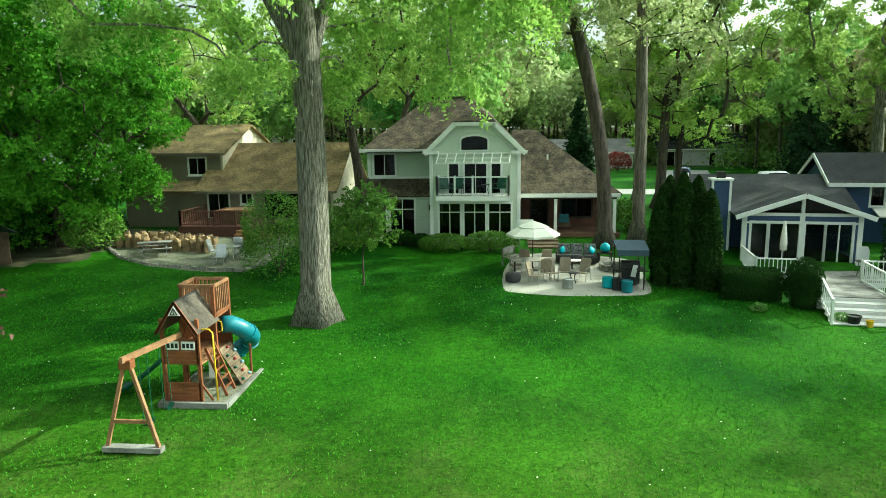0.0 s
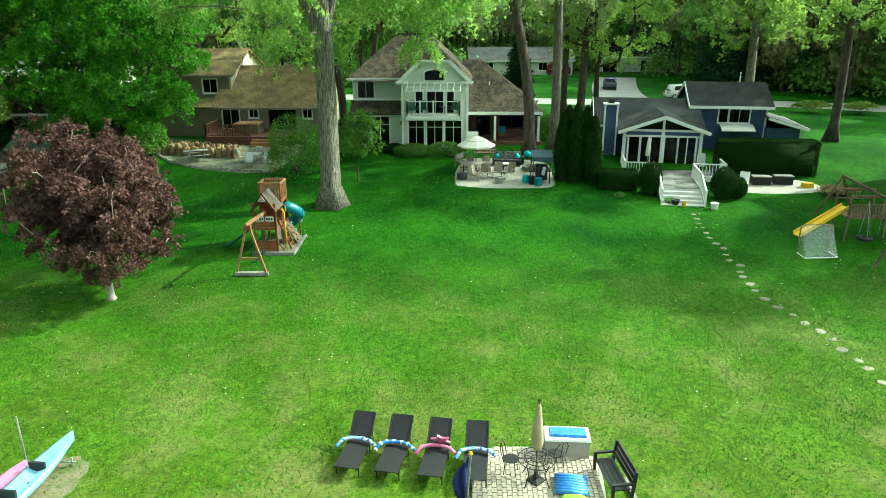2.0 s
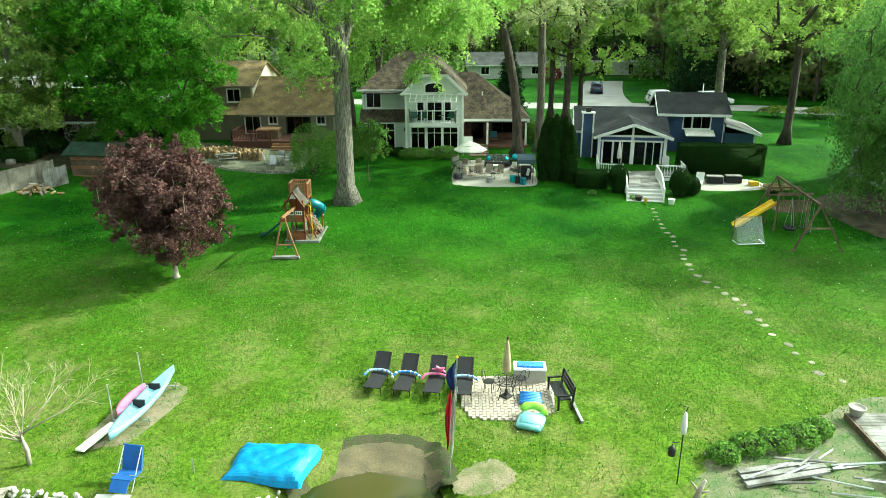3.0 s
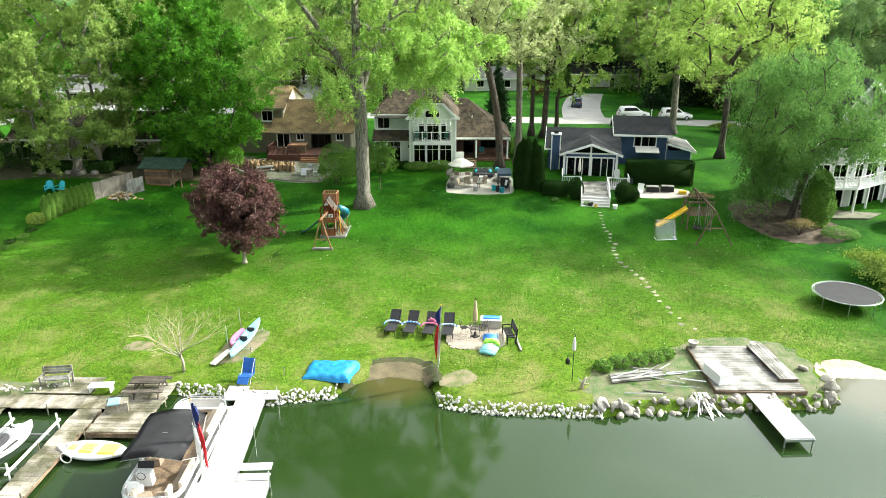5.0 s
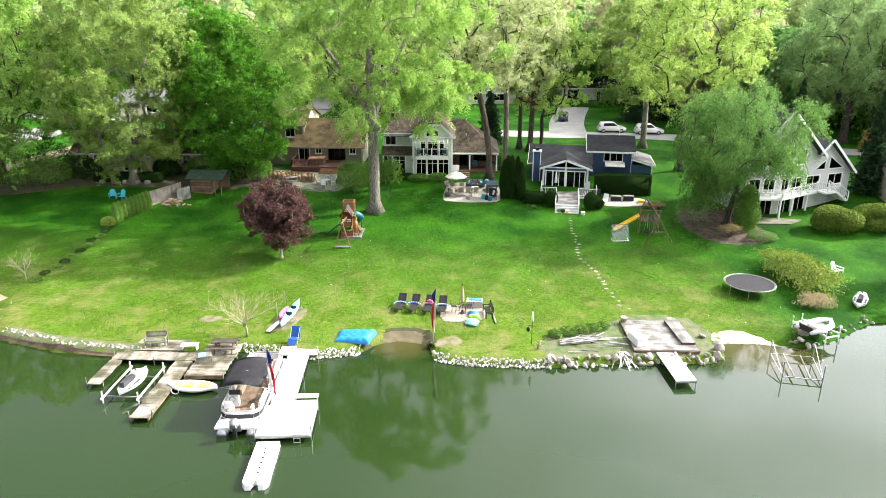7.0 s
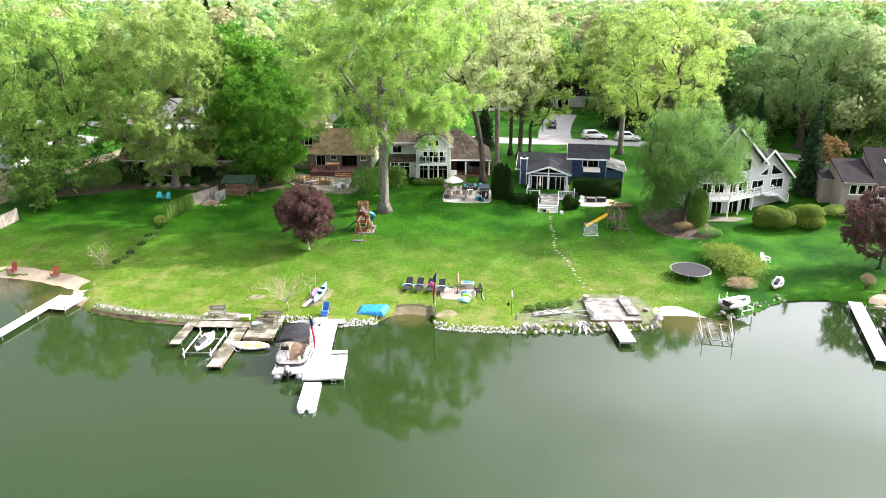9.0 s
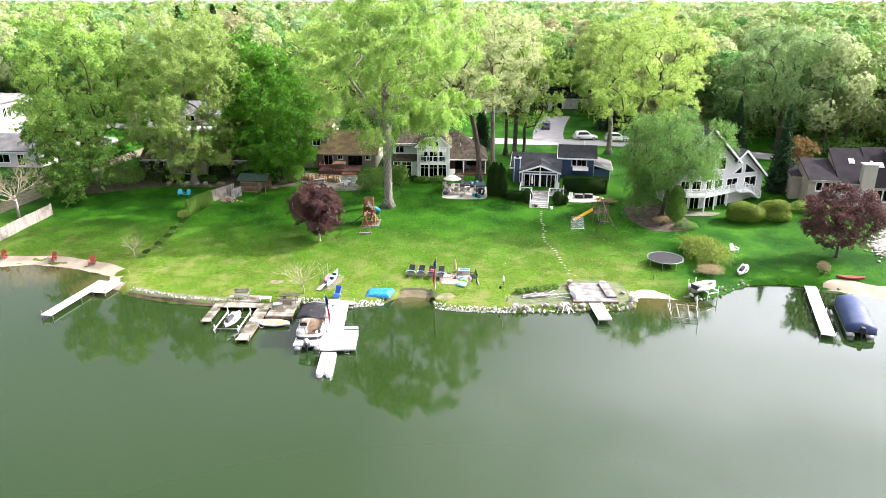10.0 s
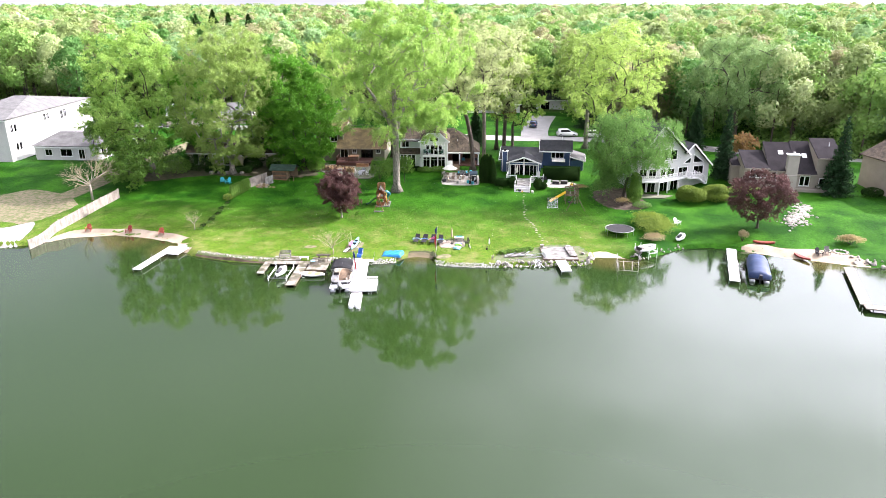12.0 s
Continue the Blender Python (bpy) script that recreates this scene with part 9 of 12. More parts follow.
def park_bench(x, y, z, rz, mat, label):
    """A slatted bench with arms, facing local -y."""
    t = thing("garden_bench", label, "bench", x, y, z, rz)
    for k in range(4):
        bm = bmesh.new()
        quad_box(bm, -0.68, 0.68, -0.26 + 0.125 * k, -0.15 + 0.125 * k, 0.40, 0.43)
        part("seat_slat", bm, mat, t)
    for k in range(3):
        bm = bmesh.new()
        quad_box(bm, -0.68, 0.68, 0, 0.03, 0.1 + 0.15 * k, 0.22 + 0.15 * k, pose(0, 0.24, 0.42, -12, 0, 0))
        part("back_slat", bm, mat, t)
    for s in (-0.7, 0.7):
        bm = bmesh.new()
        quad_box(bm, s - 0.04, s + 0.04, -0.3, 0.28, 0.58, 0.63)
        part("arm", bm, mat, t)
        bm = bmesh.new()
        beam(bm, (s, -0.25, 0), (s, -0.25, 0.58), 0.07)
        beam(bm, (s, 0.24, 0), (s, 0.33, 0.95), 0.07)
        part("leg_frame", bm, mat, t)
    return t


park_bench(2.75, 3.85, gz(2.75, 3.85), -82, BLACK, "black slatted resin bench beside the pavers")
bm = bmesh.new()
beam(bm, (0, -0.9, 0.06), (0, 0.95, 0.06), 0.1, 0.1)
solid("fence_post", bm, WOOD_GREY, "pale wooden post lying behind the bench", "post", 3.25, 3.2, gz(3.25, 3.2), 6)


# ---- kayaks ----
def hull(bm, length, width, depth, n=14, rocker=0.12, deck=0.35):
    """A slim pointed hull along y with an open top."""
    rings = []
    for i in range(n + 1):
        u = -1 + 2 * i / n
        w = width / 2 * (1 - abs(u) ** 2.4) + 0.02
        z = rocker * u * u
        y = u * length / 2
        rings.append([bm.verts.new(p) for p in ((-w, y, z + depth), (-w * 0.92, y, z + depth * 0.45), (-w * 0.45, y, z + 0.03), (0, y, z), (w * 0.45, y, z + 0.03), (w * 0.92, y, z + depth * 0.45), (w, y, z + depth), (w * 0.7, y, z + depth * 0.97), (0, y, z + depth * (1.0 - deck * max(0, 1 - abs(u) * 1.6))), (-w * 0.7, y, z + depth * 0.97))])
    k = len(rings[0])
    for r, q in zip(rings, rings[1:]):
        for j in range(k):
            bm.faces.new((r[j], r[(j + 1) % k], q[(j + 1) % k], q[j]))
    bm.faces.new(rings[0][::-1])
    bm.faces.new(rings[-1])
    return bm


KZ = gz(-12.9, 3.5)
t = thing("kayak", "pale blue sit-on kayak resting on a rack", "kayak", -12.6, 2.95, KZ + 0.18, -4)
bm = bmesh.new()
hull(bm, 4.7, 0.68, 0.34, deck=0.6)
part("hull", bm, PALE_BLUE, t, "", True)
for y in (-0.6, 0.55):
    bm = bmesh.new()
    quad_box(bm, -0.24, 0.24, y - 0.25, y + 0.2, 0.14, 0.2, None, 0.02)
    quad_box(bm, -0.22, 0.22, y + 0.2, y + 0.27, 0.18, 0.52)
    part("seat", bm, BLACK, t, "black padded kayak seat")
t = thing("toboggan", "pink plastic sled beside the kayak", "sled", -13.15, 3.1, KZ + 0.17, -3)
bm = bmesh.new()
hull(bm, 2.0, 0.6, 0.28, deck=0.8, rocker=0.06)
part("hull", bm, PINK, t, "", True)
bm = bmesh.new()
quad_box(bm, -0.18, 0.18, -0.85, 0.85, 0, 0.06, None, 0.02)
solid("paddle_board", bm, CANVAS_WHITE, "cream-coloured narrow board leaning on the rack", "board", -13.5, 1.15, KZ + 0.1, -14)
t = thing("kayak_rack", "galvanised pipe kayak rack with tall uprights", "rack")
for y in (2.1, 4.5):
    for x in (-13.4, -12.1):
        bm = bmesh.new()
        h = 1.6 if x < -13 else 0.3
        tube(bm, [(x, y, KZ), (x, y, KZ + h)], 0.028, 8)
        part("upright", bm, ALU, t)
    bm = bmesh.new()
    tube(bm, [(-13.4, y, KZ + 0.15), (-12.0, y, KZ + 0.15)], 0.025, 8)
    part("cross_bar", bm, ALU, t)

# blue tarpaulin over a stored raft
bm = bmesh.new()
rows = []
for i in range(29):
    row = []
    for j in range(25):
        u, v = -1 + 2 * i / 28, -1 + 2 * j / 24
        e = max(abs(u), abs(v))
        h = (0.46 + 0.14 * u - 0.10 * abs(v - 0.15)) * (1 - e ** 9) + 0.05 * abs(noise.noise(Vector((u * 2.6, v * 2.2, 1.7)))) + 0.03 * abs(math.sin(7 * u + 5 * v)) * e
        row.append(bm.verts.new((1.35 * u * (1 + 0.05 * math.sin(3 * v)), 0.98 * v * (1 + 0.06 * math.sin(3 * u)), max(0.02, 0.82 * h + 0.028 * abs(math.sin(5 * u - 4 * v)) + 0.02 * noise.noise(Vector((5 * u, 4 * v, 3)))))))
    rows.append(row)
for r, q in zip(rows, rows[1:]):
    for j in range(24):
        bm.faces.new((r[j], r[j + 1], q[j + 1], q[j]))
solid("tarpaulin", bm, TARP, "bright blue tarpaulin over a heap at the shore", "tarp", -7.1, -0.15, gz(-7.0, 0.3) - 0.02, -8)


def flag_pole(x, y, z, h, lean, name, turn=0.0):
    """A thin pole with a limp tricoloured flag hanging along it."""
    t = thing(name, "limp red, white and blue flag on a thin pole", "flag", x, y, z, turn)
    bm = bmesh.new()
    tube(bm, [(0, 0, 0), (lean, 0, h)], 0.022, 8)
    part("pole", bm, ALU, t)
    bm = bmesh.new()
    lathe(bm, [(0.02, 0), (0.045, 0.03), (0.02, 0.08)], 8, (lean, 0, h))
    part("finial", bm, YELLOW, t)
    for mat, z0, z1, s in ((NAVY, h - 0.05, h - 1.0, 0.0), (FLAG_RED, h - 0.95, h - 3.0, 0.05), (FLAG_WHITE, h - 0.98, h - 3.4, -0.10)):
        bm = bmesh.new()
        n, k = 12, 6
        grid = []
        for i in range(n + 1):
            u = i / n
            zz = z0 + (z1 - z0) * u
            w = (0.09 + 0.15 * math.sin(math.pi * min(1, u * 1.1 + 0.1))) * (0.8 if mat is not NAVY else 1.2)
            x0 = lean * zz / h
            grid.append([bm.verts.new((x0 - 0.03 - s - w * j / k, 0.07 * math.sin(j * 2.2 + u * 3 + s * 20) - s, zz - 0.25 * j / k)) for j in range(k + 1)])
        for r, q in zip(grid, grid[1:]):
            for j in range(k):
                bm.faces.new((r[j], r[j + 1], q[j + 1], q[j]))
        part("flag", bm, mat, t, "folded hanging flag cloth", True)


flag_pole(-1.35, -0.6, gz(-1.2, -0.2) - 0.1, 4.3, 0.25, "flag_pole")
flag_pole(-10.75, -9.0, 0.42, 3.7, 0.25, "flag_pole", 170)
t = thing("feeder_pole", "thin garden pole with hanging bird feeder", "bird feeder", 5.75, -0.85, gz(5.75, -0.5) - 0.1)
bm = bmesh.new()
tube(bm, [(0, 0, 0), (0, 0, 2.7), (0.05, 0, 2.85), (-0.1, 0, 2.9)], 0.018, 6)
part("pole", bm, IRON, t)
bm = bmesh.new()
lathe(bm, [(0.02, 1.9), (0.09, 1.95), (0.1, 2.2), (0.06, 2.6), (0.02, 2.7)], 8)
part("wind_sock", bm, FLAG_WHITE, t, "white hanging spinner", True)
bm = bmesh.new()
lathe(bm, [(0.02, 0), (0.12, 0.02), (0.12, 0.25), (0.02, 0.36)], 10, (-0.28, 0, 1.15))
tube(bm, [(0, 0, 1.6), (-0.28, 0, 1.62), (-0.28, 0, 1.5)], 0.012, 5)
part("feeder", bm, IRON, t, "dark bird feeder", True)
bm = bmesh.new()
tube(bm, [(0, 0, 0), (0.05, 0, 0.4), (0.2, 0.02, 0.75)], [0.12, 0.09, 0.04], 8)
tube(bm, [(0.05, 0, 0.35), (-0.2, 0.1, 0.65)], [0.07, 0.02], 6)
tube(bm, [(0.03, 0, 0.3), (0.3, -0.1, 0.45)], [0.06, 0.02], 6)
solid("driftwood", bm, BARK_PALE, "pale driftwood stump at the shore", "driftwood", 6.15, -1.5, gz(6.15, -1.3) - 0.1, smooth=True)


# ---- stones along the water ----
def rough_stone(seed, mat, n=9, flat=0.7):
    rnd = random.Random(seed)
    bm = bmesh.new()
    bmesh.ops.create_icosphere(bm, subdivisions=2, radius=1.0)
    for v in bm.verts:
        k = 1 + 0.22 * noise.noise(v.co * 1.6 + Vector((seed * 3.1, 0, 0))) + rnd.uniform(-0.05, 0.05)
        v.co = Vector((v.co.x * k, v.co.y * k, v.co.z * k * flat))
    return mesh_of(bm, mat, False, "rock")


WHITE_ROCKS = [rough_stone(k, ROCK) for k in range(6)]
TAN_ROCKS = [rough_stone(20 + k, BOULDER, flat=0.75) for k in range(6)]


def rock_line(name, label, x0, x1, step, meshes, lo, hi, seed, spread=0.35, out=-0.1, up=0.0, deep=2):
    t = thing(name, label, "rocks")
    rnd = random.Random(seed)
    x = x0
    while x < x1:
        for _ in range(deep):
            px = x + rnd.uniform(-0.5, 0.5) * step
            py = float(shore_y(px)) + out + rnd.uniform(-spread, spread)
            s = rnd.uniform(lo, hi)
            ob = new("rock", meshes[rnd.randrange(len(meshes))])
            ob.parent = t
            ob.matrix_basis = Matrix.LocRotScale((px, py, max(gz(px, py), -0.05) + s * 0.25 + up * rnd.random()), Euler((rnd.uniform(0, 6), rnd.uniform(0, 6), rnd.uniform(0, 6))), Vector((s * rnd.uniform(0.8, 1.3), s * rnd.uniform(0.8, 1.2), s * rnd.uniform(0.6, 0.9))))
        x += step


rock_line("rock_edge", "edge of broken white limestone along the lawn", -14.9, -6.5, 0.088, WHITE_ROCKS, 0.05, 0.105, 1, 0.28, 0.0, 0.14, 3)
rock_line("rock_edge", "edge of broken white limestone along the lawn", -1.3, 7.0, 0.086, WHITE_ROCKS, 0.05, 0.105, 2, 0.28, 0.0, 0.14, 3)
rock_line("boulder_edge", "row of rounded fieldstones along the bank", 6.8, 19.3, 0.34, TAN_ROCKS, 0.11, 0.28, 3, 0.35, 0.15)
rock_line("boulder_edge", "scattered small fieldstones along a grassy bank", -33.5, -20.6, 0.32, TAN_ROCKS, 0.06, 0.16, 4, 0.3, 0.7)
rock_line("boulder_edge", "mossy stones along the wooded bank", 25.0, 33.5, 1.1, TAN_ROCKS, 0.10, 0.26, 5, 0.4, 0.3)
rock_line("boulder_edge", "grey stones at the beach end", 53.5, 58.0, 0.5, TAN_ROCKS, 0.14, 0.34, 6, 1.2, 1.5)
t = thing("large_boulders", "large pale boulders at the deck corner", "rocks")
for x, y, s in ((18.6, -2.0, 0.4), (18.9, -1.2, 0.48), (19.2, -0.4, 0.34), (18.4, 0.6, 0.3), (6.9, -3.0, 0.38), (7.8, -3.0, 0.28), (26.0, 1.2, 0.45), (25.4, 0.3, 0.32), (25.9, 2.0, 0.35)):
    ob = new("boulder", TAN_ROCKS[int(x * 7) % 6])
    ob.parent = t
    ob.matrix_basis = Matrix.LocRotScale((x, y, max(gz(x, y), 0) + 0.1), Euler((x, y, x + y)), Vector((s, s * 0.85, s * 0.62)))
FLAT_STONES = [rough_stone(40 + k, STEP) for k in range(4)]
t = thing("stepping_path", "line of flat stepping stones across the lawn", "path")
rnd = random.Random(31)
line = [(13.0, 28.6), (12.5, 24.5), (12.3, 20.4), (12.1, 17.4), (12.5, 14.8), (12.9, 12.6), (12.9, 10.4), (13.3, 8.6), (13.7, 6.2), (14.4, 4.8)]
for p, q in zip(line, line[1:]):
    n = max(2, int(math.dist(p, q) / 0.7))
    for k in range(n):
        u = k / n
        x, y = p[0] + (q[0] - p[0]) * u + rnd.uniform(-0.28, 0.28), p[1] + (q[1] - p[1]) * u + rnd.uniform(-0.1, 0.1)
        s = rnd.uniform(0.10, 0.20)
        ob = new("stone", FLAT_STONES[rnd.randrange(4)])
        ob.parent = t
        ob.matrix_basis = Matrix.LocRotScale((x, y, gz(x, y) + 0.0), Euler((0, 0, rnd.uniform(0, 6))), Vector((s * 1.3, s, 0.035)))
t = thing("rock_bed", "dry bed of grey-tan stones below the taupe house", "rocks")
for k in range(290):
    u = rnd.random()
    x, y = 50.2 + 5.6 * u + rnd.gauss(0, 0.75), 11.2 + 8.0 * u ** 1.4 + rnd.gauss(0, 0.9)
    s = rnd.uniform(0.12, 0.30)
    ob = new("rock", TAN_ROCKS[rnd.randrange(6)])
    ob.parent = t
    ob.matrix_basis = Matrix.LocRotScale((x, y, gz(x, y) + 0.05), Euler((0, 0, rnd.uniform(0, 6))), Vector((s, s * 0.8, s * 0.6)))


# ---- docks ----
def plank_deck(parent, x0, x1, y0, y1, z, mat, step=0.2, along="x", thick=0.04, ragged=0.0, name="plank", rnd=None):
    """Planks side by side; along: the way that each plank runs."""
    rnd = rnd or random.Random(int(abs(x0 * 31 + y0 * 17)))
    a0, a1 = (y0, y1) if along == "x" else (x0, x1)
    n = max(1, round((a1 - a0) / step))
    w = (a1 - a0) / n
    for k in range(n):
        bm = bmesh.new()
        c0, c1 = a0 + k * w + 0.008, a0 + (k + 1) * w - 0.008
        e0, e1, dz = rnd.uniform(-ragged, ragged), rnd.uniform(-ragged, ragged), rnd.uniform(-0.12, 0.12) * ragged
        if along == "x":
            quad_box(bm, x0 + e0, x1 + e1, c0, c1, z - thick + dz, z + dz)
        else:
            quad_box(bm, c0, c1, y0 + e0, y1 + e1, z - thick + dz, z + dz)
        part(name, bm, mat, parent)


def dock_legs(parent, pts, z, mat=None, r=0.035, up=0.0):
    for x, y in pts:
        bm = bmesh.new()
        tube(bm, [(x, y, -1.2), (x, y, z + up)], r, 8)
        part("leg", bm, mat or ALU, parent)


t = thing("white_dock", "bright white sectional dock reaching into the lake", "dock", -10.75, -1.7, 0, 4.0)
plank_deck(t, -1.4, 1.3, -1.2, 1.1, 0.42, DOCK_WHITE, 1.15, "x", 0.07, name="panel")
plank_deck(t, -0.72, 0.68, -7.6, -1.2, 0.42, DOCK_WHITE, 1.28, "x", 0.07, name="panel")
plank_deck(t, -0.95, 2.15, -10.8, -7.6, 0.42, DOCK_WHITE, 1.6, "x", 0.07, name="panel")
dock_legs(t, [(-0.8, -4), (0.75, -4), (-0.8, -7), (0.75, -6.9), (-1.0, -10.7), (2.2, -10.7), (2.2, -7.7), (-1.35, -1), (1.3, -1), (1.3, 1.05)], 0.42, ALU, 0.032, 0.55)
bm = bmesh.new()
for y in (-10.85,):
    quad_box(bm, -0.98, 2.18, y, y + 0.05, 0.26, 0.36)
quad_box(bm, 2.15, 2.2, -10.8, -7.6, 0.26, 0.36)
quad_box(bm, 0.68, 0.72, -7.6, -1.2, 0.26, 0.36)
quad_box(bm, -0.76, -0.72, -7.6, -1.2, 0.26, 0.36)
part("edge_beam", bm, ALU, t)
for k in range(2):
    bm = bmesh.new()
    quad_box(bm, 0.75, 2.1, -7.45 + 0.55 * k, -7.0 + 0.55 * k, 0.30 + 0.12 * k, 0.36 + 0.12 * k)
    part("bench_plank", bm, DOCK_WHITE, t)
bm = bmesh.new()
for s in (1.25, 1.6):
    tube(bm, [(s, -10.75, 0.9), (s, -10.95, 0.85), (s, -10.98, -0.6)], 0.02, 6)
for k in range(4):
    tube(bm, [(1.25, -10.97, 0.3 - 0.25 * k), (1.6, -10.97, 0.3 - 0.25 * k)], 0.018, 6)
part("swim_ladder", bm, ALU, t, "aluminium swim ladder")
t = thing("float_port", "white plastic drive-on float moored to the dock", "float", -9.95, -14.75, 0, 4.0)
bm = bmesh.new()
outline = [(-0.66, 1.85), (0.66, 1.85), (0.68, -1.6), (0.5, -1.9), (0.2, -1.9), (0.08, -1.5), (-0.08, -1.5), (-0.2, -1.9), (-0.5, -1.9), (-0.68, -1.6)]
lo = [bm.verts.new((x, y, 0.02)) for x, y in outline]
hi = [bm.verts.new((x * 0.96, y * 0.98, 0.36)) for x, y in outline]
for j in range(len(outline)):
    k = (j + 1) % len(outline)
    bm.faces.new((lo[j], lo[k], hi[k], hi[j]))
bm.faces.new(hi)
bm.faces.new(lo[::-1])
part("body", bm, GELCOAT, t)
for k in range(6):
    bm = bmesh.new()
    lathe(bm, [(0.07, 0.36), (0.06, 0.39), (0.01, 0.395)], 8, (0.0, 1.2 - 0.42 * k, 0))
    part("roller", bm, BLACK, t)
# blue chair at the dock's root
t = thing("deck_chair", "bright blue upright folding deck chair on the dock", "chair", -11.35, -1.15, 0.42, -8)
navy = material("royal_blue_cloth", (0.015, 0.10, 0.36), 0.7, vary=0.12)
bm = bmesh.new()
slab(bm, [(-0.33, -0.35, 0.46), (0.33, -0.35, 0.46), (0.33, 0.22, 0.40), (-0.33, 0.22, 0.40)], 0.05)
part("seat", bm, navy, t)
bm = bmesh.new()
slab(bm, [(-0.29, -0.62, 0.18), (0.29, -0.62, 0.18), (0.29, -0.36, 0.44), (-0.29, -0.36, 0.44)], 0.04)
part("leg_rest", bm, navy, t)
bm = bmesh.new()
quad_box(bm, -0.33, 0.33, 0, 0.05, 0, 0.8, pose(0, 0.22, 0.38, -18, 0, 0))
part("backrest", bm, navy, t)
for s in (-0.3, 0.3):
    bm = bmesh.new()
    tube(bm, [(s, -0.35, 0), (s, 0.1, 0.62), (s, 0.46, 1.1)], 0.016, 6)
    tube(bm, [(s, 0.4, 0), (s, -0.3, 0.62)], 0.016, 6)
    part("frame", bm, ALU, t)

# the old wooden docks
t = thing("old_dock", "weathered grey plank docks with rotting boards", "dock")
plank_deck(t, -19.0, -17.85, -10.8, -3.8, 0.34, OLD_DOCK, 0.3, "x", 0.05, 0.04)
plank_deck(t, -23.1, -17.4, -3.8, -2.6, 0.36, OLD_DOCK, 0.24, "y", 0.05, 0.03)
plank_deck(t, -22.7, -19.0, -2.5, -0.9, 0.42, OLD_DOCK, 0.2, "x", 0.05, 0.03)
plank_deck(t, -17.6, -15.0, -5.8, -1.2, 0.40, OLD_DOCK, 0.22, "x", 0.05, 0.05)
plank_deck(t, -23.6, -22.7, -7.0, -2.6, 0.30, OLD_DOCK, 0.24, "x", 0.05, 0.05)
dock_legs(t, [(-19.1, -10.6), (-17.8, -10.4), (-19.1, -7), (-17.8, -7), (-23.7, -6.8), (-22.6, -6.8), (-23.7, -3), (-23.2, -2.5), (-20.5, -3.9), (-17.6, -5.9), (-15, -5.9), (-15, -3)], 0.36, OLD_DOCK, 0.032, 0.28)
bm = bmesh.new()
for y in (-10.6, -8.3, -6.0):
    quad_box(bm, -19.0, -17.85, y, y + 0.1, 0.16, 0.28)
quad_box(bm, -19.02, -18.94, -10.8, -3.8, 0.14, 0.28)
quad_box(bm, -17.92, -17.84, -10.8, -3.8, 0.14, 0.28)
quad_box(bm, -17.6, -15.0, -5.85, -5.75, 0.1, 0.35)
part("joist", bm, WOOD_OLD, t)
picnic_table(-16.0, -2.3, 0.40, 3, WOOD_DARK)
park_bench(-21.2, -1.7, 0.42, 8, WOOD_GREY, "weathered white-grey bench on the old dock")
t = thing("dock_box", "grey wooden dock box on the old dock", "box", -16.9, -4.0, 0.40, 20)
bm = bmesh.new()
quad_box(bm, -0.5, 0.5, -0.3, 0.3, 0, 0.5)
part("body", bm, OLD_DOCK, t)
bm = bmesh.new()
quad_box(bm, -0.4, 0.15, -0.33, 0.33, 0.5, 0.56, None, 0.02)
part("towel", bm, PALE_BLUE, t, "pale blue towel on the lid")
t = thing("low_table", "low white plastic table on the old dock", "table", -18.6, -2.2, 0.36, 5)
bm = bmesh.new()
quad_box(bm, -0.6, 0.6, -0.28, 0.28, 0.36, 0.4, None, 0.01)
part("tabletop", bm, WHITE, t)
for sx in (-0.5, 0.5):
    bm = bmesh.new()
    quad_box(bm, sx - 0.03, sx + 0.03, -0.22, 0.22, 0, 0.36)
    part("leg", bm, WHITE, t)


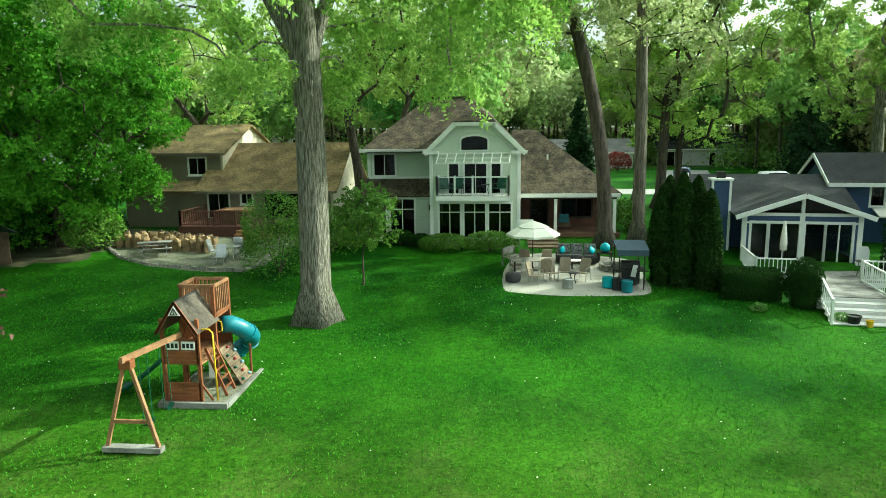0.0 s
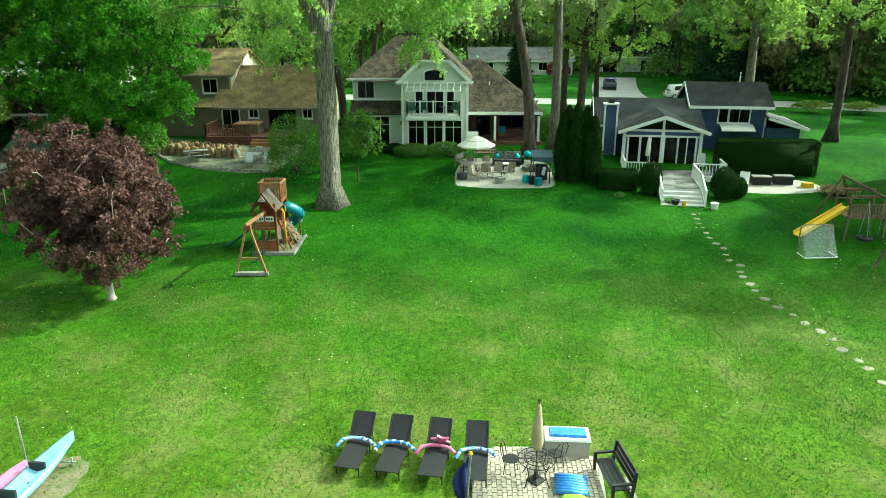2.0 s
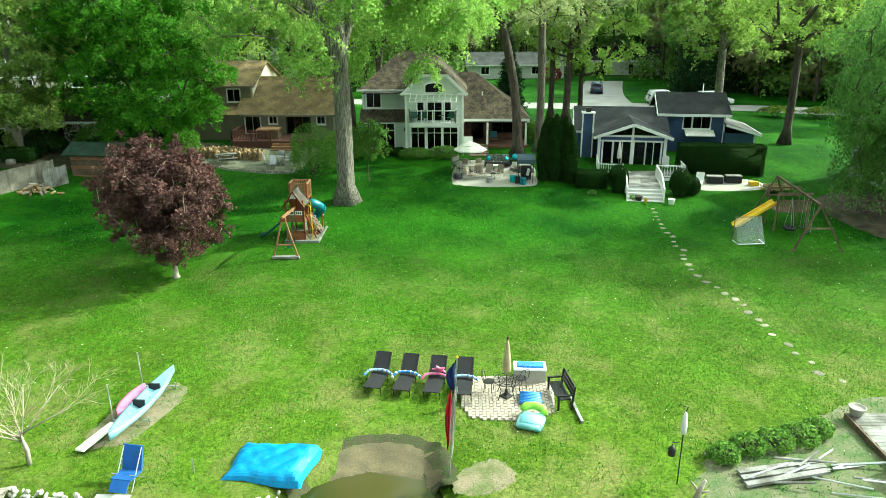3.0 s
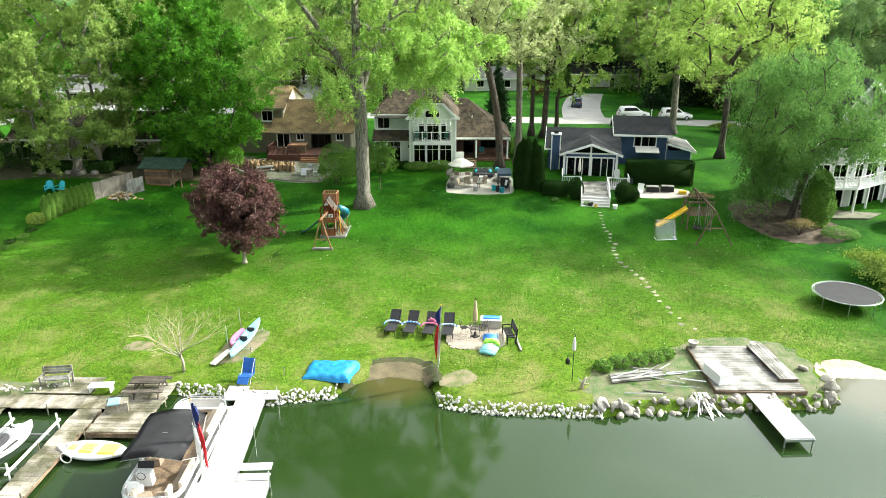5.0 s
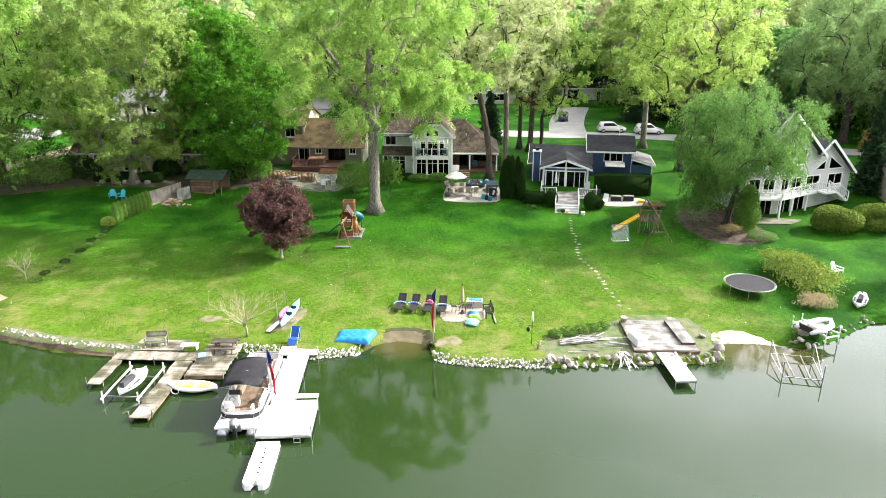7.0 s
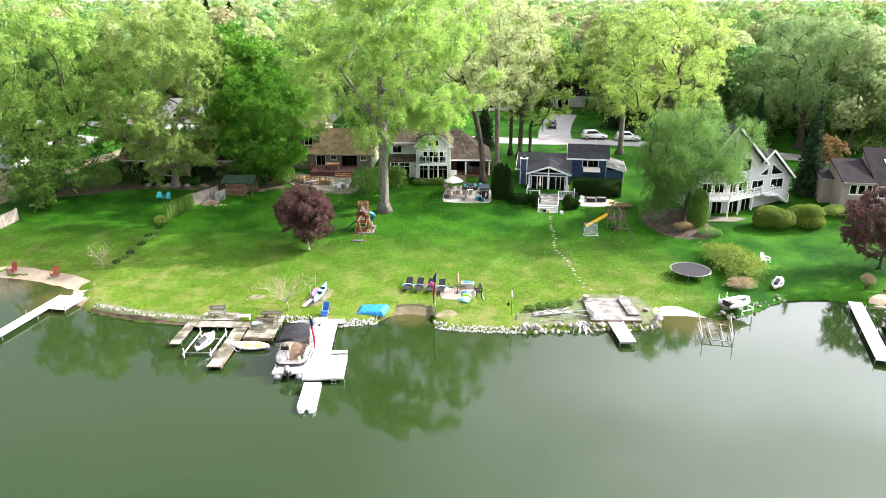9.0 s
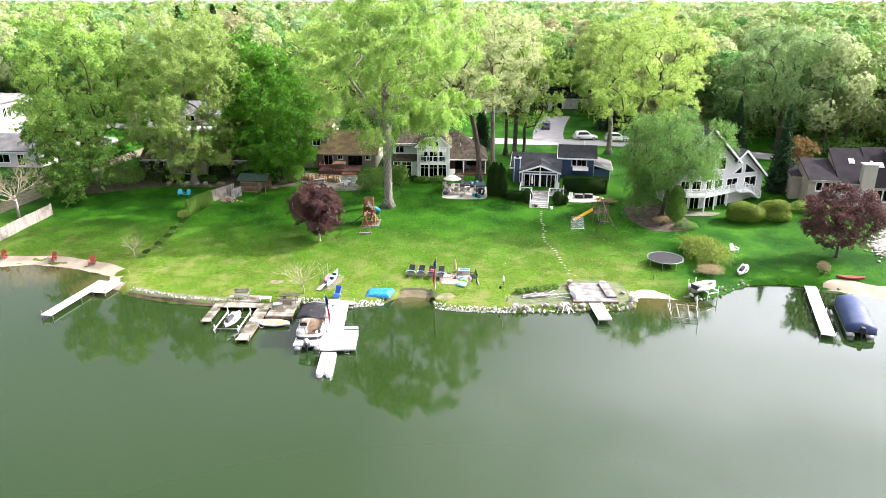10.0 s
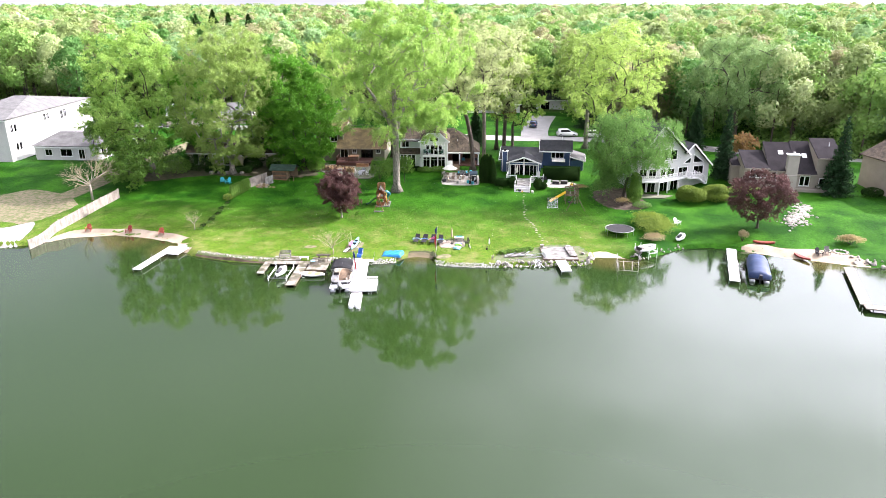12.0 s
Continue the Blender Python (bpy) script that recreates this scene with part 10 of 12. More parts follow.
# ---- boats ----
def pontoon():
    t = thing("pontoon_boat", "white pontoon boat with charcoal bimini and tan seats", "boat", -12.4, -7.8, 0, 2.5)
    L0, L1, W = -4.1, 4.1, 1.25
    for s in (-0.85, 0.85):
        bm = bmesh.new()
        tube(bm, [(s, L0 - 0.1, 0.05), (s, L1 - 0.7, 0.05), (s, L1 - 0.2, 0.14), (s, L1 + 0.1, 0.28)], [0.32, 0.32, 0.22, 0.05], 14)
        part("pontoon", bm, ALU, t, "brushed aluminium pontoon tube", True)
    bm = bmesh.new()
    quad_box(bm, -W, W, L0, L1, 0.38, 0.50)
    part("deck", bm, GELCOAT, t)
    bm = bmesh.new()
    quad_box(bm, -W + 0.1, W - 0.1, L0 + 0.9, L1 - 0.3, 0.50, 0.515)
    part("floor", bm, WOOD_OLD, t, "brown deck carpet")
    loop = [(-W + 0.06, L0 + 1.5), (-W + 0.16, L0 + 1.1), (-W + 0.45, L0 + 0.85), (-0.1, L0 + 0.78), (W - 0.45, L0 + 0.85), (W - 0.16, L0 + 1.1), (W - 0.06, L0 + 1.5), (W - 0.06, L1 - 0.8), (W - 0.2, L1 - 0.35), (W - 0.55, L1 - 0.1), (-W + 0.55, L1 - 0.1), (-W + 0.2, L1 - 0.35), (-W + 0.06, L1 - 0.8)]
    line = [np.array((x, y)) for x, y in loop] + [np.array(loop[0])]
    bm = bmesh.new()
    for p, q in zip(line, line[1:]):
        d = q - p
        n = np.array((-d[1], d[0])) / np.linalg.norm(d) * 0.012
        v = [bm.verts.new((*(a + k * n), z)) for a in (p, q) for k in (-1, 1) for z in (0.52, 1.02)]
        for f in ((0, 1, 5, 4), (2, 6, 7, 3), (0, 4, 6, 2), (1, 3, 7, 5), (0, 2, 3, 1), (4, 5, 7, 6)):
            bm.faces.new([v[i] for i in f])
    part("side_panel", bm, GELCOAT, t, "white side panels with dark stripe")
    bm = bmesh.new()
    for p, q in zip(line, line[1:]):
        d = (q - p) / np.linalg.norm(q - p)
        n = np.array((d[1], -d[0])) * 0.016
        v = [bm.verts.new((*(a + n), z)) for a, z in ((p, 0.60), (q, 0.60), (q, 0.88), (p, 0.88))]
        bm.faces.new(v)
    part("stripe", bm, BLACK, t)
    for z in (0.94, 1.10):
        bm = bmesh.new()
        tube(bm, [(x, y, z) for x, y in loop] + [(loop[0][0], loop[0][1], z)], 0.03, 8)
        part("rail", bm, ALU, t, "", True)
    for x0, x1, y0, y1 in ((-1.12, -0.55, -0.6, 3.3), (0.55, 1.12, 0.9, 3.3), (0.55, 1.12, -2.6, -0.9), (-0.75, -0.1, -3.1, -2.6), (0.1, 0.75, -3.1, -2.6)):
        bm = bmesh.new()
        quad_box(bm, x0, x1, y0, y1, 0.52, 0.86, None, 0.02)
        s = part("bench", bm, TAN_VINYL, t, "tan vinyl bench seat")
        bm = bmesh.new()
        if x1 - x0 < 0.7:
            o = x0 if x0 < 0 else x1 - 0.16
            quad_box(bm, o, o + 0.16, y0, y1, 0.86, 1.2, None, 0.02)
        else:
            quad_box(bm, x0, x1, y0, y0 + 0.16, 0.86, 1.2, None, 0.02)
        part("bench_back", bm, CANVAS, s)
    bm = bmesh.new()
    quad_box(bm, -1.05, -0.4, -1.9, -1.5, 0.52, 1.15, None, 0.03)
    c = part("console", bm, GELCOAT, t, "white helm console")
    bm = bmesh.new()
    slab(bm, [(-1.05, -1.55, 1.15), (-0.4, -1.55, 1.15), (-0.4, -1.4, 1.4), (-1.05, -1.4, 1.4)], 0.02)
    part("windscreen", bm, BLACK, c)
    bm = bmesh.new()
    tube(bm, [(-0.7 + 0.17 * math.cos(a), -2.08, 1.15 + 0.17 * math.sin(a)) for a in [2 * math.pi * k / 12 for k in range(13)]], 0.015, 6)
    part("wheel", bm, BLACK, c)
    bm = bmesh.new()
    lathe(bm, [(0.22, 0.52), (0.25, 0.9), (0.24, 1.0), (0.2, 1.02)], 12, (-0.7, -2.55, 0))
    quad_box(bm, -0.95, -0.45, -2.85, -2.75, 0.95, 1.45, None, 0.02)
    part("captain_chair", bm, GELCOAT, t, "white captain's chair")
    # bimini
    bm = bmesh.new()
    n, k = 8, 6
    g = [[bm.verts.new((-1.25 + 2.5 * i / n, -2.6 + 3.4 * j / k, 2.25 + 0.22 * math.sin(math.pi * i / n) + 0.05 * math.sin(math.pi * j / k * 3))) for j in range(k + 1)] for i in range(n + 1)]
    for r, q in zip(g, g[1:]):
        for j in range(k):
            bm.faces.new((r[j], r[j + 1], q[j + 1], q[j]))
    bmesh.ops.solidify(bm, geom=bm.faces[:], thickness=0.03)
    b = part("bimini", bm, BIMINI, t, "charcoal canvas bimini top", True)
    for y0, y1 in ((-2.5, -0.7), (-0.9, -0.9), (0.7, -1.1)):
        bm = bmesh.new()
        tube(bm, [(-1.2, y1, 1.05), (-1.2, y0, 2.2), (0, y0, 2.42), (1.2, y0, 2.2), (1.2, y1, 1.05)], 0.018, 6)
        part("bow", bm, ALU, b)
    # outboard
    bm = bmesh.new()
    quad_box(bm, -0.24, 0.24, L0 - 0.55, L0 - 0.02, 0.75, 1.25, None, 0.05)
    bmesh.ops.bevel(bm, geom=bm.edges[:], offset=0.06, segments=2, affect="EDGES")
    m = part("outboard_motor", bm, STEEL, t, "grey outboard motor cowling", True)
    bm = bmesh.new()
    quad_box(bm, -0.1, 0.1, L0 - 0.4, L0 - 0.12, -0.3, 0.76, None, 0.02)
    tube(bm, [(0, L0 - 0.55, -0.12), (0, L0 - 0.05, -0.12)], 0.09, 8)
    part("lower_unit", bm, BLACK, m)
    bm = bmesh.new()
    quad_box(bm, -0.3, 0.3, L0 - 0.06, L0 + 0.1, 0.3, 0.7)
    part("transom", bm, ALU, t)
    for s in (-0.55, 0.6):
        bm = bmesh.new()
        tube(bm, [(s, L0 + 0.05, 0.5), (s, L0 - 0.05, 0.95), (s + 0.3, L0 - 0.05, 0.95), (s + 0.3, L0 + 0.05, 0.5)], 0.018, 6)
        part("stern_rail", bm, ALU, t)


pontoon()


def jet_ski(x, y, z, rz, body, name="jet_ski", label="white jet ski on a cradle"):
    t = thing(name, label, "jet ski", x, y, z, rz)
    bm = bmesh.new()
    hull(bm, 3.1, 1.05, 0.42, 12, 0.16, -0.4)
    part("hull", bm, body, t, "", True)
    bm = bmesh.new()
    prism(bm, [(-1.35, 0.38), (-1.3, 0.52), (-0.1, 0.56), (0.15, 0.82), (0.5, 0.9), (1.15, 0.62), (1.35, 0.40)], -0.33, 0.33, SIDE)
    bmesh.ops.bevel(bm, geom=bm.edges[:], offset=0.07, segments=2, affect="EDGES")
    part("cowl", bm, body, t, "", True)
    bm = bmesh.new()
    quad_box(bm, -0.2, 0.2, -1.2, 0.1, 0.5, 0.84, None, 0.07)
    part("seat", bm, BIMINI, t, "dark padded seat")
    for s in (-0.36, 0.36):
        bm = bmesh.new()
        quad_box(bm, s - 0.1, s + 0.1, -1.15, 0.2, 0.425, 0.45, None, 0.01)
        part("foot_pad", bm, BLACK, t)
    bm = bmesh.new()
    tube(bm, [(-0.4, 0.2, 1.04), (0, 0.34, 1.02), (0.4, 0.2, 1.04)], 0.025, 6)
    tube(bm, [(0, 0.4, 0.84), (0, 0.33, 1.02)], 0.04, 6)
    part("handlebar", bm, BLACK, t)
    return t


jet_ski(-20.4, -7.1, 0.30, -8, GELCOAT)
t = thing("boat_lift", "white pipe cradle for the jet ski", "boat lift")
for x in (-21.6, -19.35):
    for y in (-8.8, -5.0):
        bm = bmesh.new()
        tube(bm, [(x, y, -1.0), (x, y, 0.85)], 0.045, 8)
        part("post", bm, WHITE, t)
    bm = bmesh.new()
    beam(bm, (x, -9.0, 0.4), (x, -4.8, 0.4), 0.08, 0.1)
    part("side_beam", bm, WHITE, t)
for y in (-8.3, -5.8):
    bm = bmesh.new()
    beam(bm, (-21.6, y, 0.2), (-19.35, y, 0.2), 0.08, 0.08)
    part("cross_beam", bm, STEEL, t)
t = thing("inflatable_raft", "white moored watercraft with faded yellow seat pads", "watercraft", -16.6, -7.05, 0.02, 86)
bm = bmesh.new()
hull(bm, 3.3, 1.25, 0.34, 14, 0.10, -0.3)
part("hull", bm, GELCOAT, t, "", True)
for y0, y1, w in ((-1.25, -0.35, 0.40), (-0.2, 0.55, 0.36), (0.7, 1.15, 0.22)):
    bm = bmesh.new()
    quad_box(bm, -w, w, y0, y1, 0.30, 0.44, None, 0.06)
    bmesh.ops.bevel(bm, geom=bm.edges[:], offset=0.03, segments=2, affect="EDGES")
    part("cushion", bm, PWC_YELLOW, t, "faded yellow seat pad")
bm = bmesh.new()
tube(bm, [(-0.62, 0.9 + 0.25 * math.cos(a), 0.25 + 0.25 * math.sin(a)) for a in [2 * math.pi * k / 14 for k in range(15)]], 0.03, 6)
part("ring", bm, WHITE, t)

# deck on the right bank
t = thing("shore_deck", "weathered grey plank deck with a gangway dock", "deck")
plank_deck(t, 12.9, 17.35, -1.9, 2.9, 0.66, WOOD_GREY, 0.2, "x", 0.05, 0.03)
bm = bmesh.new()
quad_box(bm, 12.9, 17.35, -1.98, -1.9, 0.35, 0.62)
quad_box(bm, 12.82, 12.9, -1.98, 2.9, 0.35, 0.66)
quad_box(bm, 17.35, 17.43, -1.98, 2.9, 0.35, 0.66)
part("fascia", bm, WOOD_OLD, t)
dock_legs(t, [(13.0, -1.9), (14.5, -1.9), (17.2, -1.9)], 0.6, WOOD_OLD, 0.07)
g = thing("gangway", "pale narrow dock section from the deck", "dock", 15.05, -1.9, 0, 4)
plank_deck(g, -0.68, 0.68, -3.9, 0.0, 0.52, DOCK_WHITE, 0.98, "x", 0.06, name="panel")
dock_legs(g, [(-0.66, -3.85), (0.66, -3.85)], 0.5, ALU, 0.035)
bm = bmesh.new()
quad_box(bm, -0.7, 0.7, -3.94, -3.88, 0.34, 0.46)
part("edge_beam", bm, ALU, g)
t = thing("deck_ramp", "spare dock section lying on the deck", "ramp", 16.75, 0.8, 0.66, 4)
plank_deck(t, -0.5, 0.5, -1.9, 1.95, 0.20, WOOD_GREY, 0.19, "y", 0.04)
bm = bmesh.new()
for y in (-1.8, 0, 1.8):
    quad_box(bm, -0.5, 0.5, y - 0.05, y + 0.05, 0.0, 0.16)
part("joist", bm, WOOD_OLD, t)
t = thing("deck_box", "white resin storage box on the deck", "box", 13.3, -0.7, 0.66, 14)
bm = bmesh.new()
quad_box(bm, -0.35, 0.35, -0.75, 0.75, 0, 0.55, None, 0.015)
part("body", bm, WHITE, t)
bm = bmesh.new()
quad_box(bm, -0.38, 0.38, -0.78, 0.78, 0.55, 0.6, None, 0.02)
part("lid", bm, WHITE, t)
for x, y in ((13.15, 2.75), (16.75, 3.0)):
    t = thing("urn_planter", "pale round stone planter at the deck corner", "planter", x, y, 0.66 if y < 2.9 else gz(x, y), 0, "planters")
    bm = bmesh.new()
    lathe(bm, [(0.16, 0), (0.2, 0.05), (0.27, 0.3), (0.3, 0.34), (0.27, 0.36), (0.24, 0.3), (0.02, 0.28)], 16)
    part("bowl", bm, CONCRETE, t, "", True)
t = thing("pipe_heap", "tangle of old dock pipes and poles on the bank", "pipes")
rnd = random.Random(17)
for k in range(30):
    fan = k >= 16
    if fan:
        a = math.radians(rnd.uniform(200, 330))
        p = Vector((12.0 + rnd.uniform(-0.4, 0.4), -2.1, 0.6))
        q = p + Vector((math.cos(a) * rnd.uniform(0.8, 1.8), math.sin(a) * rnd.uniform(0.8, 1.9), -0.6))
    else:
        x, y = rnd.uniform(7.8, 11.5), rnd.uniform(-2.2, 0.2)
        a = rnd.uniform(-0.7, 0.9)
        ln = rnd.uniform(1.0, 2.2)
        p = Vector((x, y, gz(x, y) + 0.05 + 0.3 * rnd.random()))
        q = p + Vector((math.cos(a) * ln, math.sin(a) * ln * 0.6, rnd.uniform(-0.2, 0.3)))
        q.z = max(q.z, gz(q.x, q.y) + 0.04)
    bm = bmesh.new()
    tube(bm, [p, q], rnd.uniform(0.025, 0.045), 6)
    part("pipe", bm, ALU if k % 3 else WOOD_GREY, t)
for k in range(3):
    bm = bmesh.new()
    beam(bm, (7.8, -1.0 + 0.3 * k, gz(8, -1) + 0.12), (10.6, -0.4 + 0.25 * k, gz(10.6, -0.4) + 0.2), 0.2, 0.1)
    part("timber", bm, WOOD_GREY, t)
for k, (x, y, r) in enumerate(((8.6, 0.9, 0.55), (9.6, 1.2, 0.6), (10.6, 1.5, 0.6), (11.4, 1.9, 0.5), (7.6, 0.4, 0.5))):
    shrub("hosta", "leafy green clump on the bank", x, y, (r, r, 0.6), LEAF_SHRUB, 300 + k, 700, 0.13, "dome", "plant", group="bank plants")


# ---- trampoline, right-hand shore ----
def trampoline(x, y, z, r=2.05, h=0.85):
    t = thing("trampoline", "round trampoline with black mat and steel frame", "trampoline", x, y, z)
    bm = bmesh.new()
    lathe(bm, [(0.02, h - 0.012), (r - 0.16, h - 0.01), (r - 0.16, h), (0.02, h - 0.03)], 40)
    part("mat", bm, MESH_BLACK, t)
    bm = bmesh.new()
    tube(bm, [(r * math.cos(a), r * math.sin(a), h) for a in [2 * math.pi * k / 48 for k in range(49)]], 0.028, 8, False)
    part("rim", bm, STEEL, t, "", True)
    for k in range(72):
        a = 2 * math.pi * k / 72
        bm = bmesh.new()
        beam(bm, ((r - 0.17) * math.cos(a), (r - 0.17) * math.sin(a), h - 0.005), ((r - 0.02) * math.cos(a), (r - 0.02) * math.sin(a), h), 0.03, 0.015)
        part("spring", bm, ALU, t)
    for k in range(8):
        a = 2 * math.pi * (k + 0.5) / 8
        bm = bmesh.new()
        tube(bm, [(r * 0.98 * math.cos(a), r * 0.98 * math.sin(a), 0), (r * math.cos(a), r * math.sin(a), h)], 0.025, 8)
        part("leg", bm, ALU, t)


trampoline(25.0, 9.05, gz(25.0, 9.05))


def swing_frame():
    """The old timber swing set with slide, platform and tyre swing."""
    z = gz(20, 24)
    t = thing("timber_swing_set", "old dark timber swing set with yellow slide", "swing set", 0, 0, 0)
    top = [(20.9, 28.0, z + 2.7), (20.4, 20.9, z + 2.55)]
    bm = bmesh.new()
    beam(bm, top[0], top[1], 0.11, 0.13)
    part("beam", bm, WOOD_OLD, t)
    for (x, y, zz), s in ((top[0], 1.1), (top[1], 1.5)):
        for k in (-1, 1):
            bm = bmesh.new()
            fx, fy = x + k * s, y - 0.5 if y < 24 else y + 0.3
            beam(bm, (fx, fy, gz(fx, fy) - 0.05), (x, y, zz), 0.1, 0.1)
            part("leg", bm, WOOD_OLD, t)
        bm = bmesh.new()
        beam(bm, (x - s * 0.55, y - 0.25 if y < 24 else y + 0.12, zz - 1.35), (x + s * 0.55, y - 0.25 if y < 24 else y + 0.12, zz - 1.35), 0.08, 0.09)
        part("cross_bar", bm, WOOD_OLD, t)
    for x, y in ((19.3, 24.0), (19.3, 25.4), (21.3, 24.0), (21.3, 25.4)):
        bm = bmesh.new()
        beam(bm, (x, y, gz(x, y)), (x, y, z + 2.5), 0.09)
        part("post", bm, WOOD_OLD, t)
    for k in range(6):
        bm = bmesh.new()
        quad_box(bm, 19.3, 21.3, 23.95 + 0.25 * k, 24.18 + 0.25 * k, z + 1.25, z + 1.29)
        part("floor_board", bm, WOOD_OLD, t)
    for k in range(13):
        bm = bmesh.new()
        quad_box(bm, 19.3 + 0.16 * k, 19.4 + 0.16 * k, 23.93, 23.96, z + 1.3, z + 2.0)
        part("slat", bm, WOOD_OLD, t)
    for yy in (23.95, 25.45):
        bm = bmesh.new()
        beam(bm, (19.2, yy, z + 2.02), (21.4, yy, z + 2.02), 0.06, 0.09)
        part("rail", bm, WOOD_OLD, t)
    bm = bmesh.new()
    a, b = Vector((16.7, 23.9, z + 0.35)), Vector((19.4, 24.6, z + 1.75))
    beam(bm, a, b, 0.5, 0.06)
    s = part("slide", bm, YELLOW, t, "straight yellow plastic slide")
    d = (b - a).normalized().cross(Vector((0, 0, 1))).normalized() * 0.26
    for k in (-1, 1):
        bm = bmesh.new()
        beam(bm, a + d * k + Vector((0, 0, 0.08)), b + d * k + Vector((0, 0, 0.08)), 0.05, 0.18)
        part("slide_side", bm, YELLOW, s)
    for yy in (22.0, 22.9):
        for k in (-0.22, 0.22):
            bm = bmesh.new()
            tube(bm, [(20.5, yy + k, z + 2.55), (20.5, yy + k, z + 0.6)], 0.012, 5)
            part("chain", bm, STEEL, t)
        bm = bmesh.new()
        quad_box(bm, 20.4, 20.6, yy - 0.24, yy + 0.24, z + 0.57, z + 0.6)
        part("swing_seat", bm, BLACK, t)
    bm = bmesh.new()
    tube(bm, [(19.9 + 0.32 * math.cos(q), 23.2 + 0.32 * math.sin(q), z + 0.45) for q in [2 * math.pi * k / 14 for k in range(15)]], 0.11, 8, False)
    part("tyre_swing", bm, BLACK, t, "black tyre swing", True)
    bm = bmesh.new()
    for q in (0.3, 2.4, 4.5):
        tube(bm, [(19.9 + 0.32 * math.cos(q), 23.2 + 0.32 * math.sin(q), z + 0.5), (19.9, 23.4, z + 2.4)], 0.01, 5)
    part("tyre_rope", bm, STEEL, t)
    bm = bmesh.new()
    beam(bm, (19.2, 23.9, z + 2.5), (21.4, 23.9, z + 2.5), 0.08, 0.1)
    beam(bm, (19.2, 25.5, z + 2.5), (21.4, 25.5, z + 2.5), 0.08, 0.1)
    part("head_beam", bm, WOOD_OLD, t)


swing_frame()
t = thing("soccer_goal", "small goal with white net and pipe frame", "goal", 16.9, 22.4, gz(16.9, 22.4), 6)
bm = bmesh.new()
tube(bm, [(-0.85, 0, 0.0), (-0.85, 0, 1.5), (0.85, 0, 1.5), (0.85, 0, 0.0)], 0.035, 8)
part("frame", bm, WOOD_OLD, t)
bm = bmesh.new()
tube(bm, [(-0.85, 0, 0.03), (-0.95, -0.9, 0.03), (0.75, -0.9, 0.03), (0.85, 0, 0.03)], 0.03, 8)
part("ground_bar", bm, WHITE, t)
mixer = bpy.data.materials.new("white_netting")
mixer.use_nodes = True
nn, nl = mixer.node_tree.nodes, mixer.node_tree.links
tr, df, mx = nn.new("ShaderNodeBsdfTransparent"), nn.new("ShaderNodeBsdfDiffuse"), nn.new("ShaderNodeMixShader")
df.inputs["Color"].default_value = (0.75, 0.78, 0.78, 1)
mx.inputs["Fac"].default_value = 0.2
nl.new(tr.outputs["BSDF"], mx.inputs[1])
nl.new(df.outputs["BSDF"], mx.inputs[2])
nl.new(mx.outputs["Shader"], nn["Material Output"].inputs["Surface"])
bm = bmesh.new()
v = [bm.verts.new(p) for p in ((-0.85, 0, 1.5), (0.85, 0, 1.5), (0.75, -0.9, 0.04), (-0.95, -0.9, 0.04))]
bm.faces.new(v)
for side in ((-0.85, -0.95), (0.85, 0.75)):
    bm.faces.new([bm.verts.new(p) for p in ((side[0], 0, 1.5), (side[1], -0.9, 0.04), (side[0], 0, 0.04))])
part("net", bm, mixer, t, "white mesh netting")

# lifts and small craft
t = thing("boat_lift", "bare steel boat lift standing in shallow water", "boat lift")
LIFT = [(22.0, -4.6), (24.4, -5.1), (22.5, -1.5), (25.2, -2.0)]
for x, y in LIFT:
    bm = bmesh.new()
    tube(bm, [(x, y, -1.2), (x, y, 1.35)], 0.035, 8)
    part("post", bm, STEEL, t)
for i, j, za, zb in ((0, 2, 0.35, 1.3), (1, 3, 0.35, 1.3), (0, 2, 0.3, 0.3), (1, 3, 0.3, 0.3), (2, 3, 0.3, 0.3), (0, 1, 0.25, 0.25)):
    bm = bmesh.new()
    beam(bm, (*LIFT[i], za), (*LIFT[j], zb), 0.04, 0.055)
    part("strut", bm, STEEL, t)
for u in (0.3, 0.7):
    bm = bmesh.new()
    p = [LIFT[0][k] + (LIFT[1][k] - LIFT[0][k]) * u for k in (0, 1)]
    q = [LIFT[2][k] + (LIFT[3][k] - LIFT[2][k]) * u for k in (0, 1)]
    beam(bm, (*p, 0.3), (*q, 0.38), 0.08, 0.06)
    part("bunk", bm, WOOD_GREY, t)
bm = bmesh.new()
tube(bm, [(25.25 + 0.2 * math.cos(a), -2.0, 1.25 + 0.2 * math.sin(a)) for a in [2 * math.pi * k / 12 for k in range(13)]], 0.018, 6)
part("winch_wheel", bm, STEEL, t)
t = thing("inflatable_dinghy", "grey-white inflatable dinghy on a shore lift", "dinghy", 26.9, 1.2, 1.0, -62)
bm = bmesh.new()
tube(bm, [(-0.62, -1.5, 0.2), (-0.68, -0.2, 0.2), (-0.5, 0.9, 0.26), (0, 1.45, 0.34), (0.5, 0.9, 0.26), (0.68, -0.2, 0.2), (0.62, -1.5, 0.2)], [0.14, 0.22, 0.22, 0.2, 0.22, 0.22, 0.14], 12)
part("tube", bm, GELCOAT, t, "pale inflated side tubes", True)
bm = bmesh.new()
quad_box(bm, -0.55, 0.55, -1.25, 0.9, 0.05, 0.14)
part("floor", bm, CONCRETE, t)
bm = bmesh.new()
quad_box(bm, -0.6, 0.6, -0.4, -0.1, 0.28, 0.34)
part("seat", bm, GELCOAT, t)
bm = bmesh.new()
quad_box(bm, -0.55, 0.55, -1.3, -1.22, 0.05, 0.5)
part("transom", bm, BLACK, t)
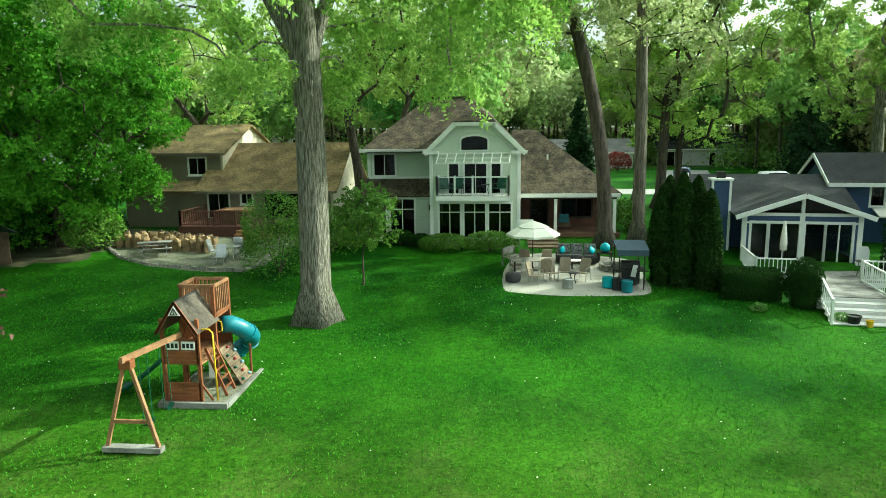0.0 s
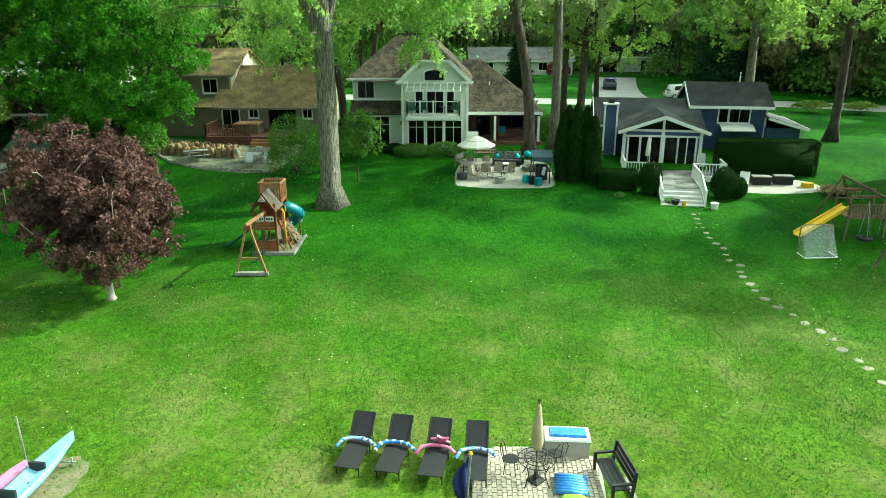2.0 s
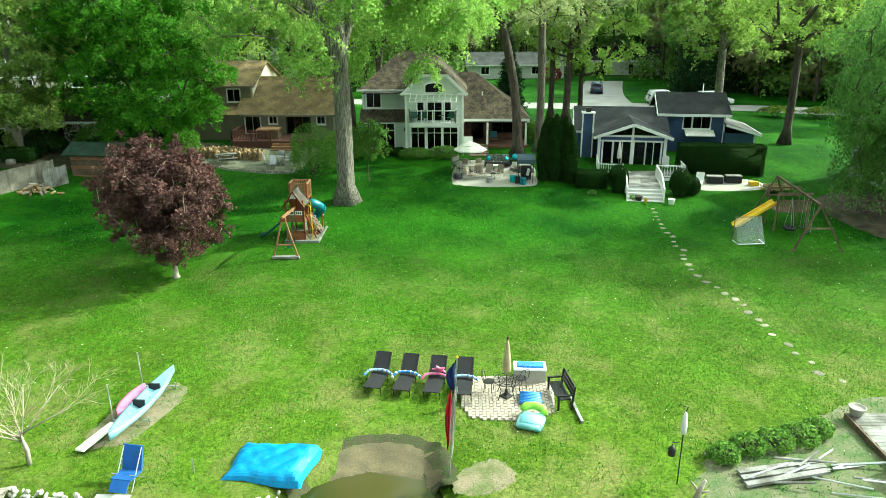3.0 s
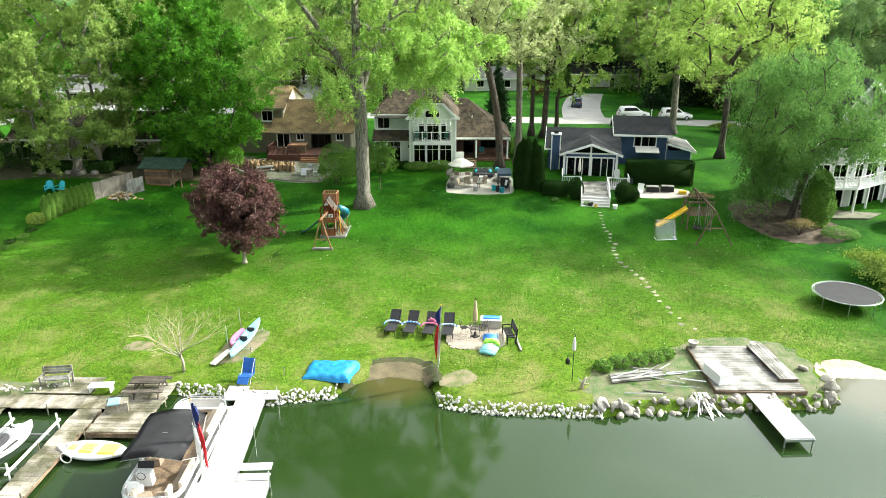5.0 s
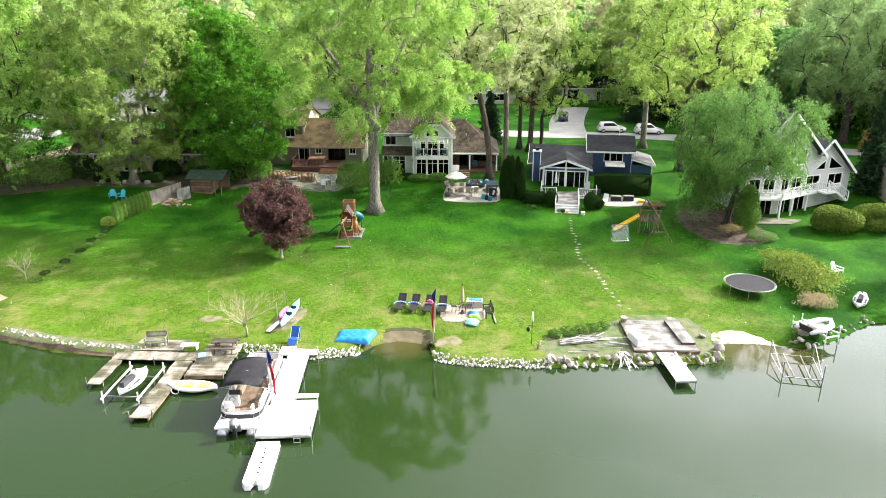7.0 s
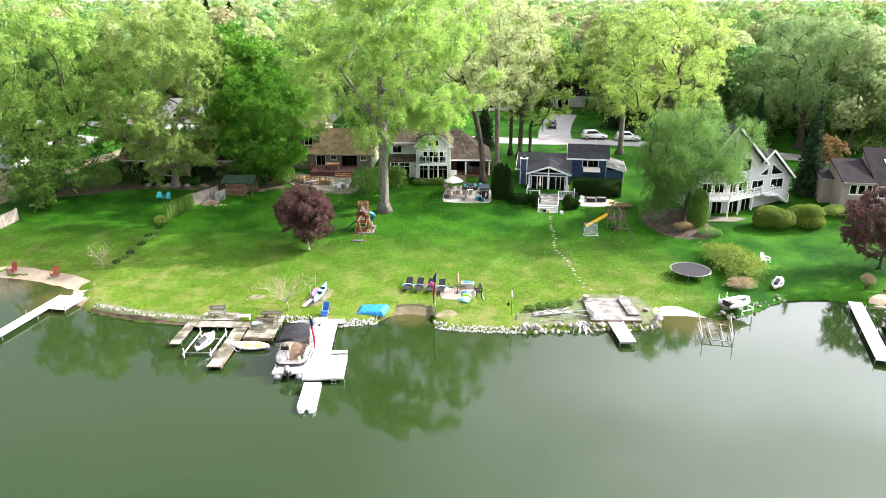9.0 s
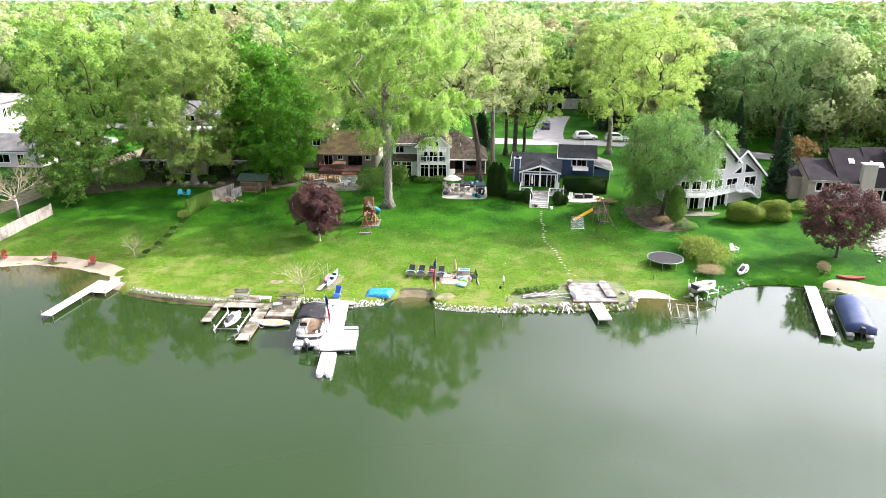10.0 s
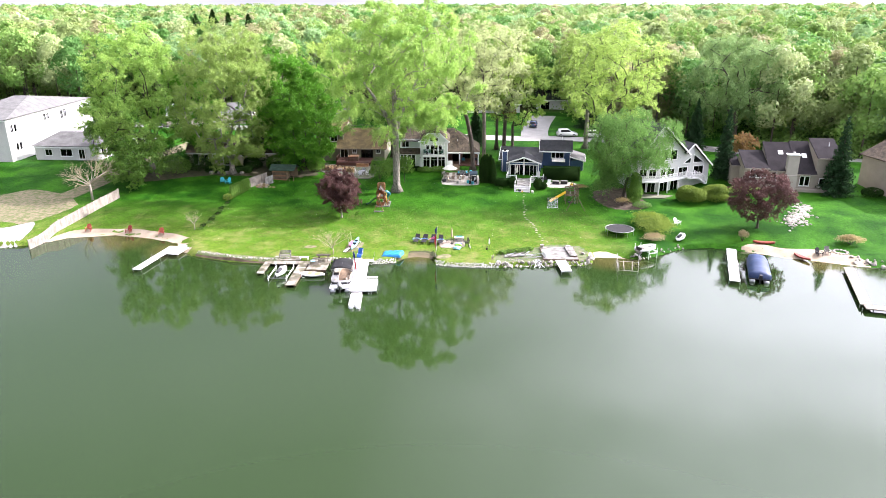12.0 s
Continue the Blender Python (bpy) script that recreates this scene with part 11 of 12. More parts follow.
t = thing("dinghy_lift", "white pipe lift under the dinghy", "boat lift")
for x, y in ((25.7, 2.4), (27.0, 0.0), (26.6, 2.9), (28.2, 0.5)):
    bm = bmesh.new()
    tube(bm, [(x, y, -0.4), (x, y, 1.45)], 0.04, 8)
    part("post", bm, WHITE, t)
for a, b in (((25.7, 2.4, 0.95), (27.0, 0.0, 0.95)), ((26.6, 2.9, 0.95), (28.2, 0.5, 0.95)), ((25.7, 2.4, 0.8), (26.6, 2.9, 0.8)), ((27.0, 0.0, 0.8), (28.2, 0.5, 0.8))):
    bm = bmesh.new()
    beam(bm, a, b, 0.08, 0.1)
    part("beam", bm, WHITE, t)
jet_ski(33.2, 7.0, gz(33.2, 7.0), -35, GELCOAT, "jet_ski", "white jet ski parked on the lawn edge")
t = thing("side_dock", "narrow white dock beside the covered boat", "dock", 38.9, 2.9, 0, -18)
plank_deck(t, -0.6, 0.6, -11.9, 0.4, 0.44, DOCK_WHITE, 1.2, "x", 0.07, name="panel")
dock_legs(t, [(-0.62, -11.7), (0.62, -11.7), (-0.62, -6), (0.62, -6), (-0.62, -1), (0.62, -1)], 0.44, ALU, 0.04, 0.3)
t = thing("covered_boat", "pontoon boat with navy cover and black motor", "boat", 39.6, -4.3, 0, -18)
for s in (-0.8, 0.8):
    bm = bmesh.new()
    tube(bm, [(s, -3.8, 0.08), (s, 3.2, 0.08), (s, 4.0, 0.25)], [0.32, 0.32, 0.06], 12)
    part("pontoon", bm, ALU, t, "", True)
bm = bmesh.new()
quad_box(bm, -1.25, 1.25, -3.8, 3.8, 0.38, 0.5)
part("deck", bm, BIMINI, t)
bm = bmesh.new()
rows = []
for i in range(13):
    u = -1 + 2 * i / 12
    w = 1.25 * (1 - 0.25 * max(0, u) ** 3)
    hh = 1.15 + 0.35 * math.sin(math.pi * (u + 1) / 2) + (0.12 if i % 4 == 2 else 0)
    rows.append([bm.verts.new(p) for p in ((-w, 3.7 * u, 0.5), (-w * 0.98, 3.7 * u, 1.0), (-w * 0.5, 3.7 * u, hh), (0, 3.7 * u, hh + 0.08), (w * 0.5, 3.7 * u, hh), (w * 0.98, 3.7 * u, 1.0), (w, 3.7 * u, 0.5))])
for r, q in zip(rows, rows[1:]):
    for j in range(6):
        bm.faces.new((r[j], r[j + 1], q[j + 1], q[j]))
bm.faces.new(rows[0])
bm.faces.new(rows[-1][::-1])
part("cover", bm, BOAT_BLUE, t, "taut navy boat cover", True)
bm = bmesh.new()
quad_box(bm, -0.22, 0.22, -4.35, -3.85, 0.6, 1.15, None, 0.06)
quad_box(bm, -0.09, 0.09, -4.25, -4.0, -0.3, 0.6)
part("outboard_motor", bm, BLACK, t)
t = thing("wood_dock", "tan plank dock at the far shore", "dock")
bm = bmesh.new()
for a, b in (((51.3, -3.6, 0.42), (47.2, -15.2, 0.42)), ((46.8, -15.6, 0.42), (54.0, -17.6, 0.42))):
    beam(bm, a, b, 1.2, 0.12)
part("deck", bm, FENCE_WOOD, t)
dock_legs(t, [(50.6, -4.1), (51.9, -4.0), (46.6, -15.0), (47.9, -15.5), (46.4, -15.9), (50, -17)], 0.4, WOOD_GREY, 0.05)
t = thing("left_dock", "white dock with a side platform near the beach", "dock", -37.9, 2.6, 0, -8)
plank_deck(t, -0.55, 0.55, -9.0, 0.0, 0.42, DOCK_WHITE, 1.5, "x", 0.07, name="panel")
plank_deck(t, 0.6, 2.3, -3.0, 0.6, 0.40, DOCK_WHITE, 1.2, "x", 0.07, name="panel")
dock_legs(t, [(-0.58, -8.8), (0.58, -8.8), (-0.58, -4.5), (0.58, -4.5), (2.2, -2.9), (0.8, -2.9)], 0.42, WOOD_GREY, 0.045, 0.35)
t = thing("kayak", "red kayak lying on the beach grass", "kayak", 44.1, 5.0, gz(44.1, 5.0), 80)
bm = bmesh.new()
hull(bm, 2.9, 0.66, 0.3)
part("hull", bm, RED, t, "", True)
t = thing("kayak", "orange-red kayak drawn up on the sand", "kayak", 47.4, 0.6, max(gz(47.4, 0.6), 0.1), 25)
bm = bmesh.new()
hull(bm, 2.6, 0.7, 0.3)
part("hull", bm, RED, t, "", True)
for x, y, m, a in ((49.8, 1.2, BLACK, 10), (51.1, 1.6, WOOD_GREY, -10)):
    ob = adirondack(m, "dark adirondack chair on the sand" if m is BLACK else "grey adirondack chair on the sand")
    ob.matrix_basis = pose(x, y, gz(x, y), 0, 0, a)
t = thing("fire_ring", "ring of stones on the sand beach", "fire pit", 53.2, 2.2, gz(53.2, 2.2))
for k in range(12):
    a = 2 * math.pi * k / 12
    ob = new("stone", TAN_ROCKS[k % 6])
    ob.parent = t
    ob.matrix_basis = Matrix.LocRotScale((0.85 * math.cos(a), 0.85 * math.sin(a), 0.08), Euler((0, 0, a)), Vector((0.24, 0.18, 0.14)))


# ---- vehicles ----
def car(name, label, x, y, rz, paint, length=4.6, tall=1.7, van=False):
    """A car along local x, nose to +x."""
    t = thing(name, label, "car", x, y, gz(x, y) + 0.03, rz)
    L = length / 2
    side = [(-L, 0.35), (-L + 0.05, 0.95), (-L + 0.35, 1.0), (-L + 0.5 if van else -L + 0.7, tall - 0.05), (L - 2.2, tall), (L - 1.25, 1.05), (L - 0.15, 0.88), (L, 0.6), (L - 0.02, 0.3)]
    bm = bmesh.new()
    a = [bm.verts.new((px, -0.9 * (1 if z < 1.06 else 0.82), z)) for px, z in side]
    b = [bm.verts.new((px, 0.9 * (1 if z < 1.06 else 0.82), z)) for px, z in side]
    k = len(side)
    bm.faces.new(a[::-1])
    bm.faces.new(b)
    for i in range(k):
        bm.faces.new((a[i], a[(i + 1) % k], b[(i + 1) % k], b[i]))
    bmesh.ops.bevel(bm, geom=bm.edges[:], offset=0.05, segments=2, affect="EDGES")
    body = part("body", bm, paint, t, "", True)
    for s in (-1, 1):
        bm = bmesh.new()
        m = pose(0, 0, 0)
        prism(bm, [(-L + 0.75, 1.08), (L - 1.5, 1.08), (L - 2.2, tall - 0.12), (-L + 0.9, tall - 0.14)], s * 0.80, s * 0.865)
        part("side_window", bm, BLACK, body)
    for px0, px1, z0, z1 in ((L - 1.33, L - 2.12, 1.08, tall - 0.06), (-L + 0.36, -L + 0.62, 1.05, tall - 0.15)):
        bm = bmesh.new()
        d = 0.03 if px0 > 0 else -0.03
        v = [bm.verts.new(p) for p in ((px0 + d, -0.7, z0), (px0 + d, 0.7, z0), (px1 + d, 0.62, z1), (px1 + d, -0.62, z1))]
        bm.faces.new(v)
        bmesh.ops.solidify(bm, geom=bm.faces[:], thickness=0.02)
        part("windscreen", bm, BLACK, body)
    for px in (-L + 0.85, L - 0.9):
        for s in (-1, 1):
            bm = bmesh.new()
            tube(bm, [(px, s * 0.70, 0.34), (px, s * 0.92, 0.34)], 0.34, 16)
            w = part("wheel", bm, BLACK, t, "black tyre")
            bm = bmesh.new()
            tube(bm, [(px, s * 0.9, 0.34), (px, s * 0.935, 0.34)], 0.21, 12)
            part("rim", bm, ALU, w)
    for s in (-0.62, 0.62):
        bm = bmesh.new()
        quad_box(bm, L - 0.08, L + 0.015, s - 0.18, s + 0.18, 0.66, 0.8)
        part("headlight", bm, GELCOAT, t)
        bm = bmesh.new()
        quad_box(bm, -L - 0.015, -L + 0.08, s - 0.16, s + 0.16, 0.75, 0.95)
        part("tail_light", bm, RED, t)
    return t


car("car", "slate-blue car parked on the driveway", 20.2, 90.0, 80, CARPAINT_NAVY, 4.7, 1.6)
car("car", "white sport utility car parked by the road", 26.8, 76.6, 4, CARPAINT_WHITE, 4.9, 1.8, True)
car("car", "white sport utility car parked by the road", 33.0, 75.2, -3, CARPAINT_WHITE, 4.9, 1.8, True)
car("car", "white car parked on the side lane", -31.2, 124.0, 20, CARPAINT_WHITE, 4.6, 1.6)
car("car", "dark car parked far up the lane", -46.5, 187.0, 10, CARPAINT_NAVY, 4.7, 1.7)


# ---- the trees ----
tree("cottonwood", "towering cottonwood with grey furrowed trunk and fresh green leaves", -9.36, 30.0, 31.5, (11.3, 10.0, 10.8), 20.0, 0.64, BARK, LEAF_COTTON, 11, 175, 18, 38, 0.23, 1.45, 0.85, z_mid=20.8, centre=(1.0, -0.5), droop=1.2, hollow=0.25, jag=0.3, floor=9.7, bias=0.6, dense=1.35, bole=9.0, stems=(((-5.6, -0.5, 19.5), 0.42), ((4.6, 1.5, 20.5), 0.34)), lobes=(((7.0, -2.5, 14.6), (3.6, 3.0, 2.6), 11), ((3.4, -4.5, 14.0), (2.6, 2.0, 1.8), 5)))
tree("oak", "leaning oak with pale green flowering crown", 4.1, 42.0, 26.0, (7.6, 7.0, 7.5), 16.0, 0.42, BARK_DARK, LEAF_OAK, 21, 120, 12, 20, 0.25, 1.2, 0.1, lean=(-3.2, 0), z_mid=18.0, hollow=0.25, bole=9.5, dense=1.0)
tree("oak", "tall slender oak with pale spring crown", 6.2, 43.5, 27.0, (6.5, 6.0, 8.0), 18.0, 0.37, BARK_GREY, LEAF_OAK, 22, 105, 12, 20, 0.25, 1.2, 0.1, lean=(-0.3, 0), z_mid=18.5, hollow=0.25, bole=10.5, dense=1.0)
tree("oak", "slender oak with pale yellow-green crown", 9.4, 61.0, 26.0, (5.8, 5.5, 8.0), 12.0, 0.32, BARK_DARK, LEAF_OLIVE, 23, 85, 11, 16, 0.32, 1.3, 0.1, z_mid=17.5, dense=1.0)
tree("oak", "slender dark-barked oak behind the houses", 10.9, 59.5, 25.0, (6.0, 5.5, 8.0), 9.5, 0.42, BARK_DARK, LEAF_OAK, 24, 85, 11, 16, 0.32, 1.3, 0.1, z_mid=16.5, lean=(0.4, 0), dense=1.0)
tree("maple", "spreading yellow-green tree near the road", 12.9, 62.0, 21.0, (7.4, 6.5, 7.0), 5.0, 0.32, BARK_DARK, LEAF_YELLOW, 25, 90, 12, 18, 0.32, 1.4, 0.15, z_mid=13.0)
tree("maple", "broad olive-green maple behind the blue house", 28.8, 62.5, 25.0, (6.8, 6.5, 9.0), 9.0, 0.5, BARK, LEAF_OLIVE, 26, 120, 13, 20, 0.32, 1.5, 0.2, z_mid=16.5)
tree("maple", "broad yellow-green maple on the lawn beside the blue house", 30.0, 47.0, 27.5, (8.6, 7.5, 9.8), 11.0, 0.38, BARK_DARK, LEAF_YELLOW, 27, 165, 13, 20, 0.28, 1.4, 0.15, z_mid=17.4, centre=(1.2, 0), floor=8.5, dense=1.0)
tree("maple", "large olive-green maple over the low house", -40.6, 37.5, 26.5, (8.8, 8.2, 12.0), 6.5, 0.5, BARK, LEAF_OLIVE, 31, 240, 13, 22, 0.27, 1.5, 0.35, z_mid=14.3, dense=1.7)
tree("maple", "bright green maple with dense low crown", -28.2, 41.5, 20.6, (6.6, 6.4, 9.6), 4.0, 0.4, BARK_DARK, LEAF_MAPLE, 32, 220, 14, 24, 0.26, 1.45, 0.3, z_mid=11.0, bias=0.8)
tree("maple", "tall lime-green maple near the shore houses", -57.2, 37.5, 26.5, (8.6, 8.0, 11.5), 7.0, 0.5, BARK_DARK, LEAF_COTTON, 33, 190, 12, 20, 0.32, 1.5, 0.35, z_mid=15.3)
tree("maple", "deep green tree behind the fence", -33.5, 46.5, 22.0, (6.8, 6.2, 9.5), 6.0, 0.4, BARK_DARK, LEAF_MAPLE, 34, 120, 12, 18, 0.33, 1.4, 0.3, z_mid=12.3)
tree("willow", "weeping blue-green willow beside the grey house", 29.4, 26.8, 15.4, (6.3, 5.4, 4.6), 4.5, 0.33, BARK_DARK, LEAF_WILLOW, 41, 140, 14, 24, 0.25, 1.5, 1.2, z_mid=10.6, droop=2.2, slim=0.40, lean=(0.8, 0), bias=0.6, jag=0.3, lobes=(((-2.6, 0.4, 6.2), (3.0, 2.6, 2.2), 26), ((-3.4, -0.4, 4.0), (1.6, 1.8, 1.2), 9)), dense=1.4)
tree("willow", "large pale willow across the road", 62.5, 68.0, 24.5, (10.5, 8.0, 8.2), 7.0, 0.65, BARK_DARK, LEAF_WILLOW_PALE, 42, 150, 13, 18, 0.42, 2.0, 1.0, z_mid=15.5, droop=1.5, slim=0.4, bias=0.7)
tree("purple_maple", "small purple-leaved maple on the open lawn", -16.7, 16.2, 8.3, (3.0, 3.0, 3.3), 1.5, 0.15, BARK_PALE, LEAF_PURPLE, 51, 230, 11, 20, 0.16, 0.62, 0.2, z_mid=4.75, hollow=0.12, fuzz=0.12)
tree("purple_maple", "round purple-leaved maple near the shore", 45.4, 10.8, 8.4, (4.3, 4.0, 3.3), 1.6, 0.17, BARK_DARK, LEAF_PURPLE, 52, 140, 10, 20, 0.19, 0.8, 0.2, z_mid=4.9, fuzz=0.12)
tree("sapling", "young tree with thin trunk in the lawn", -8.3, 34.6, 5.0, (1.5, 1.4, 1.6), 1.5, 0.05, BARK_DARK, LEAF_SHRUB, 53, 50, 8, 16, 0.13, 0.5, 0.2, z_mid=3.5, thin=0.0)
tree("oak", "dark-trunked tree between the two houses", -12.2, 53.0, 23.0, (6.0, 5.5, 7.5), 8.0, 0.4, BARK_DARK, LEAF_OLIVE, 54, 80, 11, 16, 0.30, 1.3, 0.15, z_mid=15.5, lean=(-0.8, 0), dense=1.0)
tree("oak", "dark forked tree behind the houses", -10.0, 60.0, 22.0, (5.8, 5.5, 7.0), 6.0, 0.36, BARK_DARK, LEAF_OLIVE, 55, 80, 11, 16, 0.32, 1.3, 0.15, z_mid=15, dense=1.0)
tree("oak", "dark-trunked tree behind the brown house", -27.5, 60.0, 24.0, (7, 6.5, 8.0), 7.0, 0.4, BARK_DARK, LEAF_YELLOW, 56, 90, 12, 16, 0.33, 1.4, 0.15, z_mid=15.5, dense=1.0)
tree("maple", "deep green maple beside the low cream house", -51.0, 45.5, 19.0, (5.4, 5.0, 8.2), 5.0, 0.32, BARK_DARK, LEAF_MAPLE, 35, 120, 12, 18, 0.28, 1.4, 0.3, z_mid=10.6)
tree("maple", "low bright green tree behind the white cottage", -66.0, 45.0, 13.5, (5.0, 4.6, 5.6), 3.0, 0.25, BARK_DARK, LEAF_SHRUB, 36, 100, 12, 18, 0.28, 1.3, 0.3, z_mid=7.6)
tree("shrub_tree", "low dense green tree beside the fence end", -56.0, 30.0, 9.0, (5.0, 4.4, 4.3), 1.6, 0.18, BARK_DARK, LEAF_SHRUB, 57, 90, 11, 16, 0.30, 1.0, 0.2, z_mid=4.6)
tree("rust_tree", "small rust-coloured weeping tree by the road", 55.5, 45.0, 6.0, (2.6, 2.5, 2.0), 1.8, 0.13, BARK_DARK, LEAF_RUST, 58, 50, 10, 12, 0.24, 0.8, 0.8, z_mid=3.9)
conifer("spruce", "dark narrow spruce beside the grey house", 48.6, 35.0, 13.0, 2.2, LEAF_SPRUCE, 61)
conifer("spruce", "dark spruce in front of the taupe house", 63.8, 25.5, 13.0, 2.6, LEAF_SPRUCE, 62)
conifer("spruce", "dark spruce behind the porch roof", 5.0, 66.0, 9.5, 2.4, LEAF_SPRUCE, 63)
conifer("spruce", "broad dark spruce beyond the road", 34.0, 88.0, 13.0, 4.0, LEAF_SPRUCE, 64)
conifer("spruce", "broad dark spruce beyond the road", 40.0, 92.0, 15.0, 4.2, LEAF_SPRUCE, 65)
conifer("spruce", "dark spruce beside the road", 52.0, 62.0, 11.0, 2.2, LEAF_SPRUCE, 66)
for k, (px, py, h) in enumerate(((5.7, 35.0, 4.7), (6.5, 34.7, 5.3), (7.2, 34.9, 5.1), (6.1, 35.6, 5.0), (7.6, 34.3, 4.6))):
    shrub("arborvitae", "tall dark column-shaped arborvitae", px, py, (0.62, 0.62, h), LEAF_ARBOR, 70 + k, 9000, 0.13, "column", "conifer shrub", 3, group="arborvitae by the patio", slim=0.5)


def woods():
    """The woods behind: whole trees of several kinds joined into one mesh, their crowns of leafy lobes, coarser with
    distance and greyed for haze.
    """
    rng = np.random.default_rng(5)
    mats = [HAZED_FRESH, HAZED_OLIVE, HAZED_YELLOW, HAZED_DEEP, HAZED_BUD, HAZED_PALE, HAZED_GREY, LEAF_ARBOR, BARK_DARK, HAZED_FRESH]
    all_v, all_f, all_m, base = [], [], [], 0

    def add(v, f, m):
        nonlocal base
        all_v.append(v)
        all_f.append(f + base)
        all_m.append(np.full(len(f), m))
        base += len(v)

    def lobed(mid, rad, lobes, leaves, low):
        """Places on the skins of round lobes that make up an uneven crown, and the way out of each."""
        d = rng.normal(size=(lobes * 3, 3))
        d /= np.linalg.norm(d, axis=1)[:, None]
        d = d[d[:, 2] > low][:lobes]
        d[0] = (0.1, 0.0, 0.99)
        k = len(d)
        c = np.array(mid) + d * np.array(rad) * rng.uniform(0.52, 0.8, (k, 1))
        size = rad[0] * rng.uniform(0.36, 0.56, (k, 1, 1))
        n = max(4, leaves // k)
        o = rng.normal(size=(k, n, 3))
        o /= np.linalg.norm(o, axis=2)[:, :, None]
        o = o + 0.55 * d[:, None, :] + np.array((0, 0, 0.25))
        o /= np.linalg.norm(o, axis=2)[:, :, None]
        p = c[:, None, :] + o * size * (0.62 + 0.46 * rng.random((k, n, 1)) ** 0.6)
        return p.reshape(-1, 3), o.reshape(-1, 3)

    road = np.array(((-400, 100), (-120, 96), (-60, 88), (-10, 78), (15, 74), (35, 72), (60, 60), (90, 40), (130, 10), (400, -190)), float)
    spots = []
    for row, (y0, y1, step) in enumerate(((36, 130, 6.8), (130, 215, 8.4), (215, 420, 12.0), (420, 1100, 24.0))):
        y = y0
        while y < y1:
            half = 22 + 0.69 * (y + 88)
            x = -half
            while x < half:
                spots.append((x + rng.uniform(-0.5, 0.5) * step, y + rng.uniform(-0.5, 0.5) * step, row))
                x += step
            y += step * 0.85
    for px, py, row in spots:
        if row == 0:
            verge = float(np.interp(px, road[:, 0], road[:, 1])) + (7 if px > 44 else 9)
            if py < verge or (-48 < px < 44 and py < 122 and not ((-21 < px < -3 and py > 92) or (35 < px and py > 84))) or (-62 < px <= -48 and py < 108) or (px < -60 and py < 100):
                continue
            if math.hypot(px - 62.5, py - 68) < 7:
                continue
        if row == 1 and -46 < px < -20 and py < 150:
            continue
        # far rows draw more olive, deep and grey leaves to imitate haze
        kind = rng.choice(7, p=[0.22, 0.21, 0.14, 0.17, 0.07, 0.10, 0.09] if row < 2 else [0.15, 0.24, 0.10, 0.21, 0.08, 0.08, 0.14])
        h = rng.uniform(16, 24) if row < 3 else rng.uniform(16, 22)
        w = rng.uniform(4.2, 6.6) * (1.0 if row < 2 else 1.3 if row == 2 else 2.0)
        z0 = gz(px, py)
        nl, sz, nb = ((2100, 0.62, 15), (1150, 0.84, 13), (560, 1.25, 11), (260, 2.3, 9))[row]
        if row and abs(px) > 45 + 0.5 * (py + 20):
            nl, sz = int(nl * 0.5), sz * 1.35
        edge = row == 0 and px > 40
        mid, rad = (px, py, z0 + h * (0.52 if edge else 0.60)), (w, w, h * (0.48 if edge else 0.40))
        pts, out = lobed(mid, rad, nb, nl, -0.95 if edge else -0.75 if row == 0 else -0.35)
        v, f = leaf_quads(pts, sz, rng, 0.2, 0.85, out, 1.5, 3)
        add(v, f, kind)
        if row < 2:
            r = rng.uniform(0.16, 0.32)
            k = 6
            ang = np.arange(k) * 2 * math.pi / k
            lo = np.stack([px + r * np.cos(ang), py + r * np.sin(ang), np.full(k, z0 - 0.1)], 1)
            hi = np.stack([px + 0.4 * r * np.cos(ang), py + 0.4 * r * np.sin(ang), np.full(k, z0 + h * 0.75)], 1)
            f = np.array([[i, (i + 1) % k, k + (i + 1) % k] for i in range(k)] + [[i, k + (i + 1) % k, k + i] for i in range(k)])
            add(np.concatenate([lo, hi]), f, 8)
            for q in range(2):
                bx, by = px + rng.uniform(-4, 4), py + rng.uniform(-4, 4)
                bh = rng.uniform(2.0, 5.0)
                pts = rng.normal(size=(80 if row else 220, 3)) * np.array([1.5, 1.5, 0.32 * bh]) + np.array([bx, by, gz(bx, by) + 0.55 * bh])
                v, f = leaf_quads(pts, sz * 0.7, rng, 0.2, 0.8, outward(pts, (bx, by, 2.5), (2, 2, 2)), 1.2, 3)
                add(v, f, 9)
    for px, py, h in ((-107, 205, 25), (-101, 208, 27), (-94, 206, 25.5), (-88, 214, 25)):
        u = rng.random(1400) ** 1.2
        a = rng.uniform(0, 6.28, 1400)
        rr = (1 - u ** 2.2) * 4.6 * rng.uniform(0.6, 1.1, 1400)
        pts = np.stack([px + rr * np.cos(a), py + rr * np.sin(a), gz(px, py) + 2 + u * (h - 2)], 1)
        v, f = leaf_quads(pts, 1.0, rng, 0.4, 0.7, outward(pts, (px, py, h * 0.4), (4, 4, h)), 1.2, 3)
        add(v, f, 7)
    ob = new("woods", raw_mesh("woods", np.concatenate(all_v), np.concatenate(all_f), mats, np.concatenate(all_m)))
    tagged(ob, "dense spring woods of mixed greens reaching the horizon", "woods", kind="stuff")


woods()


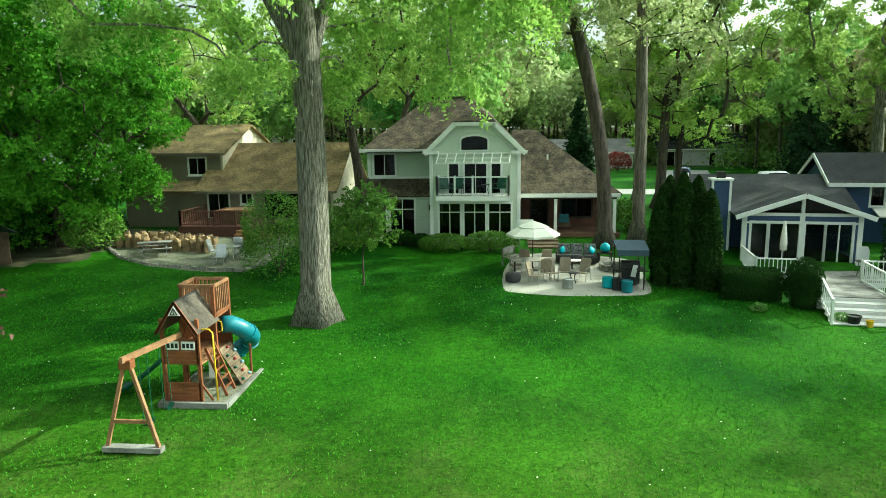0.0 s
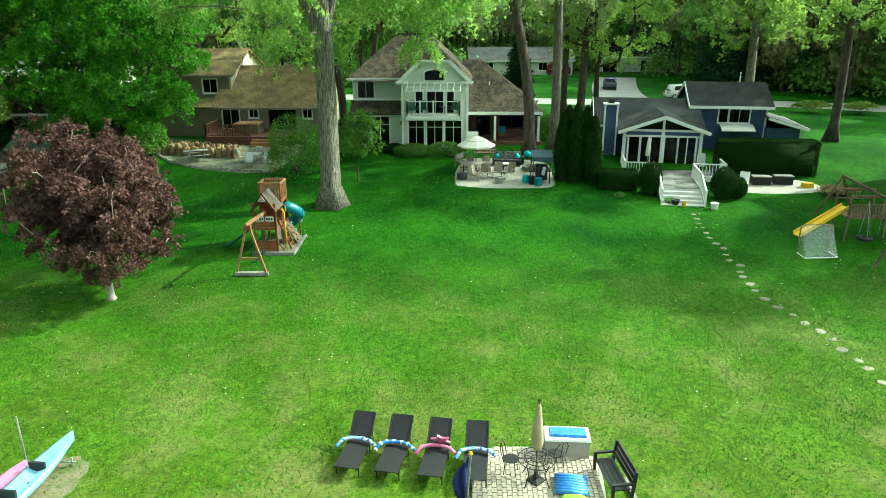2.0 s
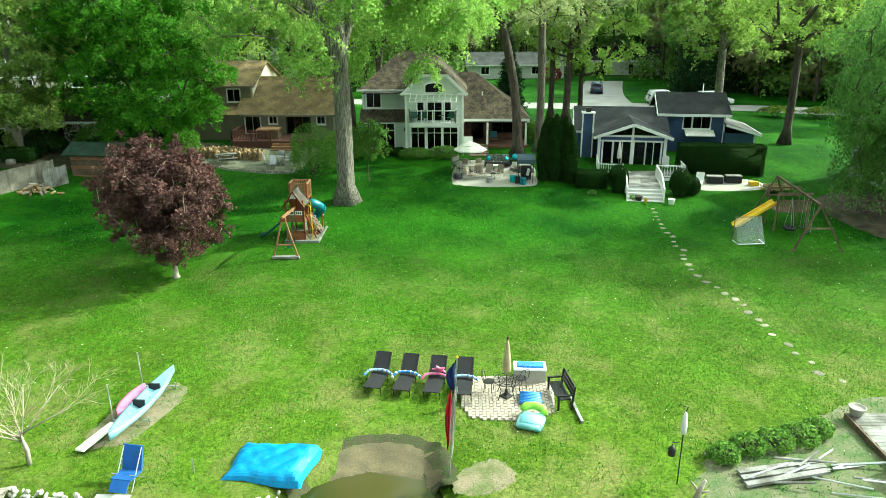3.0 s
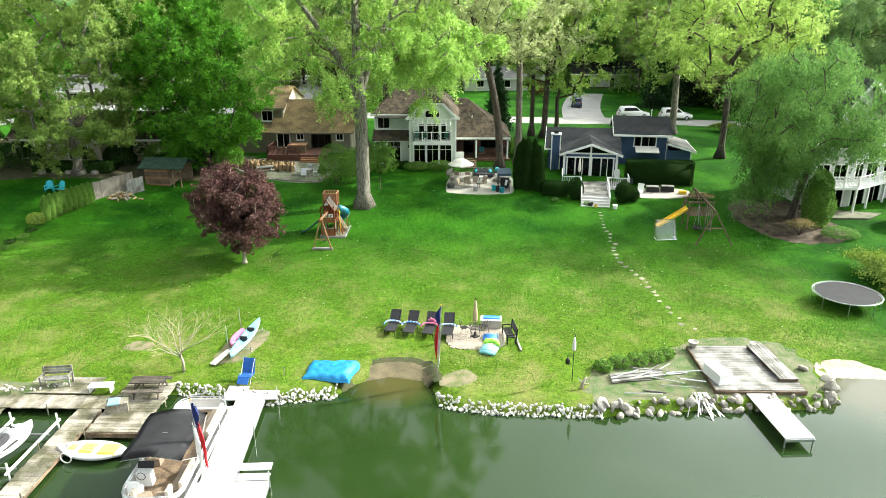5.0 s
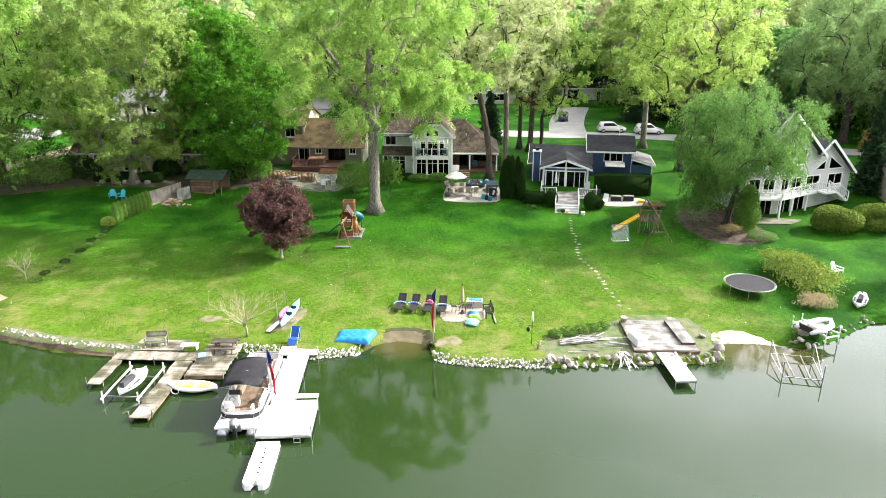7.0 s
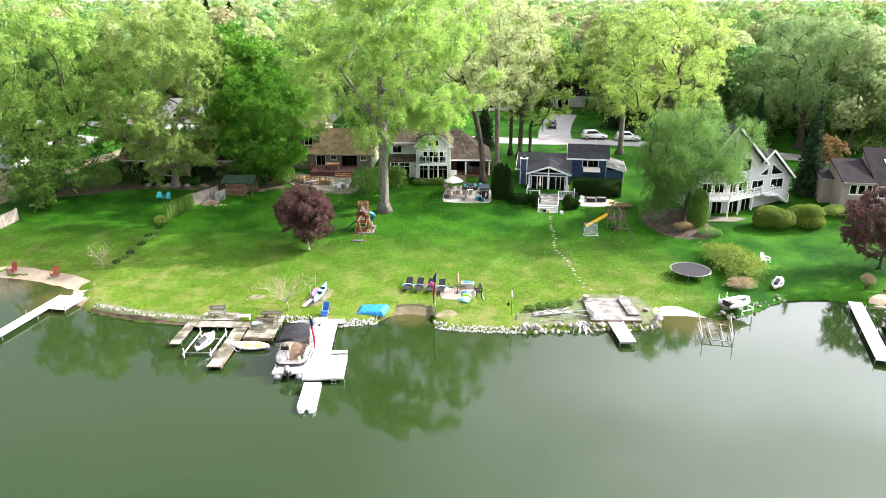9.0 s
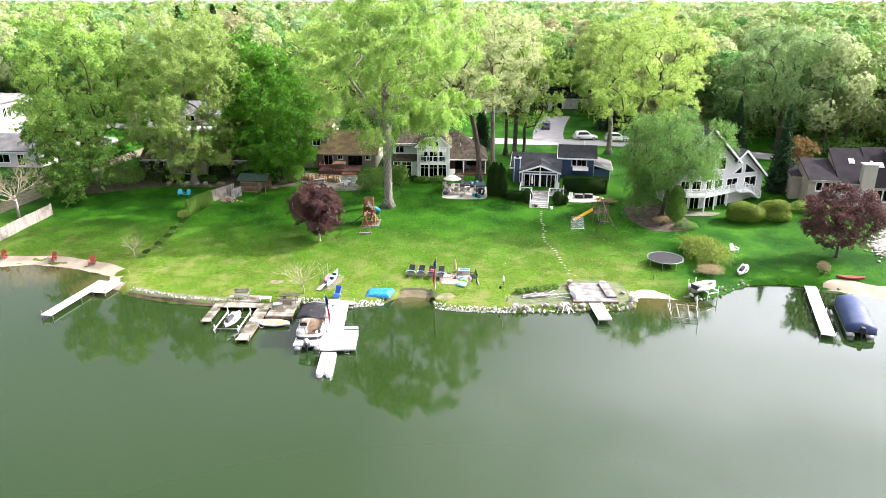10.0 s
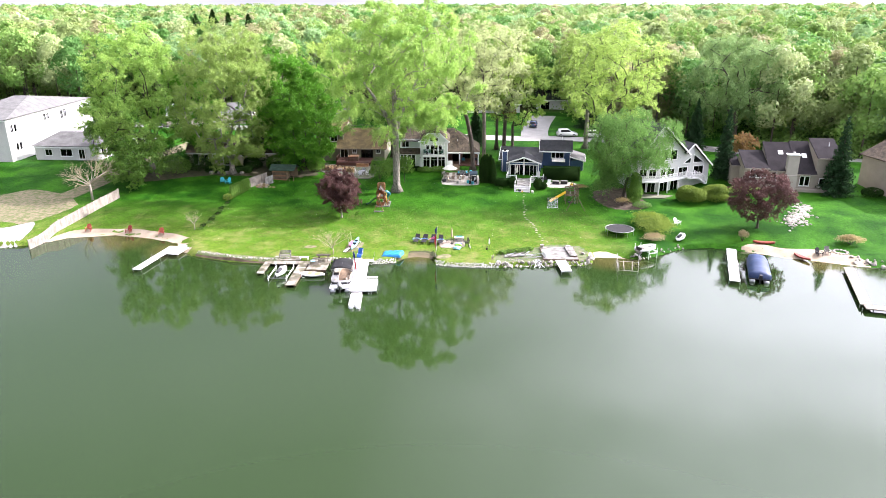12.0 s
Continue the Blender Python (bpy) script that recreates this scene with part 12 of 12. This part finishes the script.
# ---- low planting and lawn detail ----
shrub("juniper", "sprawling golden-green juniper mound by the trampoline", 30.4, 12.0, (3.1, 5.6, 1.6), LEAF_JUNIPER, 400, 24000, 0.17, "spray", jag=0.2)
shrub("dry_grass", "patch of dry ornamental grass below the juniper", 29.2, 6.4, (2.0, 1.6, 1.0), STRAW, 401, 3000, 0.24, "spray", "grass", slim=0.15)
shrub("dry_grass", "straw-coloured grass clump at the shore", 41.6, 6.2, (0.9, 0.9, 1.5), STRAW, 402, 1600, 0.3, "spray", "grass", slim=0.12)
shrub("juniper", "golden-green juniper below the grey house", 40.4, 25.2, (2.1, 1.8, 2.5), LEAF_JUNIPER, 403, 16000, 0.17, "dome", jag=0.4)
shrub("juniper", "golden-green juniper below the grey house", 44.2, 25.0, (2.0, 1.8, 2.3), LEAF_JUNIPER, 404, 16000, 0.17, "dome", jag=0.4)
shrub("shrub", "rounded light green shrub beside the path", 48.6, 27.0, (1.5, 1.3, 1.4), LEAF_YELLOW, 405, 3000, 0.16, "dome")
shrub("shrub", "rounded light green shrub beside the path", 50.3, 25.4, (1.3, 1.2, 1.5), LEAF_OLIVE, 406, 2600, 0.16, "dome")
shrub("juniper", "low spreading juniper near the road", 36.5, 64.0, (2.4, 1.4, 1.2), LEAF_JUNIPER, 407, 3000, 0.2, "spray")
shrub("juniper", "low spreading juniper near the road", 41.0, 63.0, (2.2, 1.4, 1.3), LEAF_JUNIPER, 408, 3000, 0.2, "spray")
shrub("shrub", "dark red-leaved shrub across the road", 15.0, 106.0, (1.9, 1.7, 3.0), LEAF_RED, 409, 2500, 0.22, "dome")
shrub("shrub", "green shrub beside the porch wing", 6.4, 48.0, (1.1, 1.0, 2.1), LEAF_SHRUB, 410, 2200, 0.16, "dome")
shrub("arborvitae", "broad bright green evergreen below the deck", 30.8, 25.4, (1.4, 1.3, 5.0), LEAF_SHRUB, 440, 6000, 0.18, "column", "conifer shrub", 3)
shrub("perennials", "pale flowering plants along the bed edge", 31.4, 22.2, (1.4, 0.9, 1.0), LEAF_WILLOW, 412, 2200, 0.13, "dome", "plant", jag=0.3)
shrub("dead_shrub", "brown leafless shrub in the mulch bed", 28.4, 23.0, (1.3, 1.2, 1.4), LEAF_BUD, 413, 1600, 0.12, "spray")
shrub("shrub", "dark shrub below the tan house", 69.0, 24.0, (1.6, 1.4, 1.6), LEAF_DARK, 414, 2200, 0.2, "dome")
shrub("shrub", "brown brush heap at the beach end", 55.8, 5.0, (2.0, 1.4, 1.2), LEAF_BUD, 415, 2200, 0.2, "spray")
shrub("shrub", "leafy green shrub by the lane", -34.0, 49.0, (2.2, 2.0, 3.0), LEAF_DARK, 416, 3000, 0.22, "dome")
shrub("shrub", "dark undergrowth beside the brown house", -28.0, 43.5, (2.6, 1.6, 2.0), LEAF_DARK, 417, 3600, 0.2, "dome")
shrub("shrub", "dark undergrowth near the shed", -31.5, 39.5, (3.0, 1.6, 2.2), LEAF_DARK, 418, 3600, 0.2, "dome")
BARE_TWIG = material("tan_twig_bark", (0.40, 0.35, 0.22), 0.9, scale=3.0, fine=14, vary=0.2, bump=0.3)


def bare_tree(label, x, y, height, spread, trunk_h, trunk_r, seed, limbs=9, forks=4):
    """A leafless tree: short trunk, spreading limbs that fork three times into fine straight twigs."""
    rnd = random.Random(seed)
    t = thing("bare_tree", label, "tree", x, y, gz(x, y) - 0.05)
    wood, fine = bmesh.new(), bmesh.new()
    top = Vector((0.1 * rnd.uniform(-1, 1), 0, trunk_h))
    tube(wood, [(0, 0, 0), (0.03, 0, trunk_h * 0.5), top], [trunk_r * 1.3, trunk_r, trunk_r * 0.8], 8)

    def grow(a, way, length, r, level):
        way = way.normalized()
        bend = Vector((rnd.uniform(-1, 1), rnd.uniform(-1, 1), rnd.uniform(-0.3, 0.8))) * 0.12
        b = a + (way + bend) * length * 0.5
        c = b + (way + bend * 2.2) * length * 0.5
        tube(wood if level == 0 else fine, [a, b, c], [r, r * 0.8, r * 0.55], 5 if level == 0 else 3)
        if level < 3:
            for q in range(forks):
                u = rnd.uniform(0.35, 1.0)
                p = a + (b - a) * 2 * u if u < 0.5 else b + (c - b) * (2 * u - 1)
                side = Vector((rnd.gauss(0, 1), rnd.gauss(0, 1), rnd.gauss(0.1, 0.6))).normalized()
                grow(p, way + side * 0.75, length * rnd.uniform(0.45, 0.7), max(0.004, r * 0.5), level + 1)

    for k in range(limbs):
        q = 2 * math.pi * (k + rnd.random() * 0.6) / limbs
        rise = rnd.uniform(0.25, 1.6)
        grow(top - Vector((0, 0, rnd.uniform(0, 0.3) * trunk_h)), Vector((math.cos(q) * spread, math.sin(q) * spread, rise * (height - trunk_h) * 0.7)), 0.62 * math.hypot(spread, height - trunk_h) * rnd.uniform(0.65, 0.95), trunk_r * 0.4, 0)
    part("trunk", wood, BARK_PALE, t, "", True)
    part("twig_spray", fine, BARE_TWIG, t, "fine tan leafless twigs")


bare_tree("small leafless tree by the old dock", -15.1, -0.2, 3.9, 2.2, 1.2, 0.07, 420)
bare_tree("young leafless tree near the beach", -37.4, 9.2, 3.2, 1.3, 1.0, 0.05, 421, 7)
bare_tree("pale bare branching tree beside the fence", -59.5, 22.5, 8.2, 4.6, 3.2, 0.17, 422, 10)


for k, (x, y, r, hh) in enumerate(((-36.5, 44.5, 2.4, 3.2), (-32.8, 41.6, 2.2, 2.6), (-47.5, 39.0, 2.3, 2.8), (-51.0, 36.5, 2.6, 3.4), (-30.2, 45.0, 2.2, 3.0), (-25.8, 41.0, 1.6, 2.2), (-37.8, 41.0, 1.7, 2.0), (-58.5, 34.0, 3.0, 4.2), (-53.0, 41.0, 2.6, 3.8))):
    shrub("shrub", "dark shaded undergrowth beneath the maples", x, y, (r, r * 0.9, hh), LEAF_SHRUB if k % 2 else LEAF_DARK, 430 + k, 3600, 0.2, "dome", jag=0.3, group="undergrowth")


def lawn_blades():
    """Tufts of longer blades over the nearer lawn, and a scatter of pale clover heads."""
    rng = np.random.default_rng(77)
    n = 140000
    x = rng.uniform(-30, 26, n)
    y = rng.uniform(-1.5, 36, n) ** 1.0
    keep = (y > shore_y(x) + 0.8) & (rng.random(n) < 0.35 + 0.65 * (np.sin(x * 0.9 + 2 * np.sin(y * 0.5)) > -0.2))
    x, y = x[keep], y[keep]
    n = len(x)
    z = land(x, y)
    a = rng.uniform(0, 2 * math.pi, n)
    h = rng.uniform(0.035, 0.085, n)
    w = rng.uniform(0.014, 0.034, n)
    lean = rng.normal(size=(n, 2)) * 0.03
    p0 = np.stack([x - w * np.cos(a), y - w * np.sin(a), z - 0.005], 1)
    p1 = np.stack([x + w * np.cos(a), y + w * np.sin(a), z - 0.005], 1)
    p2 = np.stack([x + lean[:, 0], y + lean[:, 1], z + h], 1)
    v = np.stack([p0, p1, p2], 1).reshape(-1, 3)
    blade = leaf_material("grass_blade", (0.085, 0.27, 0.018), (0.024, 0.12, 0.009), 0.35)
    ob = new("grass", raw_mesh("grass", v, np.arange(n * 3).reshape(-1, 3), [blade]))
    tagged(ob, "short green lawn grass tufts", "grass", kind="stuff")
    m = 2200
    cx, cy = rng.uniform(-36, 30, m), rng.uniform(0, 37, m)
    dens = np.sin(cx * 0.35 + 1.3) * np.sin(cy * 0.42) + 0.5 * np.sin(cx * 1.1 + cy * 0.7)
    keep = (rng.random(m) < 0.15 + 0.5 * np.clip(dens, 0, 1)) & (cy > shore_y(cx) + 1.0)
    cx, cy = cx[keep], cy[keep]
    cz = land(cx, cy) + 0.06
    s = rng.uniform(0.016, 0.034, len(cx))
    c = np.stack([cx, cy, cz], 1)
    ex, ey, ez = np.array([1, 0, 0]), np.array([0, 1, 0]), np.array([0, 0, 1])
    k = s[:, None]
    v = np.stack([c + k * ex, c + k * ey, c - k * ex, c - k * ey, c + 0.7 * k * ez], 1).reshape(-1, 3)
    b = np.arange(len(cx))[:, None] * 5
    f = np.concatenate([b + np.array([[0, 1, 4]]), b + np.array([[1, 2, 4]]), b + np.array([[2, 3, 4]]), b + np.array([[3, 0, 4]])])
    head = material("clover_head", (0.75, 0.75, 0.62), 0.8, vary=0.1, bump=0)
    ob = new("clover", raw_mesh("clover", v, f, [head]))
    tagged(ob, "scattered white clover and dandelion heads", "wildflowers", kind="stuff")


lawn_blades()
